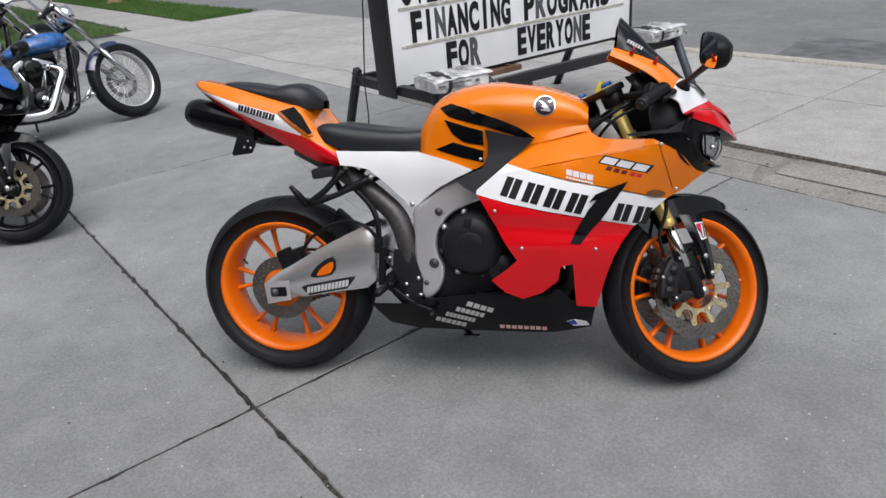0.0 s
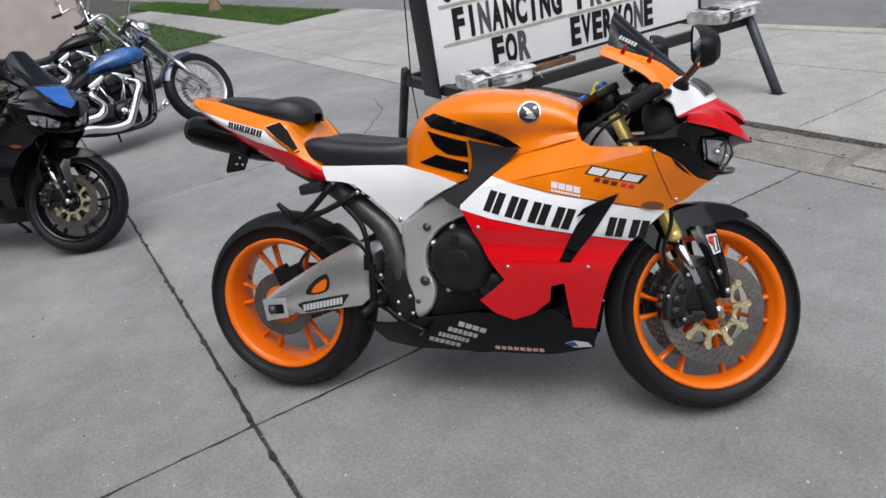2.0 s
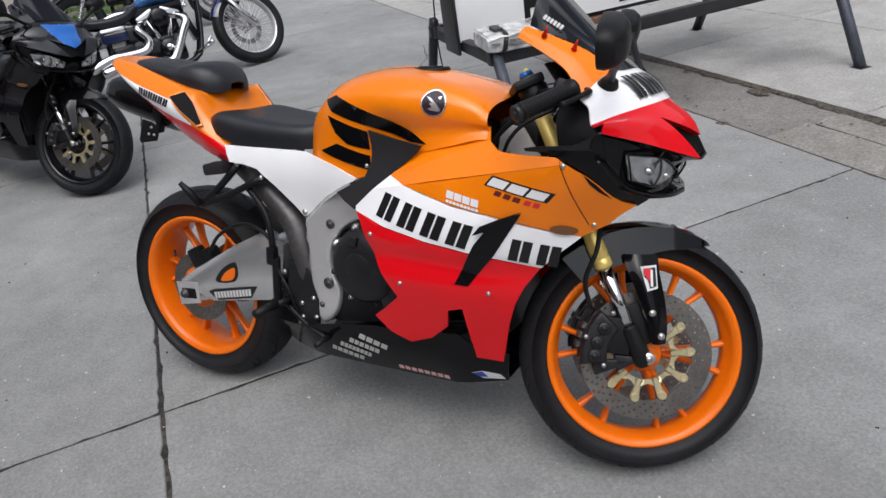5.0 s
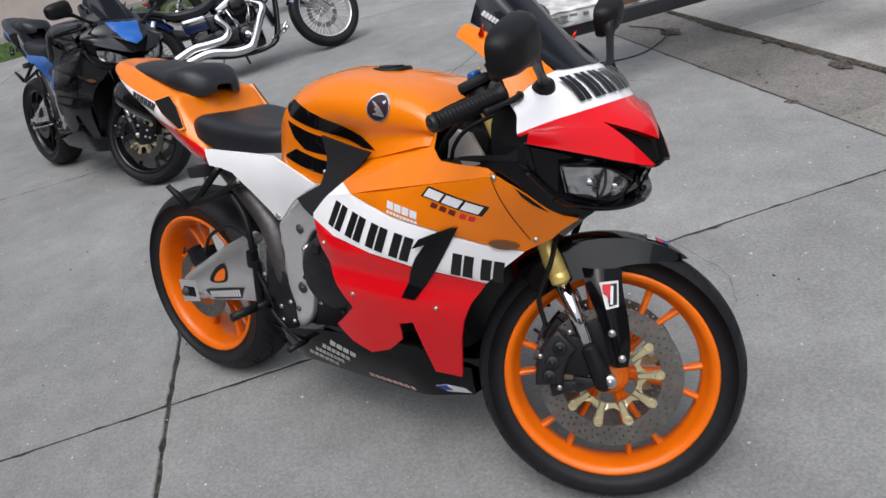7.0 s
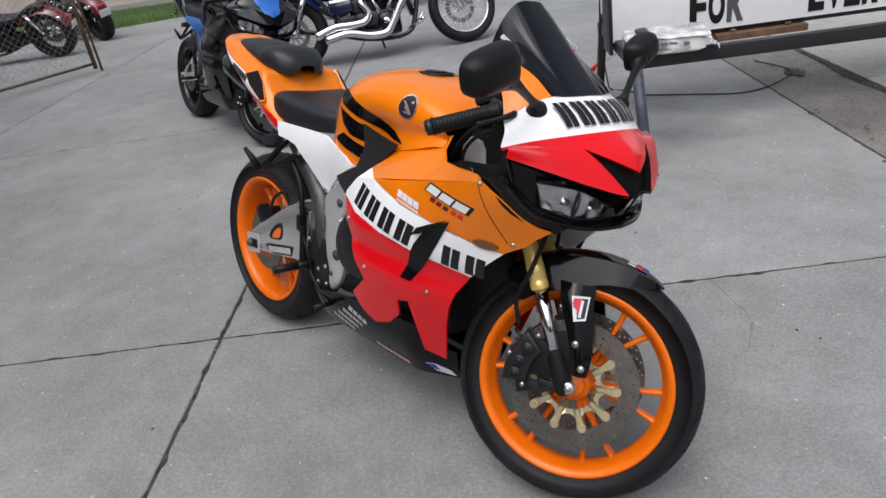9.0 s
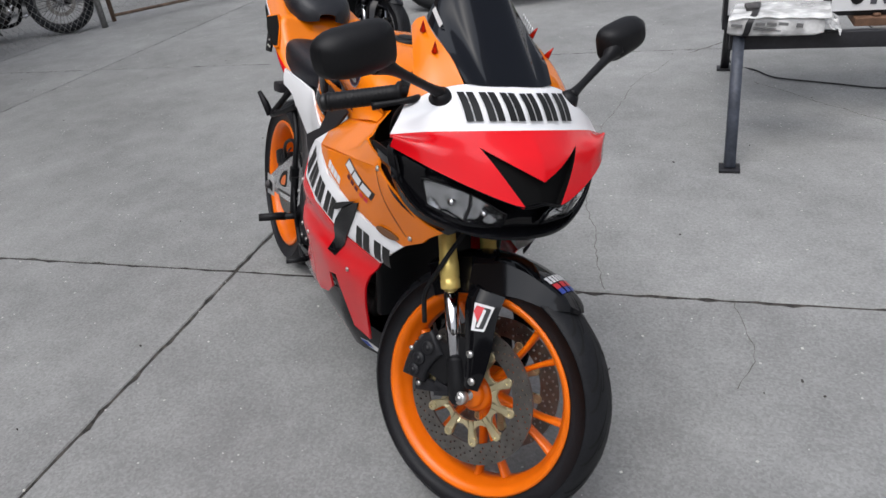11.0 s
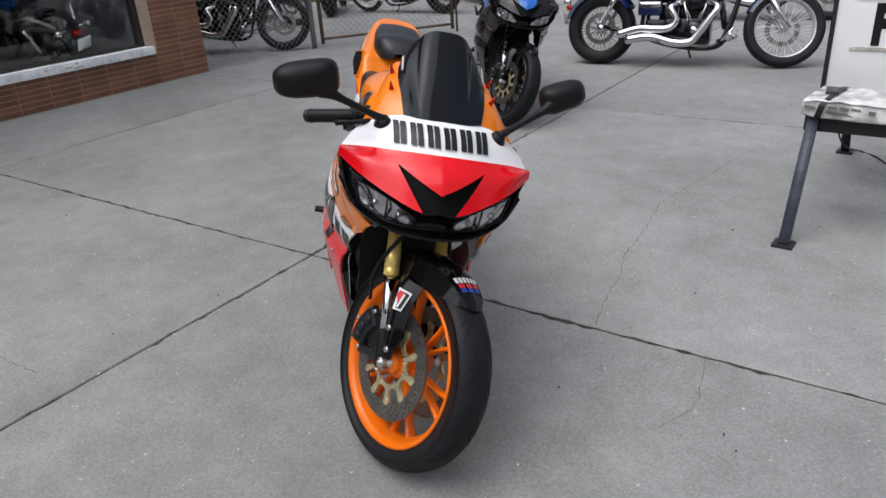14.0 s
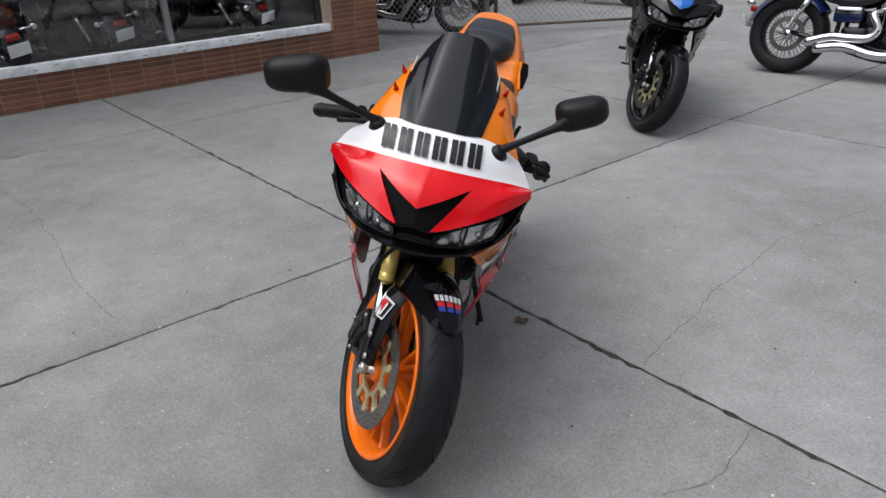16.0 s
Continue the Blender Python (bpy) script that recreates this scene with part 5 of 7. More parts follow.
    tube(bm, [(0.08, -0.10, 0.425), (0.15, -0.12, 0.50), (0.25, -0.125, 0.545), (0.32, -0.125, 0.53), (0.355, -0.12, 0.49)], 0.0055, 8, 6)
    part("brake_hose", bm, BLACK, bike)

    # engine
    bm = bmesh.new()
    box(bm, (0.68, 0, 0.44), (0.36, 0.24, 0.26), (0, -8, 0), 0.03)
    box(bm, (0.78, 0, 0.60), (0.26, 0.22, 0.22), (0, 25, 0), 0.03)
    box(bm, (0.52, 0, 0.40), (0.18, 0.18, 0.18), (0, 0, 0), 0.03)
    eng = part("engine_block", bm, ENGINE, bike, "black cast engine block")
    for s in (-1, 1):
        bm = bmesh.new()
        lathe(bm, [(0.002, s * 0.178), (0.050, s * 0.178), (0.078, s * 0.172), (0.094, s * 0.158), (0.100, s * 0.140), (0.104, s * 0.118)], (0.668, 0, 0.480), 40)
        part("clutch_cover", bm, ENGINE, eng)
        bm = bmesh.new()
        lathe(bm, [(0.002, s * 0.1815), (0.030, s * 0.1815), (0.036, s * 0.179), (0.040, s * 0.172)], (0.662, 0, 0.487), 30)
        box(bm, (0.655, s * 0.176, 0.555), (0.022, 0.014, 0.024), (0, 10, 0), 0.003)
        part("cover_boss", bm, ENGINE, eng)
        for k in range(8):
            a = radians(45 * k + 15)
            bm = bmesh.new()
            x, z = 0.668 + 0.103 * math.cos(a), 0.480 + 0.103 * math.sin(a)
            cyl(bm, (x, s * 0.12, z), (x, s * 0.147, z), 0.009, n=10)
            cyl(bm, (x, s * 0.147, z), (x, s * 0.153, z), 0.006, n=6)
            part("cover_bolt", bm, BOLT if k in (2, 3, 5) else ENGINE, eng)
        bm = bmesh.new()
        lathe(bm, [(0.002, s * 0.160), (0.040, s * 0.160), (0.046, s * 0.150), (0.048, s * 0.120)], (0.755, 0, 0.405), 24)
        part("pump_cover", bm, ENGINE, eng)
    bm = bmesh.new()
    box(bm, (1.00, 0, 0.51), (0.03, 0.25, 0.33), (0, -14, 0), 0.008)
    rad = part("radiator", bm, BLACK, bike)
    for k in range(4):
        y = -0.09 + 0.06 * k
        bm = bmesh.new()
        tube(bm, [(0.90, y, 0.52), (0.965, y, 0.44), (0.95, y * 0.9, 0.32), (0.85, y * 0.7, 0.26), (0.65, y * 0.5 - 0.01, 0.25)], 0.019, 10, 5)
        part("exhaust_header", bm, PIPE, bike)
    bm = bmesh.new()
    box(bm, (0.80, 0, 0.74), (0.30, 0.20, 0.20), (0, 0, 0), 0.03)
    box(bm, (1.02, 0, 0.70), (0.12, 0.28, 0.16), (0, -20, 0), 0.03)
    part("airbox", bm, BLACK, bike)
    for s in (-1, 1):
        bm = bmesh.new()
        plate(bm, [(1.012, 0.770), (1.022, 0.822), (1.046, 0.846), (1.078, 0.840), (1.116, 0.780), (1.06, 0.765)], s * 0.094, s * 0.106, 0.005)
        part("head_casting", bm, ALU, bike, "silver cast steering head")
    bm = bmesh.new()
    box(bm, (1.05, 0, 0.80), (0.10, 0.15, 0.10), (0, 10, 0), 0.02)
    for s in (-1, 1):
        tube(bm, [(1.0, s * 0.115, 0.79), (1.03, s * 0.125, 0.83), (1.075, s * 0.13, 0.868), (1.13, s * 0.12, 0.90)], 0.006, 8, 5)
        tube(bm, [(1.035, s * 0.118, 0.785), (1.055, s * 0.13, 0.82), (1.09, s * 0.13, 0.855), (1.15, s * 0.11, 0.885)], 0.0045, 8, 5)
    part("wiring_loom", bm, BLACK, bike)

    # exhaust
    bm = bmesh.new()
    tube(bm, [(0.50, -0.06, 0.29), (0.462, -0.10, 0.36), (0.455, -0.112, 0.455), (0.425, -0.108, 0.552), (0.355, -0.098, 0.622), (0.225, -0.08, 0.715), (0.10, -0.068, 0.785)], [0.026, 0.030, 0.034, 0.034, 0.033, 0.033, 0.036], 16, 6)
    mid = part("exhaust_pipe", bm, PIPE, bike, "dulled grey exhaust mid pipe")
    bm = bmesh.new()
    a, b = Vector((-0.290, -0.035, 0.902)), Vector((0.085, -0.050, 0.810))
    d = (b - a).normalized()
    tube(bm, [a + d * f for f in (0.0, 0.004, 0.02, 0.026, 0.10, 0.28, 0.33, 0.36)], [0.034, 0.040, 0.046, 0.049, 0.052, 0.052, 0.045, 0.036], 28, 0)
    muf = part("silencer", bm, pal["muffler"], bike, "gloss black carbon silencer")
    bm = bmesh.new()
    lathe(bm, [(0.012, 0.004), (0.030, 0.0), (0.034, -0.003), (0.034, 0.006)], (0, 0, 0), 24)
    bm.transform(Matrix.Translation(a) @ d.to_track_quat("Y", "Z").to_matrix().to_4x4())
    part("silencer_cap", bm, BLACK, muf)
    bm = bmesh.new()
    k = a + d * 0.235
    tube(bm, [k - d * 0.010, k + d * 0.010], 0.0545, 28, 0, False)
    box(bm, (k.x + 0.005, k.y - 0.045, k.z - 0.03), (0.018, 0.02, 0.06), (0, 15, 0), 0.003)
    part("silencer_clamp", bm, BLACK, muf)
    bm = bmesh.new()
    plate(bm, [(-0.086, 0.830), (-0.050, 0.822), (-0.026, 0.808), (-0.028, 0.795), (-0.042, 0.768), (-0.106, 0.760), (-0.111, 0.768)], -0.128, -0.122, 0.002)
    pb = part("silencer_hanger", bm, BLACK, bike, "black hanger bracket under the tail")
    for x, z in ((-0.052, 0.808), (-0.066, 0.788), (-0.045, 0.786)):
        screw(bike, pb, (x, -0.128, z), (0, -1, 0), 0.004, BOLT)

    # foot rests and rear set
    for s in (-1, 1):
        bm = bmesh.new()
        tube(bm, [(0.272, s * 0.135, 0.722), (0.210, s * 0.158, 0.655), (0.150, s * 0.165, 0.608)], [0.011, 0.010, 0.012], 10, 3)
        tube(bm, [(0.352, s * 0.135, 0.690), (0.250, s * 0.158, 0.640), (0.150, s * 0.165, 0.608)], [0.011, 0.009, 0.012], 10, 3)
        tube(bm, [(0.18, s * 0.163, 0.628), (0.225, s * 0.16, 0.632)], 0.008, 8)
        br = part("pillion_bracket", bm, BLACK, bike, "black pillion footrest bracket")
        screw(bike, br, (0.272, s * 0.144, 0.722), (0, s, 0), 0.008, BOLT)
        screw(bike, br, (0.352, s * 0.144, 0.690), (0, s, 0), 0.008, BOLT)
        bm = bmesh.new()
        tube(bm, [(0.148, s * 0.172, 0.605), (0.128, s * 0.185, 0.640), (0.108, s * 0.20, 0.672)], [0.012, 0.011, 0.007], 10)
        part("pillion_peg", bm, BLACK, br)
        bm = bmesh.new()
        plate(bm, [(0.415, 0.46), (0.475, 0.45), (0.505, 0.36), (0.50, 0.29), (0.45, 0.275), (0.41, 0.31), (0.375, 0.33), (0.37, 0.36), (0.405, 0.39)], s * 0.130, s * 0.142, 0.004)
        heel = part("rearset_plate", bm, ENGINE, bike, "black rear-set plate")
        for x, z in ((0.49, 0.365), (0.495, 0.31), (0.45, 0.345), (0.45, 0.305), (0.40, 0.43), (0.38, 0.40)):
            screw(bike, heel, (x, s * 0.142, z), (0, s, 0), 0.0075, BOLT)
        bm = bmesh.new()
        tube(bm, [(0.415, s * 0.14, 0.355), (0.405, s * 0.175, 0.352), (0.392, s * 0.19, 0.350)], 0.010, 10)
        tube(bm, [(0.395, s * 0.180, 0.350), (0.385, s * 0.262, 0.350)], [0.013, 0.012], 12)
        part("footrest", bm, BLACK, heel)
        bm = bmesh.new()
        tube(bm, [(0.40, s * 0.148, 0.34), (0.47, s * 0.155, 0.29), (0.54, s * 0.165, 0.265)], 0.007, 8, 4)
        cyl(bm, (0.54, s * 0.150, 0.265), (0.54, s * 0.215, 0.268), 0.008, n=10)
        part("foot_lever", bm, BLACK if s < 0 else ALU, heel)
        if s < 0:
            bm = bmesh.new()
            cyl(bm, (0.372, -0.150, 0.345), (0.380, -0.150, 0.47), 0.012, n=12)
            box(bm, (0.368, -0.150, 0.475), (0.024, 0.026, 0.05), (0, 4, 0), 0.005)
            part("master_cylinder", bm, BLACK, heel)
            bm = bmesh.new()
            tube(bm, [(0.37, -0.148, 0.495), (0.366, -0.146, 0.55), (0.345, -0.14, 0.60), (0.29, -0.135, 0.66)], 0.009, 10, 5)
            part("reservoir_hose", bm, BLACK, bike)
            bm = bmesh.new()
            box(bm, (0.205, -0.145, 0.708), (0.075, 0.05, 0.032), (0, -8, 0), 0.008)
            part("fluid_reservoir", bm, GREY, bike, "grey brake fluid reservoir")
            bm = bmesh.new()
            tube(bm, [(0.385, -0.155, 0.44), (0.42, -0.160, 0.39), (0.445, -0.158, 0.33)], 0.004, 8)
            part("brake_switch_rod", bm, BLACK, heel)
    # side stand
    bm = bmesh.new()
    foot = pal["stand"]
    tube(bm, [(0.50, 0.13, 0.26), (0.50, 0.155, 0.20), foot], [0.013, 0.011, 0.010], 10)
    box(bm, (foot[0], foot[1], foot[2] + 0.004), (0.06, 0.045, 0.010), (-14, 0, 0), 0.003)
    part("side_stand", bm, BLACK, bike, "black side stand, lowered")

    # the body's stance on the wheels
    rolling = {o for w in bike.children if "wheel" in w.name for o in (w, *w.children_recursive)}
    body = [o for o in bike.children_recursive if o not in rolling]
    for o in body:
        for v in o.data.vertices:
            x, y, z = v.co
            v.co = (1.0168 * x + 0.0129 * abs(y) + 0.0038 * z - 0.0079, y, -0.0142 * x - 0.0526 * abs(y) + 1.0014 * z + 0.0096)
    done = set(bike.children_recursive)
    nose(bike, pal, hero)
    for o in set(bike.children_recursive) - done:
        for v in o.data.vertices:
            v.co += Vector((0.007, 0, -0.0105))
    front_end(bike, pal, T, front, hero)
    return bike

# ---- cruiser motorcycle ----
# Own axes as above: x ahead from the rear axle, y to the left, z up.
def cruiser(pal, label, at, steer=14, group=""):
    bike = thing("cruiser_motorcycle", label, "motorcycle", group, at=at)
    rake = radians(33)
    wf, rf, rr = 1.61, 0.335, 0.325
    head = Vector((wf + 0.16, 0, 0))
    up = Vector((-math.sin(rake), 0, math.cos(rake)))
    T = Matrix.Translation(head) @ Matrix.Rotation(radians(steer), 4, up) @ Matrix.Translation(-head)

    def front(bm):
        bm.transform(T)
        return bm

    def put(bm, c, f):
        bm.transform(Matrix.Translation(c))
        return front(bm) if f else bm
    for c, r, w, rim, f, name in ((Vector((wf, 0, rf)), rf, 0.062, 0.246, True, "front_wheel"), (Vector((0, 0, rr)), rr, 0.100, 0.212, False, "rear_wheel")):
        bm = bmesh.new()
        cyl(bm, (0, -0.05, 0), (0, 0.05, 0), 0.035, n=18, bevel=0.005)
        hub = part(name, put(bm, c, f), CHROME, bike)
        bm = bmesh.new()
        prof = [(rim + 0.006, -w * 0.72)] + [(rim + 0.02 + (r - rim - 0.02) * math.cos(a * 1.35) ** 0.55 if abs(a) < 1 else rim + 0.02, w * math.sin(a * 1.45)) for a in np.linspace(-0.98, 0.98, 13)] + [(rim + 0.006, w * 0.72)]
        lathe(bm, prof, n=56)
        part("tyre", put(bm, c, f), RUBBER, hub)
        bm = bmesh.new()
        lathe(bm, [(rim + 0.009, -w * 0.735), (rim + 0.002, -w * 0.70), (rim - 0.008, -w * 0.35), (rim - 0.008, w * 0.35), (rim + 0.002, w * 0.70), (rim + 0.009, w * 0.735)], n=48)
        part("rim", put(bm, c, f), pal.get("wheel", ALU) if f else BLACK, hub)
        for k in range(40):
            bm = bmesh.new()
            a = 2 * math.pi * k / 40
            s = 1 if k % 2 else -1
            b = a + (0.5 if (k // 2) % 2 else -0.5)
            tube(bm, [(0.034 * math.cos(b), s * 0.040, 0.034 * math.sin(b)), ((rim - 0.014) * math.cos(a), s * 0.006, (rim - 0.014) * math.sin(a))], 0.0024, 5, 0, False)
            part("spoke", put(bm, c, f), pal.get("wheel", ALU) if f else BLACK, hub)
        bm = bmesh.new()
        side = 0.0595 if f else -0.0595
        lathe(bm, [(0.105, side - 0.0025), (0.146, side - 0.0025), (0.146, side + 0.0025), (0.105, side + 0.0025)], n=40, close=True)
        part("brake_disc", put(bm, c, f), STEEL, hub)
    ax = Vector((wf, 0, rf))
    for s in (-1, 1):
        o = ax + Vector((0, s * 0.098, 0))
        bm = bmesh.new()
        cyl(bm, o - up * 0.03, o + up * 0.30, 0.029, n=18, bevel=0.004)
        leg = part("fork_slider", front(bm), CHROME, bike)
        bm = bmesh.new()
        cyl(bm, o + up * 0.30, o + up * 0.82, 0.0215, n=16)
        part("fork_tube", front(bm), CHROME, leg)
        bm = bmesh.new()
        cyl(bm, o + up * 0.60, o + up * 0.78, 0.030, n=16, bevel=0.003)
        part("fork_cover", front(bm), CHROME, leg)
    bm = bmesh.new()
    rows = []
    for a in np.linspace(radians(84), radians(158), 14):
        rows.append([ax + Vector(((rf + 0.02 - 0.05 * abs(u) ** 2.4) * math.cos(a), 0.062 * u, (rf + 0.02 - 0.05 * abs(u) ** 2.4) * math.sin(a))) for u in np.linspace(-1, 1, 9)])
    grid(bm, rows)
    thicken(bm, 0.004)
    part("front_fender", front(bm), pal["paint"], bike)
    bm = bmesh.new()
    rows = []
    for a in np.linspace(radians(35), radians(165), 18):
        rows.append([Vector(((rr + 0.04 - 0.06 * abs(u) ** 3) * math.cos(a), 0.12 * u, rr + (rr + 0.04 - 0.06 * abs(u) ** 3) * math.sin(a))) for u in np.linspace(-1, 1, 9)])
    grid(bm, rows)
    thicken(bm, 0.005)
    fender = part("rear_fender", bm, pal["paint"], bike)
    bm = bmesh.new()
    box(bm, (-0.33, 0, 0.52), (0.05, 0.11, 0.05), (0, -20, 0), 0.015)
    part("tail_light", bm, REDLENS, fender)
    bm = bmesh.new()
    box(bm, (-0.375, 0, 0.42), (0.006, 0.18, 0.11), (0, -20, 0), 0.002)
    part("plate_holder", bm, DECALWHITE, fender)
    for s in (-1, 1):
        bm = bmesh.new()
        cyl(bm, (-0.30, s * 0.09, 0.56), (-0.30, s * 0.19, 0.56), 0.010, n=10)
        cyl(bm, (-0.33, s * 0.20, 0.56), (-0.27, s * 0.20, 0.56), 0.026, n=16, bevel=0.006)
        part("turn_signal", bm, CHROME, fender)
    # tank, seats
    bm = bmesh.new()
    st = [(0.70, 0.715, 0.055, 0.05), (0.76, 0.755, 0.095, 0.085), (0.86, 0.800, 0.130, 0.13), (0.98, 0.825, 0.142, 0.15), (1.10, 0.832, 0.130, 0.15), (1.19, 0.818, 0.095, 0.13), (1.23, 0.79, 0.045, 0.08)]
    loft(bm, [[(x, 0, t), (x, -w * 0.6, t - 0.012), (x, -w, t - h * 0.5), (x, -w * 0.92, t - h * 0.85), (x, -w * 0.5, t - h)] for x, t, w, h in st], 4, 4)
    thicken(bm, 0.004)
    tank = part("fuel_tank", bm, pal["tank"], bike)
    bm = bmesh.new()
    cyl(bm, (0.95, -0.05, 0.815), (0.95, -0.05, 0.838), 0.034, n=18, bevel=0.004)
    part("fuel_cap", bm, CHROME, tank)
    bm = bmesh.new()
    st = [(-0.08, 0.735, 0.10, 0.05), (-0.02, 0.755, 0.12, 0.06), (0.14, 0.735, 0.12, 0.06), (0.22, 0.70, 0.13, 0.05), (0.30, 0.660, 0.16, 0.07), (0.45, 0.645, 0.17, 0.08), (0.60, 0.660, 0.14, 0.08), (0.72, 0.715, 0.07, 0.06)]
    loft(bm, [[(x, 0, t), (x, -w * 0.6, t - 0.003), (x, -w * 0.95, t - h * 0.35), (x, -w * 0.9, t - h)] for x, t, w, h in st], 4, 4)
    thicken(bm, 0.006)
    part("seat", bm, VINYL, bike)
    # frame
    bm = bmesh.new()
    for s in (-1, 1):
        tube(bm, [(0.05, s * 0.10, 0.34), (0.35, s * 0.12, 0.27), (0.70, s * 0.12, 0.17), (1.05, s * 0.12, 0.17), (1.16, s * 0.08, 0.35), (1.24, s * 0.03, 0.72)], 0.019, 10, 4)
        tube(bm, [(0.25, s * 0.10, 0.62), (0.55, s * 0.08, 0.62), (0.80, s * 0.03, 0.72), (1.22, 0, 0.76)], 0.019, 10, 4)
        tube(bm, [(0.40, s * 0.12, 0.27), (0.42, s * 0.12, 0.58)], 0.019, 10)
    part("frame", bm, BLACKPAINT, bike)
    # engine
    bm = bmesh.new()
    box(bm, (0.80, 0, 0.30), (0.42, 0.22, 0.24), (0, 0, 0), 0.05)
    eng = part("engine_case", bm, pal.get("engine", BLACKPAINT), bike)
    for word, at_c, dims, ry, bev in (("cylinder_base", (0.86, 0, 0.46), (0.30, 0.12, 0.24), 0, 0.03), ("oil_cooler", (1.10, 0, 0.44), (0.05, 0.16, 0.24), -14, 0.01), ("gearbox", (0.52, 0, 0.33), (0.20, 0.20, 0.16), 0, 0.04),
                                      ("rocker_bridge", (0.86, 0, 0.63), (0.46, 0.09, 0.16), 0, 0.02), ("oil_tank", (0.62, 0, 0.44), (0.16, 0.16, 0.20), 0, 0.03)):
        bm = bmesh.new()
        box(bm, at_c, dims, (0, ry, 0), bev)
        part(word, bm, pal.get("engine", BLACKPAINT), eng)
    bm = bmesh.new()
    cyl(bm, (0.87, -0.10, 0.31), (0.87, -0.145, 0.31), 0.085, 0.075, 30, 0.008)
    part("cam_cover", bm, BLACKPAINT, eng)
    bm = bmesh.new()
    cyl(bm, (0.87, -0.143, 0.31), (0.87, -0.152, 0.31), 0.030, n=20, bevel=0.003)
    part("cover_boss", bm, CHROME, eng)
    for lean_x in (-24, 24):
        d = Vector((math.sin(radians(lean_x)), 0, math.cos(radians(lean_x))))
        b0 = Vector((0.86, 0, 0.36))
        bm = bmesh.new()
        fins = [b0] + [b0 + d * (0.036 + 0.019 * k + e) for k in range(9) for e in (0, 0.0005, 0.008, 0.0085)] + [b0 + d * 0.22]
        tube(bm, fins, [0.066] + [0.066, 0.082, 0.082, 0.066] * 9 + [0.066], 18)
        part("cylinder", bm, BLACKPAINT, eng)
        bm = bmesh.new()
        q = b0 + d * 0.245
        box(bm, q, (0.17, 0.19, 0.085), (0, lean_x, 0), 0.025)
        part("rocker_cover", bm, CHROME, eng)
        for dy in (-0.085, -0.10):
            bm = bmesh.new()
            x0 = Vector((0.86 + lean_x * (0.0018 if dy < -0.09 else 0.0006), dy - 0.005, 0.37))
            cyl(bm, x0, q + Vector((0, dy, -0.03)), 0.011, n=10)
            part("pushrod_tube", bm, CHROME, eng)
    bm = bmesh.new()
    lathe(bm, [(0.002, -0.165), (0.055, -0.165), (0.078, -0.155), (0.082, -0.125), (0.078, -0.105)], (0.86, 0, 0.56), 28)
    part("air_cleaner", bm, pal.get("cleaner", BLACKPAINT), eng)
    # exhausts, both swept to the rear
    for pts in ([(0.72, -0.10, 0.54), (0.66, -0.165, 0.50), (0.715, -0.175, 0.40), (0.665, -0.18, 0.325), (0.52, -0.185, 0.315), (0.38, -0.19, 0.315), (0.20, -0.195, 0.26)],
                [(1.00, -0.10, 0.56), (1.06, -0.165, 0.50), (1.00, -0.18, 0.40), (0.90, -0.185, 0.25), (0.84, -0.19, 0.200), (0.70, -0.19, 0.200), (0.50, -0.195, 0.245), (0.28, -0.195, 0.215)]):
        bm = bmesh.new()
        tube(bm, pts, [0.026, 0.032, 0.035] + [0.037] * (len(pts) - 4) + [0.040], 14, 6)
        part("exhaust_pipe", bm, CHROME, bike)
    for s in (-1, 1):
        bm = bmesh.new()
        cyl(bm, (0.02, s * 0.155, 0.36), (0.16, s * 0.155, 0.62), 0.014, n=10)
        cyl(bm, (0.09, s * 0.155, 0.49), (0.16, s * 0.155, 0.62), 0.026, n=14)
        for k in range(9):
            q = Vector((0.03, s * 0.155, 0.38)).lerp(Vector((0.10, s * 0.155, 0.51)), k / 8)
            dd = Vector((0.14, 0, 0.26)).normalized()
            tube(bm, [q - dd * 0.003, q + dd * 0.003], 0.027, 12)
        part("shock_absorber", bm, CHROME, bike)
    bm = bmesh.new()
    box(bm, (0.47, -0.13, 0.50), (0.22, 0.07, 0.13), (0, 0, 0), 0.03)
    part("oil_tank", bm, pal["paint"], bike)
    bm = bmesh.new()
    box(bm, (0.47, -0.155, 0.53), (0.20, 0.05, 0.055), (0, 0, 0), 0.02)
    part("side_cover", bm, CHROME, bike)
    # bars and lamp
    top = ax + up * 0.80
    bm = bmesh.new()
    tube(bm, [top + Vector((-0.02, 0, 0)), top + Vector((0.0, -0.10, 0.04)), top + Vector((0.02, -0.30, 0.22)), top + Vector((-0.12, -0.40, 0.20))], 0.0125, 10, 6)
    tube(bm, [top + Vector((-0.02, 0, 0)), top + Vector((0.0, 0.10, 0.04)), top + Vector((0.02, 0.30, 0.22)), top + Vector((-0.12, 0.40, 0.20))], 0.0125, 10, 6)
    bars = part("handlebar", front(bm), CHROME, bike)
    for s in (-1, 1):
        bm = bmesh.new()
        cyl(bm, top + Vector((-0.10, s * 0.392, 0.20)), top + Vector((-0.22, s * 0.44, 0.185)), 0.018, n=12)
        part("grip", front(bm), BLACK, bars)
        bm = bmesh.new()
        tube(bm, [top + Vector((-0.10, s * 0.37, 0.21)), top + Vector((-0.08, s * 0.40, 0.34))], 0.006, 8)
        box(bm, top + Vector((-0.09, s * 0.43, 0.36)), (0.025, 0.12, 0.07), (0, 0, 0), 0.012)
        part("mirror", front(bm), CHROME, bars)
    bm = bmesh.new()
    c = ax + up * 0.70 + Vector((0.10, 0, 0.02))
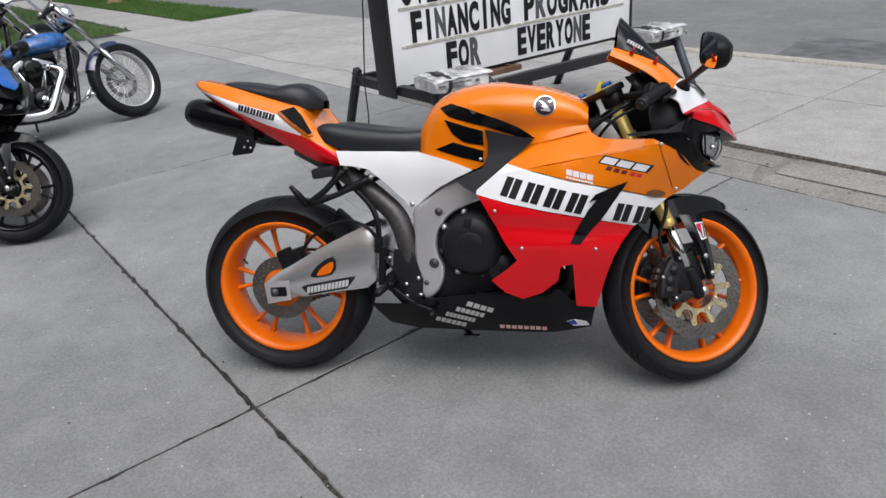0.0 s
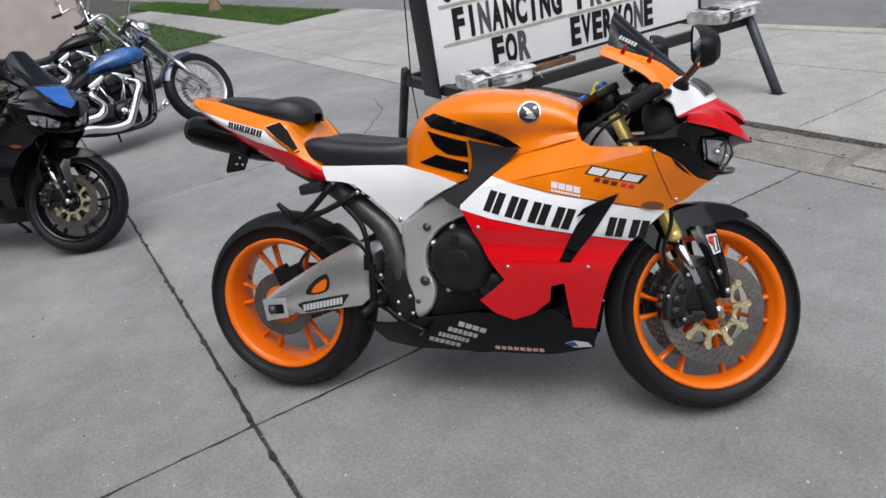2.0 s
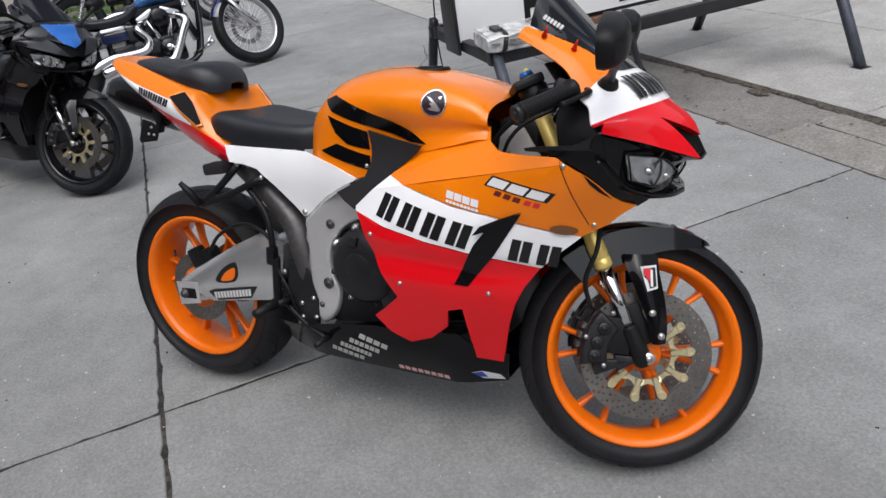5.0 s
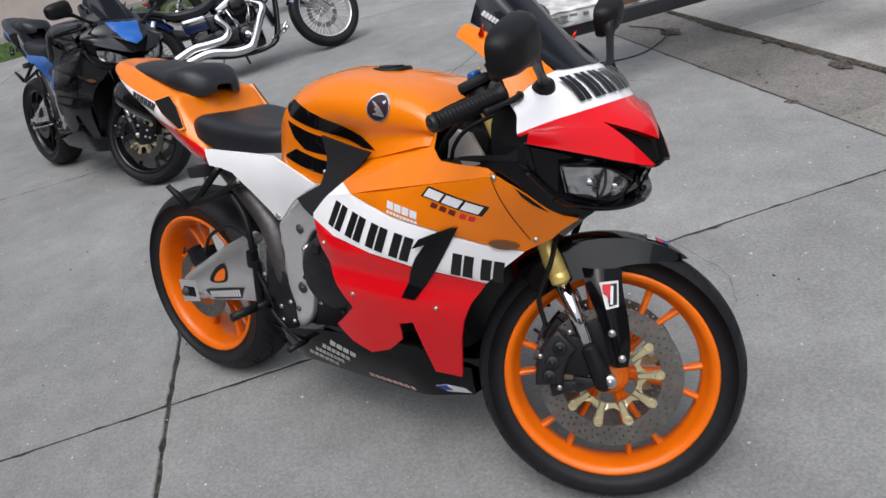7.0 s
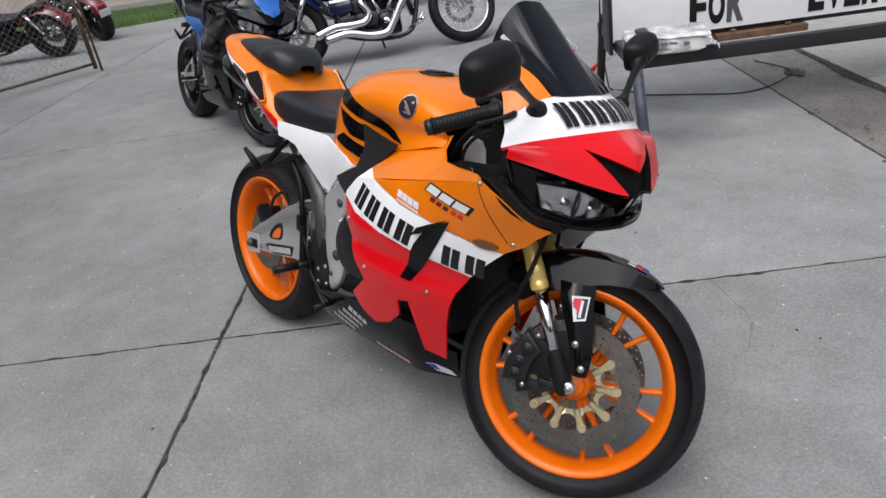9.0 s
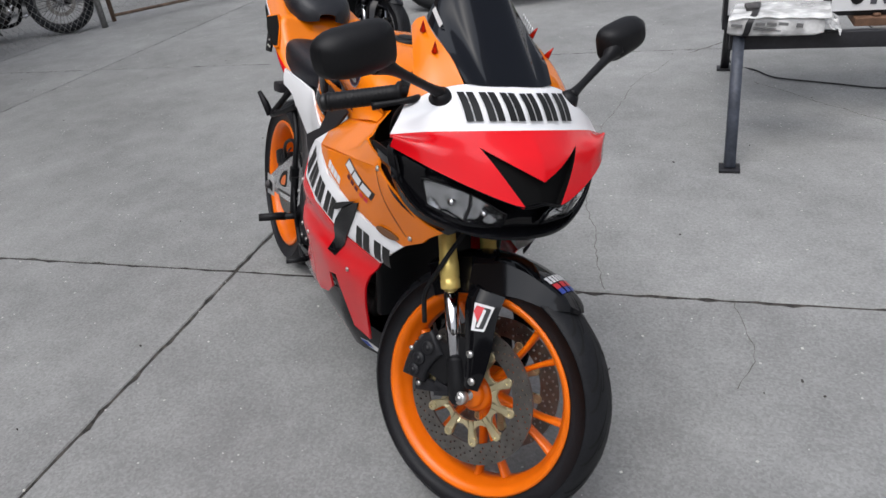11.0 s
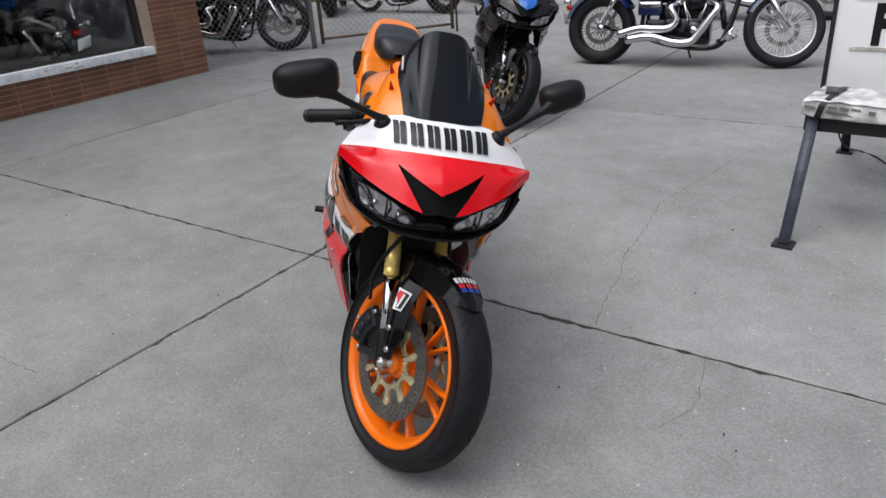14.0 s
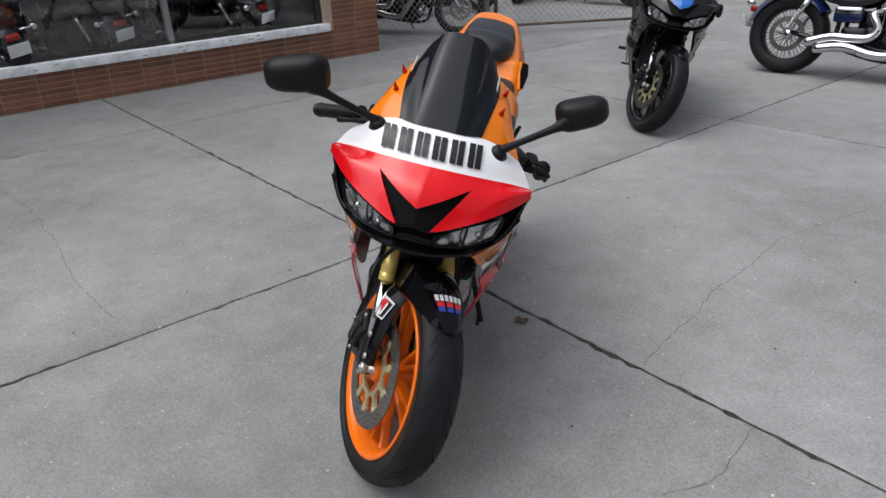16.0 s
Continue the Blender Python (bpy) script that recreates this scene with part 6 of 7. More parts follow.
    lathe(bm, [(0.004, -0.11), (0.05, -0.10), (0.082, -0.05), (0.09, 0.0), (0.086, 0.01)], (0, 0, 0), 26)
    bm.transform(Matrix.Translation(c) @ Matrix.Rotation(radians(-90), 4, "Z"))
    lamp = part("headlight", front(bm), CHROME, bike)
    bm = bmesh.new()
    cyl(bm, c + Vector((0.004, 0, 0)), c + Vector((0.014, 0, 0)), 0.082, 0.07, 26)
    part("lens", front(bm), REFLECTOR, lamp)
    # yokes, pegs, stand
    bm = bmesh.new()
    for h in (0.60, 0.78):
        box(bm, ax + up * h + Vector((-0.02, 0, 0)), (0.07, 0.24, 0.03), (0, -33, 0), 0.008)
    part("triple_clamp", front(bm), BLACKPAINT, bike)
    for s in (-1, 1):
        bm = bmesh.new()
        tube(bm, [(1.08, s * 0.12, 0.22), (1.16, s * 0.18, 0.24), (1.20, s * 0.20, 0.26)], 0.012, 10)
        cyl(bm, (1.19, s * 0.18, 0.26), (1.20, s * 0.29, 0.27), 0.018, n=12)
        tube(bm, [(1.12, s * 0.21, 0.22), (1.22, s * 0.23, 0.33)], 0.009, 8)
        part("footrest", bm, CHROME, bike)
    bm = bmesh.new()
    tube(bm, [(0.80, 0.12, 0.17), (0.82, 0.22, 0.075)], 0.011, 8)
    part("side_stand", bm, BLACKPAINT, bike)
    return bike

# ---- site axes: u towards the street, v along it; the origin is the joint crossing beside the motorcycle ----
SO, SU, SV = Vector((-0.063, -0.300, 0)), Vector((0.6652, 0.7466, 0)), Vector((-0.7466, 0.6652, 0))
SITE = Matrix(((SU.x, SV.x, 0, SO.x), (SU.y, SV.y, 0, SO.y), (0, 0, 1, 0), (0, 0, 0, 1)))
SITE_TURN = math.degrees(math.atan2(SU.y, SU.x))


def site(u, v, z=0.0):
    return SITE @ Vector((u, v, z))


def parked(u, v, heading, lean):
    """A machine's pose: its rear wheel on the ground at (u, v), heading in degrees from u towards v, leaning to its left."""
    p = site(u, v)
    return Matrix.Translation(p) @ Matrix.Rotation(radians(heading + SITE_TURN), 4, "Z") @ Matrix.Rotation(radians(-lean), 4, "X")


# ---- motorcycles ----
HERO = dict(fork=GOLD, fork_label="gold anodised upper fork tube", beak=RED, upper=ORANGE, band=WHITE, lower=RED, rim=RIM, scoop=GLOSS, screw=BOLT, belly=GLOSS, stripe=GLOSS, seatpanel=WHITE, muffler=GLOSS, carrier=CARRIER, nose=GLOSS, spike=REDSPIKE, recess=RIM, stand=(0.60, 0.235, 0.055),
            fairing_label="orange, white and red side fairing", belly_label="gloss black belly pan", tank_label="orange tank with black stripes", seatpanel_label="white panel", tail_label="orange, white and red tail", cowl_label="white and red front cowl", spike_label="red spike bolt")
LEAN = Matrix.Translation((0, -0.05, 0)) @ Matrix.Rotation(radians(-14), 4, "X")
sport_bike(HERO, "orange, white and red sport motorcycle leaning on its side stand", LEAN, 28.5, True)
NIGHT = dict(HERO, fork=BLACKPAINT, fork_label="", beak=BLUE, tailband=BLUE, upper=BLACKPAINT, band=BLACKPAINT, lower=BLACKPAINT, rim=BLACKPAINT, seatpanel=BLUE, screw=DARKBOLT, spike=DARKBOLT, recess=BLACKPAINT, fairing_label="black side fairing", tank_label="black tank", seatpanel_label="blue panel", tail_label="black tail", cowl_label="black front cowl", spike_label="")
sport_bike(NIGHT, "black sport motorcycle with blue panels on its side stand", Matrix.Translation((-3.345, 1.135, 0)) @ Matrix.Rotation(radians(-5.0), 4, "Z") @ Matrix.Rotation(radians(-13), 4, "X"), 24, False)
WIDE = dict(paint=DARKBLUE, tank=HARLEYBLUE)
cruiser(WIDE, "midnight blue cruiser with swept chrome exhausts on its stand", parked(-0.50, 4.63, 7.5, 11), 16, "cruisers on the lot")
TOUR = dict(paint=BLACKPAINT, tank=BLACKPAINT, wheel=PIPE)
tour = cruiser(TOUR, "black cruiser with chrome engine parked on the lot", parked(-0.53, 7.70, 5, 10), 16, "cruisers on the lot")
WINE = dict(paint=MAROON, tank=MAROON)
wine = cruiser(WINE, "maroon cruiser with chrome engine parked behind the fence", parked(-4.55, 8.0, 178, 9), 10, "cruisers behind the fence")
for u, v, h, l in ((-6.15, 3.85, 22, 12), (-7.0, 4.9, 64, 10), (-7.35, 6.6, 128, 9), (-6.5, 7.43, 125, 9), (-10.2, 9.4, 20, 9)):
    tagged(copy_thing(tour, parked(u, v, h, l)), "black cruiser with chrome engine parked behind the fence", group="cruisers behind the fence")
copy_thing(wine, parked(-9.0, 10.8, -6, 9))
copy_thing(wine, parked(-4.35, 9.05, 140, 9))

# ---- the lot ----
def ground_mat(name, color, speck, cell, stain, joint=0.0, rough=0.88, bump=0.35, dirt=None):
    """Concrete or asphalt with pebbles, pores, broad stains and each slab its own tone."""
    m = mat(name, color, rough, grain=0.10, scale=90, bump=0, stain=stain, stain_scale=0.9, var=joint)
    nt = m.node_tree
    b = nt.nodes["Principled BSDF"]
    src = b.inputs["Base Color"].links[0].from_socket
    geo = nt.nodes.new("ShaderNodeNewGeometry")
    v = nt.nodes.new("ShaderNodeTexVoronoi")
    v.inputs["Scale"].default_value = cell
    nt.links.new(geo.outputs["Position"], v.inputs["Vector"])
    r = nt.nodes.new("ShaderNodeMapRange")
    r.inputs[3].default_value, r.inputs[4].default_value = 1 - speck, 1 + speck
    sep = nt.nodes.new("ShaderNodeSeparateColor")
    nt.links.new(v.outputs["Color"], sep.inputs[0])
    nt.links.new(sep.outputs[0], r.inputs[0])
    mul = nt.nodes.new("ShaderNodeMix")
    mul.data_type, mul.blend_type = "RGBA", "MULTIPLY"
    mul.inputs[0].default_value = 1.0
    nt.links.new(src, mul.inputs[6])
    nt.links.new(r.outputs[0], mul.inputs[7])
    n2 = nt.nodes.new("ShaderNodeTexNoise")
    n2.inputs["Scale"].default_value, n2.inputs["Detail"].default_value, n2.inputs["Roughness"].default_value = 5.5, 8.0, 0.65
    nt.links.new(geo.outputs["Position"], n2.inputs["Vector"])
    r2 = nt.nodes.new("ShaderNodeMapRange")
    r2.inputs[1].default_value, r2.inputs[2].default_value, r2.inputs[3].default_value, r2.inputs[4].default_value = 0.3, 0.72, 0.84, 1.10
    nt.links.new(n2.outputs["Fac"], r2.inputs[0])
    mul2 = nt.nodes.new("ShaderNodeMix")
    mul2.data_type, mul2.blend_type = "RGBA", "MULTIPLY"
    mul2.inputs[0].default_value = 1.0
    nt.links.new(mul.outputs[2], mul2.inputs[6])
    nt.links.new(r2.outputs[0], mul2.inputs[7])
    nt.links.new(mul2.outputs[2], b.inputs["Base Color"])
    n3 = nt.nodes.new("ShaderNodeTexNoise")
    n3.inputs["Scale"].default_value, n3.inputs["Detail"].default_value = 160.0, 6.0
    nt.links.new(geo.outputs["Position"], n3.inputs["Vector"])
    bp = nt.nodes.new("ShaderNodeBump")
    bp.inputs["Strength"].default_value, bp.inputs["Distance"].default_value = bump, 0.004
    nt.links.new(n3.outputs["Fac"], bp.inputs["Height"])
    nt.links.new(bp.outputs["Normal"], b.inputs["Normal"])
    return m


CONC = ground_mat("worn_concrete", (0.2485, 0.249, 0.2445), 0.12, 170, 0.19, 0.05, bump=0.16)
WALKCONC = ground_mat("sidewalk_concrete", (0.335, 0.326, 0.310), 0.14, 130, 0.12, 0.06, bump=0.2)
ASPHALT = ground_mat("worn_asphalt", (0.17, 0.17, 0.172), 0.22, 120, 0.12, 0.0)
TAR = mat("tar_patch", (0.118, 0.118, 0.122), 0.8, grain=0.25, scale=8, bump=0.2, stain=0.3, stain_scale=2)
SOIL = ground_mat("joint_soil", (0.062, 0.054, 0.044), 0.6, 80, 0.4)
FILL = ground_mat("joint_grit", (0.034, 0.030, 0.026), 0.7, 55, 0.4)
DIRT = ground_mat("gritty_broken_paving", (0.168, 0.158, 0.146), 0.25, 120, 0.35)
GRASSMAT = ground_mat("turf_soil", (0.045, 0.075, 0.018), 0.5, 90, 0.3)
BLADE = mat("grass_blade", (0.07, 0.15, 0.025), 0.7, var=0.0, stain=0.3, stain_scale=2)
CRACK = mat("crack_shadow_soil", (0.085, 0.078, 0.068), 0.95, grain=0.3, scale=60)
GUTTER = ground_mat("stained_gutter_concrete", (0.215, 0.204, 0.184), 0.22, 110, 0.32, 0.03)
KERBMAT = ground_mat("kerb_concrete", (0.38, 0.36, 0.31), 0.2, 120, 0.15)

bm = bmesh.new()
for a, b, c, d, z in ((-70, -70, 90, 90, -0.075),):
    bm.faces.new([bm.verts.new(site(*p, z)) for p in ((a, b), (c, b), (c, d), (a, d))])
tagged(part("ground", bm, SOIL), "bare earth under the paving", "ground", kind="structure")


def slab_mesh(w, l, h=0.06, wave=0.0):
    """A concrete slab with worn, slightly chipped edges; its top lies at z = 0."""
    bm = bmesh.new()
    rnd = random.Random(int(w * 100 + l * 7))
    out = []
    for a, b, n in (((0, 0), (w, 0), 80), ((w, 0), (w, l), 80), ((w, l), (0, l), 80), ((0, l), (0, 0), 80)):
        for i in range(n):
            f = i / n
            x, y = a[0] + (b[0] - a[0]) * f, a[1] + (b[1] - a[1]) * f
            inward = Vector((w / 2 - x, l / 2 - y, 0)).normalized()
            k = rnd.random() ** 6 * 0.013 + 0.003 * abs(noise.noise((x * 2.3 + w, y * 2.3, 4)))
            out.append(Vector((x, y, 0)) + inward * k)
    top = [bm.verts.new(p + Vector((w / 2 - p.x, l / 2 - p.y, 0)).normalized() * 0.005) for p in out]
    mid = [bm.verts.new(p - Vector((0, 0, 0.005))) for p in out]
    low = [bm.verts.new(p - Vector((0, 0, h))) for p in out]
    bm.faces.new(top)
    n = len(out)
    for i in range(n):
        j = (i + 1) % n
        bm.faces.new((top[j], top[i], mid[i], mid[j]))
        bm.faces.new((mid[j], mid[i], low[i], low[j]))
    bmesh.ops.recalc_face_normals(bm, faces=bm.faces[:])
    me = bpy.data.meshes.new("slab")
    bm.to_mesh(me)
    bm.free()
    return me


def slabs(parent, us, vs, m, gap=0.008, z=0.0):
    store = {}
    for u0, u1 in zip(us, us[1:]):
        for v0, v1 in zip(vs, vs[1:]):
            w, l = round(u1 - u0 - gap, 3), round(v1 - v0 - gap, 3)
            if (w, l) not in store:
                store[w, l] = slab_mesh(w, l)
                store[w, l].materials.append(m)
            ob = new("slab", store[w, l])
            ob.parent = parent
            ob.matrix_local = Matrix.Translation((u0 + gap / 2, v0 + gap / 2, z + random.Random(u0 * 7 + v0).uniform(-0.0008, 0.0)))


pavement = thing("pavement", "worn grey concrete lot cast in square slabs", "pavement", kind="structure", at=SITE)
slabs(pavement, (-4.5, -3.04, 0.0, 2.85), (-11.7, -8.8, -5.88, -2.94, 0.0, 2.94, 5.88, 8.80, 11.7), CONC)
slabs(pavement, (-16.5, -13.4, -10.4, -7.4, -4.5), (3.12, 5.88, 8.80, 11.7, 14.6), CONC)
bm = bmesh.new()
for u0, u1, v0, v1 in ((-4.55, 2.86, -11.7, 3.12), (-16.5, 2.86, 3.12, 14.6)):
    us, vs = np.linspace(u0, u1, 60), np.linspace(v0, v1, 90)
    grid(bm, [[(u, v, -0.0042 + 0.002 * noise.noise((u * 9, v * 9, 1))) for v in vs] for u in us])
part("joint_filling", bm, FILL, pavement)
sidewalk = thing("sidewalk", "pale concrete sidewalk slabs beside the street", "sidewalk", kind="structure", at=SITE)
slabs(sidewalk, (3.36, 4.62, 5.68), (-12.4, -10.8, -9.2, -7.6, -6.0, -4.4, -2.8, -1.2, 0.4, 2.0, 3.4), WALKCONC, z=0.012)
slabs(sidewalk, (2.85, 4.40, 5.95), (3.4, 5.2, 7.0, 8.8, 10.6, 12.1), WALKCONC, z=-0.004)
slabs(sidewalk, (3.22, 4.30), (12.1, 13.7, 15.3, 16.9, 18.5, 20.1, 21.7, 23.3, 24.9, 26.5), WALKCONC, z=0.0)

# broken strip between lot and sidewalk
bm = bmesh.new()
rnd = random.Random(5)
rows = []
for i in range(61):
    v = -11.5 + 14.9 * i / 60
    rows.append([site(u, v, -0.010 + 0.007 * noise.noise((u * 3, v * 3, 0))) for u in np.linspace(2.82, 3.40, 8)])
grid(bm, rows)
strip = tagged(part("gutter_strip", bm, DIRT), "broken paving and grit between lot and sidewalk", "gutter", kind="structure")
v = -6.0
while v < 0.35:
    long = min(rnd.uniform(0.5, 1.3), 0.52 - v)
    mid, skew = 3.10 + rnd.uniform(-0.06, 0.08), rnd.uniform(-0.10, 0.10)
    for a, b in ((2.86, mid), (mid + 0.012, 3.33)) if rnd.random() < 0.55 else ((2.86, 3.33),):
        bm = bmesh.new()
        edge = [(a, v + 0.010), ((a + b) / 2, v + 0.010 + skew / 2), (b, v + 0.010 + skew), (b, v + long / 2 + skew / 2), (b, v + long - 0.010), ((a + b) / 2, v + long - 0.010), (a, v + long - 0.010), (a, v + long / 2)]
        edge = [(p + rnd.uniform(-0.014, 0.014), q + rnd.uniform(-0.02, 0.02)) for p, q in edge]
        sink = rnd.uniform(-0.008, -0.001)
        top = [bm.verts.new(site(p, q, sink + rnd.uniform(-0.003, 0.002))) for p, q in edge]
        low = [bm.verts.new(site(p, q, -0.05)) for p, q in edge]
        bm.faces.new(top)
        for i in range(8):
            bm.faces.new((top[i], top[(i + 1) % 8], low[(i + 1) % 8], low[i]))
        bmesh.ops.recalc_face_normals(bm, faces=bm.faces[:])
        part("paving_fragment", bm, GUTTER, strip)
    v += long
# soil and moss gathered along the sidewalk's edge, and in low spots
bm = bmesh.new()
rows = []
for i in range(420):
    v = -6.0 + 9.3 * i / 419
    w = 0.012 + 0.05 * max(0.0, noise.noise((v * 1.7, 0, 3)) + 0.25) + 0.02 * abs(noise.noise((v * 9, 0, 5)))
    rows.append([site(3.362 - w + 0.01 * noise.noise((v * 15, 1, 0)), v, -0.006), site(3.362 - w * 0.5, v, 0.004), site(3.366 + 0.006 * noise.noise((v * 11, 4, 0)), v, 0.010)])
grid(bm, rows)
for cu, cv, r in ((3.30, 1.02, 0.07), (3.12, 2.35, 0.10), (2.84, 0.78, 0.05)):
    ring = [bm.verts.new(site(cu + r * 0.6 * math.cos(a) * (0.7 + 0.6 * rnd.random()), cv + r * math.sin(a) * (0.7 + 0.6 * rnd.random()), -0.002)) for a in np.linspace(0, 2 * math.pi, 17)[:-1]]
    hub = bm.verts.new(site(cu, cv, 0.006))
    for i in range(16):
        bm.faces.new((hub, ring[i], ring[(i + 1) % 16]))
part("gutter_soil", bm, SOIL, strip, "dark soil and moss along the sidewalk edge")

# street, kerb
bm = bmesh.new()
rows = [[site(u, v, z) for u, z in ((5.80, -0.055), (6.2, -0.05), (9.5, 0.0), (13.0, -0.03), (60.0, -0.03))] for v in np.linspace(-45, 60, 22)]
grid(bm, rows)
tagged(part("street", bm, ASPHALT), "worn grey asphalt street", "street", kind="structure")
bm = bmesh.new()
rows = []
for i in range(70):
    v = -30 + 33.6 * i / 69
    k = 0.008 * noise.noise((v * 2, 3, 0))
    rows.append([site(5.67 + k, v, -0.04), site(5.68 + k, v, 0.020), site(5.695 + k, v, 0.028), site(5.83 + k, v, 0.024), site(5.85 + k, v, 0.010), site(5.87 + k, v, -0.07)])
grid(bm, rows)
tagged(part("kerb", bm, KERBMAT), "pale worn concrete kerb along the street", "kerb", kind="structure")
bm = bmesh.new()
bm.faces.new([bm.verts.new(site(u, v, -0.036)) for u, v in ((6.04, 1.54), (6.6, 1.62), (7.4, 1.85), (8.18, 1.94), (8.72, 1.63), (8.4, 0.9), (7.4, 0.7), (6.5, 0.2), (6.1, 0.57))])
part("tar_patch", bm, TAR, bpy.data.objects["street"])


def crack(parent, pts, wide=0.005, seed=1):
    """A wandering crack: a dark strip laid on for its soil and shadow."""
    rnd = random.Random(seed)
    line = []
    for (a, b), (c, d) in zip(pts, pts[1:]):
        n = max(3, int(math.hypot(c - a, d - b) / 0.025))
        for i in range(n):
            f = i / n
            line.append((a + (c - a) * f, b + (d - b) * f))
    rows = []
    off = 0.0
    for i, (u, v) in enumerate(line):
        off = off * 0.8 + rnd.uniform(-0.008, 0.008)
        du, dv = (line[min(i + 1, len(line) - 1)][0] - line[max(i - 1, 0)][0], line[min(i + 1, len(line) - 1)][1] - line[max(i - 1, 0)][1])
        k = math.hypot(du, dv) or 1
        nu, nv = -dv / k, du / k
        w = wide * rnd.uniform(0.25, 0.75)
        rows.append([Vector((u + nu * (off - w), v + nv * (off - w), 0.0016)), Vector((u + nu * (off + w), v + nv * (off + w), 0.0016))])
    bm = bmesh.new()
    grid(bm, rows)
    bmesh.ops.recalc_face_normals(bm, faces=bm.faces[:])
    return part("crack", bm, CRACK, parent)


crack(pavement, [(1.38, 0.02), (1.28, 0.60), (1.25, 0.92), (1.22, 1.31), (1.37, 2.20), (1.6, 2.7)], 0.0022, 1)
crack(pavement, [(1.78, -0.01), (1.80, -0.15), (1.82, -0.30), (1.76, -0.45)], 0.0018, 2)
crack(pavement, [(-2.60, -1.24), (-1.7, -1.16), (-1.14, -1.17), (-0.6, -1.22), (-0.17, -1.19)], 0.0022, 3)
crack(pavement, [(1.70, 2.85), (1.95, 3.1), (2.25, 3.5), (2.4, 4.0), (2.7, 3.9)], 0.009, 4)
crack(pavement, [(1.9, 6.9), (2.15, 6.7), (2.45, 7.1), (2.8, 6.6)], 0.008, 5)
crack(sidewalk, [(3.1, 4.0), (3.32, 4.8), (3.2, 6.2), (3.25, 8.1), (3.16, 9.3)], 0.009, 6)
crack(pavement, [(-2.0, 3.1), (-1.2, 3.5), (-0.6, 3.4)], 0.004, 8)
crack(pavement, [(2.04, 2.22), (2.23, 1.98), (2.34, 1.83), (2.52, 1.63), (2.62, 1.5)], 0.0035, 9)

# grass
def turf(name, corners, n, seed, label):
    """A lawn over four (u, v) corners, thinner towards its back."""
    a, b, c, d = (Vector((*k, 0)) for k in corners)
    at = lambda f, g: a.lerp(b, f).lerp(d.lerp(c, f), g)
    fr = [0, 0.008] + list(np.linspace(0.05, 0.95, 8)) + [0.992, 1]
    bm = bmesh.new()
    grid(bm, [[site(*at(f, g).xy, 0.015 + 0.012 * noise.noise((f * 9, g * 9, 1)) - (0.06 if f in (0, 1) or g in (0, 1) else 0)) for f in fr] for g in fr])
    bmesh.ops.recalc_face_normals(bm, faces=bm.faces[:])
    tagged(part(name, bm, GRASSMAT), label, "lawn", kind="structure")
    rnd = random.Random(seed)
    vs, fs = [], []
    for _ in range(n):
        g = rnd.random() ** 1.7
        q = at(0.003 + 0.994 * rnd.random(), 0.004 + 0.99 * g)
        h, t = rnd.uniform(0.03, 0.08), rnd.uniform(0, 6.283)
        w = 0.005 + 0.010 * g
        q += Vector((rnd.gauss(0, 0.07), rnd.gauss(0, 0.07), 0))
        p = site(q.x, q.y, 0.004)
        k, e = Vector((math.cos(t), math.sin(t), 0)) * w, Vector((rnd.uniform(-0.03, 0.03), rnd.uniform(-0.03, 0.03), h))
        i = len(vs)
        vs += [p - k, p + k, p + e]
        fs.append((i, i + 1, i + 2))
    me = bpy.data.meshes.new("grass")
    me.from_pydata(vs, [], fs)
    me.materials.append(BLADE)
    tagged(new("grass", me), "short green spring grass", "grass", kind="stuff")


turf("lawn", ((-14, 7.9), (3.2, 12.2), (3.2, 27), (-14, 27)), 60000, 3, "green lawn beside the lot")
turf("verge", ((4.34, 12.2), (5.6, 12.1), (5.6, 32), (4.34, 32)), 24000, 4, "green verge between sidewalk and street")


# ---- litter and marks ----
LEAF = mat("dry_leaf", (0.095, 0.060, 0.036), 0.8, grain=0.3, scale=60, stain=0.4, stain_scale=30, var=0.3)
TWIG = mat("dark_twig", (0.035, 0.03, 0.026), 0.85, grain=0.3, scale=80)
CHIP = mat("pale_stone_chip", (0.50, 0.49, 0.46), 0.8, grain=0.2, scale=80)


def leaf(bm, p, size, turn, rnd):
    """A curled dry leaf."""
    rows = []
    for i in range(6):
        f = i / 5
        w = size * 0.36 * math.sin(math.pi * (0.06 + 0.9 * f)) * rnd.uniform(0.8, 1.2)
        c = Vector((size * (f - 0.5), 0, 0.004 + size * 0.25 * (f - 0.5) ** 2 + rnd.uniform(0, 0.002)))
        rows.append([Vector(p) + Matrix.Rotation(turn, 3, "Z") @ (c + Vector((0, w * u, abs(u) * w * 0.6))) for u in (-1, -0.4, 0.4, 1)])
    grid(bm, rows)


rl = random.Random(21)
for x, y, size in ((0.608, 0.344, 0.036), (0.93, 3.25, 0.04)):
    bm = bmesh.new()
    for k in range(3):
        leaf(bm, (x + rl.uniform(-0.02, 0.02), y + rl.uniform(-0.02, 0.02), 0.002 * k), size * rl.uniform(0.7, 1.1), rl.uniform(0, 6.28), rl)
    tagged(part("dry_leaf", bm, LEAF), "curled brown dry leaf on the concrete", "leaf")
bm = bmesh.new()
for k in range(520):
    u = 3.36 + rl.gauss(0, 0.03) if k % 3 else rl.uniform(2.85, 3.4)
    q = site(u, rl.uniform(-6, 3.3), -0.002)
    leaf(bm, q, rl.uniform(0.008, 0.03), rl.uniform(0, 6.28), rl)
tagged(part("gutter_litter", bm, LEAF), "dry leaves and crumbs along the gutter joint", "litter", kind="stuff")
bm = bmesh.new()
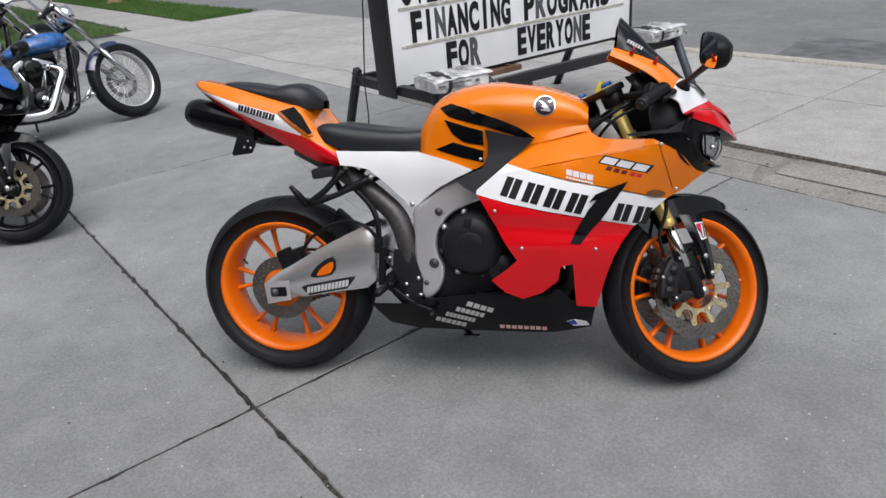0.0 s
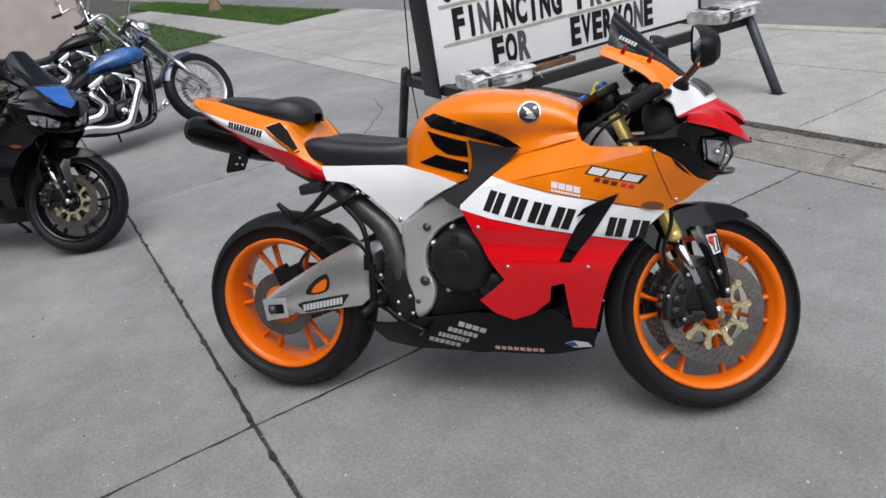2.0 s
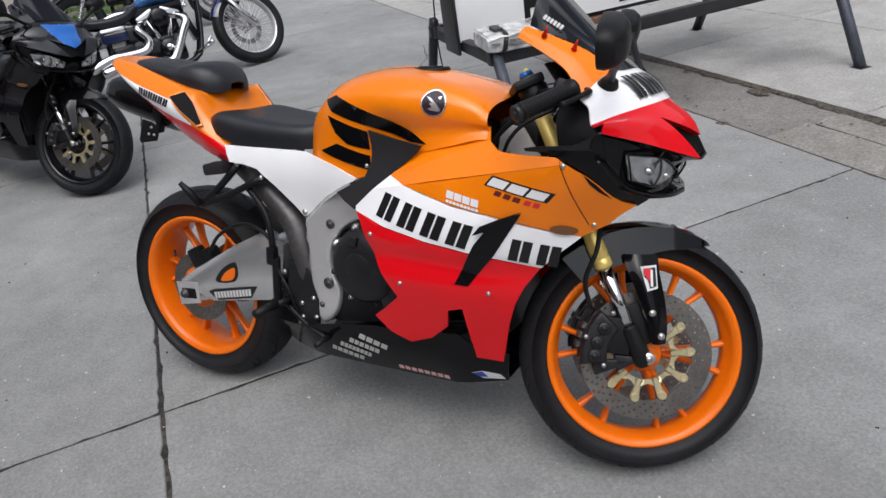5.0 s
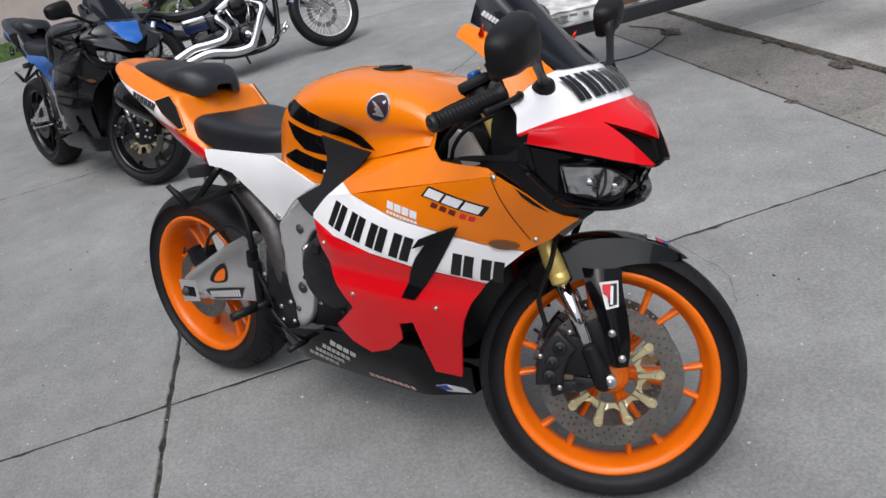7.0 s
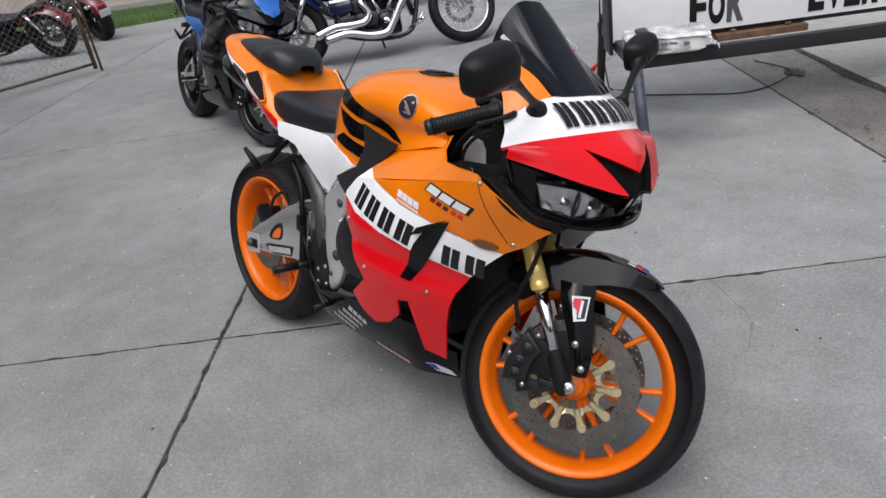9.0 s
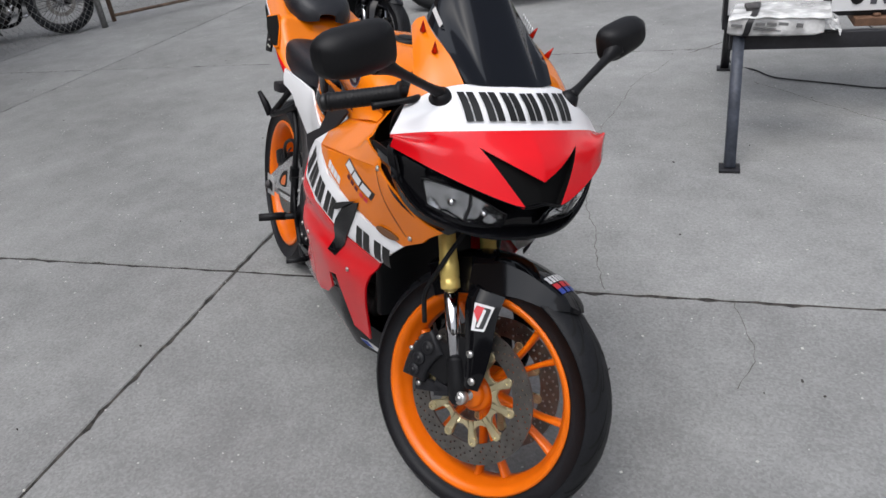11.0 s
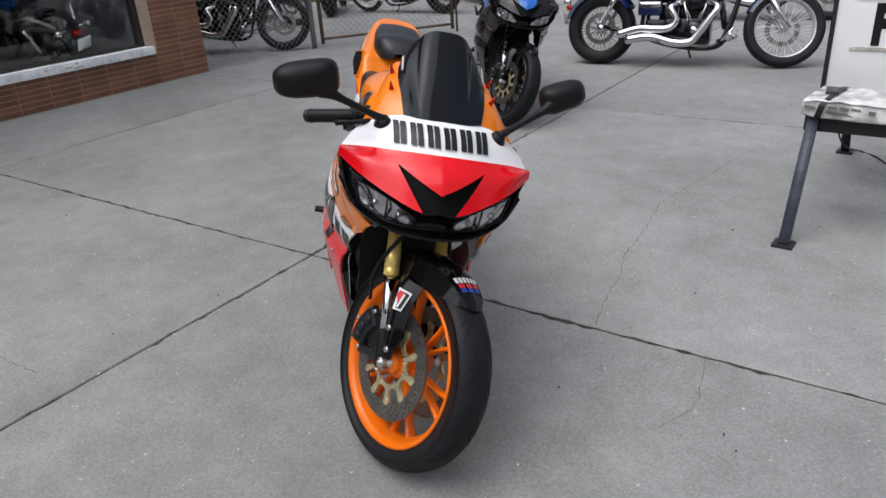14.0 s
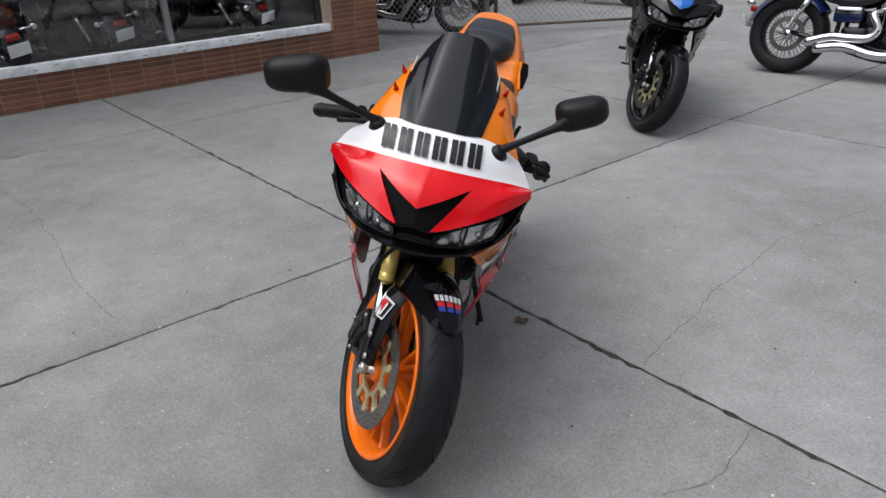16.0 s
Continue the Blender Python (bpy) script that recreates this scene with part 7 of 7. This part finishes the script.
for k in range(3600):
    q = site(rl.uniform(-4.0, 2.8), rl.uniform(-2.6, 7.5), 0.0002)
    size = 0.0018 + 0.0045 * rl.random() ** 2.5
    box(bm, q, (size * rl.uniform(0.9, 1.5), size, 0.002), (0, 0, rl.uniform(0, 180)))
tagged(part("stone_chips", bm, CHIP), "tiny pale stone chips scattered over the concrete", "grit", kind="stuff")
bm = bmesh.new()
for k in range(90):
    q = site(rl.uniform(-4.0, 2.8), rl.uniform(-2.6, 7.5), 0.001)
    box(bm, q, (rl.uniform(0.003, 0.010), rl.uniform(0.002, 0.006), 0.003), (0, 0, rl.uniform(0, 180)))
tagged(part("dark_crumbs", bm, TWIG), "small dark crumbs and twigs on the concrete", "grit", kind="stuff")

# ---- letter-board sign ----
SIGNBLACK = mat("painted_black_steel", (0.018, 0.018, 0.021), 0.45, grain=0.2, scale=60, bump=0.1, stain=0.25, stain_scale=9)
SLATE = mat("slate_grey_steel", (0.060, 0.068, 0.088), 0.5, grain=0.2, scale=60, bump=0.1, stain=0.3, stain_scale=9)
SIGNWHITE = mat("sign_face", (0.88, 0.885, 0.89), 0.35, stain=0.06, stain_scale=2.5)
TRACK = mat("letter_track", (0.45, 0.43, 0.38), 0.5, stain=0.35, stain_scale=25)
LETTER = mat("letter_black", (0.006, 0.006, 0.007), 0.35)
FADED = mat("letter_faded", (0.085, 0.085, 0.095), 0.45)
# the blotches put the shading of rumpled wrap into its colour
WRAP = mat("clear_wrap_over_paper", (0.56, 0.56, 0.55), 0.22, coat=0.6, grain=0.25, scale=22, bump=0.9, stain=0.45, stain_scale=9)
PRINTGREY = mat("bag_print_grey", (0.17, 0.17, 0.17), 0.4, stain=0.3, stain_scale=20)
CABLE = mat("black_cable", (0.02, 0.02, 0.02), 0.5)
WOOD = mat("weathered_board", (0.16, 0.085, 0.05), 0.7, grain=0.3, scale=30, bump=0.3, stain=0.3)

sign = thing("letter_board_sign", "white letter-board sign on a black steel trestle frame", "sign", at=SITE @ Matrix.Translation((1.93, 1.74, 0)) @ Matrix.Rotation(radians(-2.5), 4, "Z"))
# local: x along the board, y to its back, z up
L0, L1 = -0.10, 2.02
for x in (L0 + 0.035, L1 + 0.02):
    for s in (-1, 1):
        bm = bmesh.new()
        tube(bm, [(x, s * 0.735, 0.008), (x, s * 0.46, 0.545)], 0.031, 4, 0)
        leg = part("leg", bm, SLATE if s < 0 else SIGNBLACK, sign)
        bm = bmesh.new()
        box(bm, (x, s * 0.735, 0.006), (0.085, 0.085, 0.012), (0, 0, 0), 0.002)
        part("foot_plate", bm, SIGNBLACK, leg)
    bm = bmesh.new()
    box(bm, (x, 0, 0.475), (0.055, 0.97, 0.06), (0, 0, 0), 0.004)
    part("cross_bar", bm, SIGNBLACK, sign)
for y in (-0.46, 0.46):
    bm = bmesh.new()
    box(bm, ((L0 + L1) / 2, y, 0.475), (L1 - L0, 0.05, 0.065), (0, 0, 0), 0.004)
    part("long_rail", bm, SIGNBLACK, sign)
bm = bmesh.new()
box(bm, ((L0 + L1) / 2, 0.03, 1.05), (L1 - L0 + 0.006, 0.16, 1.16), (0, 0, 0), 0.004)
board = part("board_box", bm, SIGNBLACK, sign)
bm = bmesh.new()
box(bm, ((L0 + L1) / 2, -0.060, 1.055), (L1 - L0 + 0.004, 0.020, 1.12), (0, 0, 0), 0.001)
face = part("board_face", bm, SIGNWHITE, sign)
for x in (L0 - 0.012, L1 + 0.012):
    bm = bmesh.new()
    box(bm, (x, 0.020, 1.03), (0.020, 0.20, 1.20), (0, 0, 0), 0.004)
    part("post", bm, SIGNBLACK, sign)
for z in (0.725, 0.945, 1.165, 1.385):
    bm = bmesh.new()
    box(bm, ((L0 + L1) / 2, -0.072, z), (L1 - L0 - 0.14, 0.008, 0.016), (0, 0, 0), 0.002)
    part("letter_track", bm, TRACK, sign)


def lettering(text, x0, x1, z, tall, faded=()):
    """Slot-in letters from x0 to x1, each its own plate."""
    step = (x1 - x0) / len(text)
    for i, ch in enumerate(text):
        if ch == " ":
            continue
        cu = bpy.data.curves.new("letter", "FONT")
        cu.body, cu.size, cu.extrude, cu.resolution_u, cu.offset = ch, 1.0, 0.0, 4, 0.048
        tmp = new("letter_tmp", cu)
        me = bpy.data.meshes.new_from_object(tmp.evaluated_get(bpy.context.evaluated_depsgraph_get()))
        bpy.data.objects.remove(tmp)
        bpy.data.curves.remove(cu)
        co = np.empty(len(me.vertices) * 3)
        me.vertices.foreach_get("co", co)
        co = co.reshape(-1, 3)
        lo, hi = co.min(0), co.max(0)
        w = 0.30 * step / 1.0 if ch == "I" else 0.88 * step
        bm = bmesh.new()
        bm.from_mesh(me)
        bpy.data.meshes.remove(me)
        for v in bm.verts:
            fx, fy = (v.co.x - lo[0]) / (hi[0] - lo[0]), (v.co.y - lo[1]) / (hi[1] - lo[1])
            v.co = (x0 + step * (i + 0.5) + (fx - 0.5) * w, -0.0705, z + fy * tall)
        ext = bmesh.ops.extrude_face_region(bm, geom=bm.faces[:])
        for v in ext["geom"]:
            if isinstance(v, bmesh.types.BMVert):
                v.co.y -= 0.0035
        bmesh.ops.recalc_face_normals(bm, faces=bm.faces[:])
        part("letter", bm, FADED if i in faded else LETTER, sign)


lettering("FINANCING", 0.045, 0.845, 0.740, 0.182, (2,))
lettering("PROGRAMS", 0.955, 1.80, 0.740, 0.182, (1,))
lettering("FOR", 0.29, 0.575, 0.522, 0.182, (2,))
lettering("EVERYONE", 0.89, 1.60, 0.522, 0.182, (6,))
lettering("OVER", -0.01, 0.36, 0.960, 0.182)


def cement_bag(at, label):
    """A paper bag in clear wrap, strapped down, with a crumpled end."""
    bag = thing("cement_bag", label, "bag", "bags on the sign frame", at=at)
    bm = bmesh.new()
    rows = []
    for i, x in enumerate(np.linspace(-0.18, 0.18, 15)):
        e = max(0.0, abs(x) - 0.145) / 0.035
        ring = []
        for j in range(20):
            a = 2 * math.pi * j / 20
            ca, sa = math.cos(a), math.sin(a)
            y = 0.145 * math.copysign(abs(ca) ** 0.28, ca) * (1 - 0.10 * e)
            z = 0.040 * math.copysign(abs(sa) ** 0.34, sa) * (1 - 0.14 * e) * (1.0 + 0.10 * math.cos(x * 9))
            k = 0.010 * noise.noise((x * 14, y * 16, z * 20))
            ring.append((x + k * 0.5, y + k, z + 0.041 + (k if z > 0 else 0)))
        rows.append(ring)
    vs = grid(bm, rows, True)
    bm.faces.new(vs[0])
    bm.faces.new(vs[-1])
    bmesh.ops.recalc_face_normals(bm, faces=bm.faces[:])
    body = part("bag_body", bm, WRAP, bag)
    for x0, x1, z0, z1, n in ((-0.165, -0.12, 0.044, 0.054, 1), (-0.075, 0.055, 0.049, 0.060, 3), (-0.075, 0.01, 0.037, 0.040, 1), (-0.075, 0.03, 0.029, 0.032, 1), (0.08, 0.105, 0.040, 0.056, 1)):
        bm = bmesh.new()
        for i in range(n):
            a = x0 + (x1 - x0) * i / n
            box(bm, (a + 0.45 * (x1 - x0) / n, -0.1475, (z0 + z1) / 2), ((x1 - x0) / n * (0.84 if n > 1 else 1), 0.004, z1 - z0), (0, 4, 0), 0)
        part("bag_print", bm, PRINTGREY, body)
    bm = bmesh.new()
    rows = [[(x, y, 0.083 + 0.010 * noise.noise((x * 16, y * 16, 8)) - 0.25 * max(0.0, abs(y) - 0.135)) for y in np.linspace(-0.15, 0.15, 22)] for x in np.linspace(-0.17, 0.20, 26)]
    grid(bm, rows)
    thicken(bm, 0.0015)
    part("top_wrap", bm, WRAP, body, "rumpled clear plastic over the bag")
    bm = bmesh.new()
    pts = [(-0.10 + 0.02 * math.sin(a), 0.162 * math.copysign(abs(math.cos(a)) ** 0.5, math.cos(a)), 0.042 + 0.050 * math.copysign(abs(math.sin(a)) ** 0.6, math.sin(a))) for a in np.linspace(0, 2 * math.pi, 33)]
    rows = [[Vector(p) + Vector((-0.013, 0, 0)), Vector(p) + Vector((0.013, 0, 0))] for p in pts]
    grid(bm, rows)
    part("strap", bm, GREY, bag)
    bm = bmesh.new()
    box(bm, (-0.10, -0.02, 0.096), (0.05, 0.06, 0.018), (10, 0, 15), 0.006)
    part("strap_buckle", bm, PIPE, bag)
    bm = bmesh.new()
    rows = [[(0.170 + 0.012 * i + 0.012 * noise.noise((i, j * 0.7, 2)), -0.13 + 0.26 * j / 12, 0.062 - 0.008 * i + 0.020 * noise.noise((i * 0.9, j * 0.8, 5))) for j in range(13)] for i in range(7)]
    grid(bm, rows)
    thicken(bm, 0.002)
    part("loose_wrap", bm, WRAP, bag, "crumpled clear plastic wrap")
    return bag


SIGNM = sign.matrix_world.copy()
cement_bag(SIGNM @ pose(0.08, -0.40, 0.508, 0, 0, -6), "plastic-wrapped white cement bag strapped on the sign frame")
cement_bag(SIGNM @ pose(1.86, -0.42, 0.508, 0, 0, 3), "plastic-wrapped white cement bag strapped on the sign frame")
bm = bmesh.new()
box(bm, (0.66, 0.02, 0.452), (0.46, 0.26, 0.034), (0, 0, 0), 0.003)
mount = part("mount_plate", bm, WOOD, sign, "rusty brown plate under the board")
for x in (0.52, 0.80):
    bm = bmesh.new()
    cyl(bm, (x, -0.07, 0.468), (x, -0.07, 0.482), 0.016, n=6)
    part("nut", bm, WOOD, mount)

bm = bmesh.new()
hang = [SIGNM @ Vector(p) for p in ((-0.10, 0.16, 1.6), (-0.11, 0.20, 1.0), (-0.11, 0.30, 0.5), (-0.06, 0.42, 0.16))]
tube(bm, hang + [site(u, v, 0.008) for u, v in ((1.98, 2.50), (2.06, 2.42), (2.13, 2.29), (2.21, 2.23), (2.41, 2.14), (2.65, 2.04), (2.87, 2.11), (3.09, 2.36), (3.0, 2.7))], 0.0045, 8, 8)
tagged(part("power_cable", bm, CABLE), "black power cable hanging from the sign onto the concrete", "cable")

# ---- shop building ----
BRICK = mat("brown_glazed_brick", (0.215, 0.094, 0.054), 0.42, grain=0.18, scale=40, bump=0.15, stain=0.15, stain_scale=6, var=0.22)
MORTAR = mat("mortar", (0.46, 0.34, 0.27), 0.9, grain=0.2, scale=80, bump=0.3)
SILL = mat("chipped_white_sill", (0.86, 0.88, 0.89), 0.6, grain=0.12, scale=25, bump=0.3, stain=0.2, stain_scale=7)
FRAME = mat("bronze_window_frame", (0.045, 0.04, 0.038), 0.4, metal=0.4)
MULLION = mat("aluminium_mullion", (0.30, 0.30, 0.30), 0.45, metal=0.5)
GLASS = mat("shop_glass", (0.97, 0.98, 0.98), 0.02, trans=1.0, ior=1.6)
ROOMWALL = mat("dim_showroom_wall", (0.42, 0.42, 0.44), 0.8, stain=0.3)
ROOMFLOOR = mat("showroom_floor", (0.13, 0.125, 0.12), 0.35, stain=0.3)
WU, WV = -4.50, 3.12
building = thing("shop_building", "brown brick shop with a large display window", "building", kind="structure", at=SITE)


def block(name, u0, u1, v0, v1, z0, z1, m, parent, bevel=0.0, label=""):
    bm = bmesh.new()
    box(bm, ((u0 + u1) / 2, (v0 + v1) / 2, (z0 + z1) / 2), (u1 - u0, v1 - v0, z1 - z0), (0, 0, 0), bevel)
    return part(name, bm, m, parent, label)


block("wall_core", WU - 0.20, WU - 0.004, -14, WV - 0.005, -0.05, 0.30, MORTAR, building)
block("wall_core", WU - 0.20, WU - 0.004, 2.42, WV - 0.005, 0.30, 3.3, MORTAR, building)
block("wall_core", WU - 0.20, WU - 0.004, -14, 2.42, 2.6, 3.3, MORTAR, building)
# unseen upper storey, added to block sky and darken the lot beside it
block("upper_wall", WU - 9.0, WU - 0.002, -14.2, WV, 3.3, 6.2, MORTAR, building)
block("side_wall", WU - 9, WU - 0.20, WV - 0.20, WV - 0.005, -0.05, 3.3, MORTAR, building)
sill = block("window_sill", WU - 0.16, WU + 0.055, -14, 2.46, 0.305, 0.385, SILL, building, 0.006, "chipped white painted stone sill")
bm = bmesh.new()
for i in range(16):
    v = 2.4 - 3.4 * random.Random(i).random()
    box(bm, (WU + 0.052, v, 0.318 + 0.05 * random.Random(i + 99).random()), (0.012, 0.02 + 0.05 * random.Random(i + 7).random(), 0.010), (0, 0, 0), 0)
part("paint_chip", bm, TRACK, sill)
for v0, v1, m in ((2.36, 2.42, FRAME), (0.735, 0.785, MULLION), (-2.48, -2.43, MULLION), (-5.7, -5.65, MULLION)):
    block("window_frame", WU - 0.12, WU - 0.045, v0, v1, 0.385, 2.6, m, building, 0.003)
block("window_frame", WU - 0.12, WU - 0.045, -14, 2.36, 0.385, 0.415, FRAME, building)
block("window_frame", WU - 0.12, WU - 0.045, -14, 2.36, 2.55, 2.6, FRAME, building)
for v0, v1 in ((0.785, 2.36), (-2.43, 0.735), (-5.65, -2.48), (-14, -5.7)):
    g = block("window_pane", WU - 0.088, WU - 0.080, v0 - 0.004, v1 + 0.004, 0.41, 2.56, GLASS, building)
    g.visible_shadow = False
block("showroom_floor", WU - 8.8, WU - 0.20, -14, WV - 0.20, 0.06, 0.10, ROOMFLOOR, building)
block("showroom_wall", WU - 9.0, WU - 8.8, -14, WV - 0.20, -0.05, 3.3, ROOMWALL, building)
block("showroom_wall", WU - 9.0, WU, -14.2, -14, -0.05, 3.3, ROOMWALL, building)
block("showroom_wall", WU - 8.8, WU - 0.20, WV - 0.23, WV - 0.20, 0.10, 3.2, ROOMWALL, building)
block("showroom_ceiling", WU - 8.8, WU - 0.20, -14, WV - 0.23, 3.2, 3.296, ROOMWALL, building)
# roof, out of view, lifted onto the added storey
block("roof", WU - 9.1, WU + 0.05, -14.3, WV + 0.05, 6.2, 6.4, ROOMWALL, building)
for u, v, h in ((-6.3, 1.75, 197), (-6.35, 0.35, 192), (-6.2, -0.55, 190), (-6.3, -1.6, 192), (-7.6, 2.0, 150), (-6.4, -3.0, 190)):
    m = parked(u + 1.35, v, h, 8)
    m.translation.z = 0.10
    tagged(copy_thing(tour, m), "black cruiser with chrome parts on the showroom floor", group="cruisers in the showroom")

# bricks: thin stacked courses on the street face and the corner pier
BH, BL, BJ = 0.0505, 0.300, 0.007
bm = bmesh.new()
box(bm, (0, 0, 0), (0.030, BL - BJ, BH - BJ), (0, 0, 0), 0.003)
for f in bm.faces:
    f.smooth = False
brick_me = bpy.data.meshes.new("brick")
bm.to_mesh(brick_me)
bm.free()
brick_me.materials.append(BRICK)
cells = []
for row in range(64):
    z = 0.004 + BH * (row + 0.5)
    for k in range(60):
        v = WV - BL * (k + 0.5) + 0.0
        if z > 0.30 and (v < 2.42 + BL / 2 and z < 2.6):
            continue
        if z < 3.25:
            cells.append((v, z))
near = [c for c in cells if c[0] > -2.2 and c[1] < 1.6]
rest = [c for c in cells if not (c[0] > -2.2 and c[1] < 1.6)]
for v, z in near[:300]:
    o = new("brick", brick_me)
    o.parent = building
    o.matrix_local = Matrix.Translation((WU - 0.015, v, z))
bm = bmesh.new()
for v, z in near[300:] + rest:
    box(bm, (WU - 0.015, v, z), (0.030, BL - BJ, BH - BJ))
tagged(part("brickwork", bm, BRICK, building), kind="stuff")
bm = bmesh.new()
for row in range(64):
    for k in range(28):
        box(bm, (WU - 0.03 - BL * (k + 0.5), WV - 0.012, 0.004 + BH * (row + 0.5)), (BL - BJ, 0.022, BH - BJ))
tagged(part("side_brickwork", bm, BRICK, building), kind="stuff")

# ---- chain-link fence and gate ----
GALV = mat("galvanised_steel", (0.33, 0.33, 0.32), 0.5, metal=0.7, grain=0.15, scale=50, stain=0.3)
RUST = mat("rusty_pipe", (0.13, 0.085, 0.06), 0.75, grain=0.3, scale=50, bump=0.2, stain=0.4, stain_scale=10)


def chain_link(name, label, a, b, z0, z1, post, gate):
    """A frame of pipe with woven wire between two (u, v) points."""
    fence = thing(name, label, "fence")
    pa, pb = site(*a), site(*b)
    d = (pb - pa).normalized()
    length = (pb - pa).length
    for p in ((pa, pb) if gate else (pb,)):
        bm = bmesh.new()
        cyl(bm, p + Vector((0, 0, z0 - 0.06 if gate else -0.02)), p + Vector((0, 0, z1 + 0.03)), 0.024 if gate else 0.034, n=14)
        part("post", bm, post, fence)
    for z in (z0, z1) if gate else (z1,):
        bm = bmesh.new()
        cyl(bm, pa + Vector((0, 0, z)), pb + Vector((0, 0, z)), 0.017, n=10)
        part("rail", bm, post, fence)
    vs, fs = [], []

    def wire(p, q):
        up = Vector((0, 0, 1))
        side = d.cross(up) * 0.0018
        i = len(vs)
        k = (q - p).normalized().cross(d.cross(up)) * 0.0018
        vs.extend([p + k, p - k, q - k, q + k, p + side, p - side, q - side, q + side])
        fs.extend([(i, i + 1, i + 2, i + 3), (i + 4, i + 5, i + 6, i + 7)])
    h = z1 - z0
    n = int((length + h) / 0.078)
    for k in range(n):
        s = -h + 0.078 * k
        for sgn in (1, -1):
            s0, s1 = max(s, 0.0), min(s + h, length)
            if s1 <= s0:
                continue
            za, zb = z0 + (s0 - s), z0 + (s1 - s)
            if sgn < 0:
                za, zb = z1 - (s0 - s), z1 - (s1 - s)
            wire(pa + d * s0 + Vector((0, 0, za)), pa + d * s1 + Vector((0, 0, zb)))
    me = bpy.data.meshes.new("woven_wire")
    me.from_pydata(vs, [], fs)
    me.materials.append(GALV)
    w = new("woven_wire", me)
    w.parent = fence
    tagged(w, kind="stuff")
    return fence


chain_link("chain_link_fence", "galvanised chain-link fence beside the shop", (WU + 0.02, WV + 0.02), (-4.33, 4.66), 0.04, 1.75, GALV, False)
chain_link("chain_link_gate", "rusty chain-link gate standing open", (-4.27, 4.76), (-3.25, 6.22), 0.10, 1.75, RUST, True)
bm = bmesh.new()
cyl(bm, site(-3.21, 6.27, 0.0), site(-3.21, 6.27, 1.8), 0.014, n=10)
tagged(part("gate_rod", bm, RUST), "thin rusty drop rod at the gate end", "rod")

# ---- house across the lawn, tree ----
SIDING = mat("pale_siding", (0.50, 0.42, 0.40), 0.8, stain=0.1, stain_scale=3)
BARK = mat("pale_bark", (0.22, 0.15, 0.09), 0.9, grain=0.3, scale=40, bump=0.5, stain=0.3)
house = thing("house", "pale pink house beyond the lawn", "house", at=SITE)
block("house_wall", -13, 1.0, 13.4, 20, -0.05, 3.4, SIDING, house)
block("house_footing", -13.05, 1.05, 13.35, 20, -0.05, 0.12, WALKCONC, house)
bm = bmesh.new()
rows = [[(-13.3, 13.0, 3.4), (1.3, 13.0, 3.4)], [(-13.3, 16.7, 5.4), (1.3, 16.7, 5.4)], [(-13.3, 20.4, 3.4), (1.3, 20.4, 3.4)]]
grid(bm, rows)
part("house_roof", bm, GREY, house)
bm = bmesh.new()
pts = [site(4.95, 19.5, -0.02), site(4.95, 19.5, 0.12), site(4.96, 19.52, 0.5), site(5.0, 19.6, 1.6), site(4.95, 19.7, 2.8), site(5.0, 19.8, 4.2)]
tree = thing("street_tree", "street tree with a pale slim trunk on the verge", "tree")
tube(bm, pts, [0.24, 0.17, 0.13, 0.12, 0.10, 0.06], 12, 4)
part("trunk", bm, BARK, tree)
rnd = random.Random(11)
vs, fs = [], []
tips = []
bm = bmesh.new()
for k in range(9):
    a = 6.283 * k / 9 + rnd.uniform(-0.3, 0.3)
    b0 = pts[4].lerp(pts[5], rnd.random())
    tip = b0 + Vector((math.cos(a) * rnd.uniform(0.9, 1.7), math.sin(a) * rnd.uniform(0.9, 1.7), rnd.uniform(0.5, 1.8)))
    tube(bm, [b0, b0.lerp(tip, 0.5) + Vector((0, 0, 0.15)), tip], [0.05, 0.03, 0.012], 7, 3)
    tips += [b0.lerp(tip, 0.6), tip]
part("limbs", bm, BARK, tree)
for c in tips:
    for _ in range(170):
        p = c + Vector((rnd.gauss(0, 0.38), rnd.gauss(0, 0.38), rnd.gauss(0, 0.3)))
        d1, d2 = Vector((rnd.gauss(0, 1), rnd.gauss(0, 1), rnd.gauss(0, 1))).normalized() * 0.05, Vector((rnd.gauss(0, 1), rnd.gauss(0, 1), rnd.gauss(0, 1))).normalized() * 0.035
        i = len(vs)
        vs += [p - d1, p + d2, p + d1, p - d2]
        fs.append((i, i + 1, i + 2, i + 3))
me = bpy.data.meshes.new("crown")
me.from_pydata(vs, [], fs)
me.materials.append(BLADE)
o = new("crown", me)
o.parent = tree
tagged(o, kind="stuff")

# ---- unseen plain blocks added around the street to darken reflections in gloss ----
BLOCKBROWN = mat("reflection_block_brown", (0.17, 0.155, 0.14), 0.85, grain=0.1, scale=20, stain=0.25, stain_scale=0.6)
for u0, u1, v0, v1, h in ((24, 34, -30, -12, 5.0), (24, 33, -9, 4, 6.0), (25, 34, 7, 20, 5.0), (-4, 10, -34, -24, 6.0)):
    far = thing("far_building", "unseen plain brown block added to darken glossy reflections", "building", "buildings across the street", at=SITE)
    block("far_wall", u0, u1, v0, v1, -0.05, h, BLOCKBROWN, far, 0.02)
    block("far_roof", u0 - 0.3, u1 + 0.3, v0 - 0.3, v1 + 0.3, h, h + 0.25, ROOMWALL, far, 0.02)
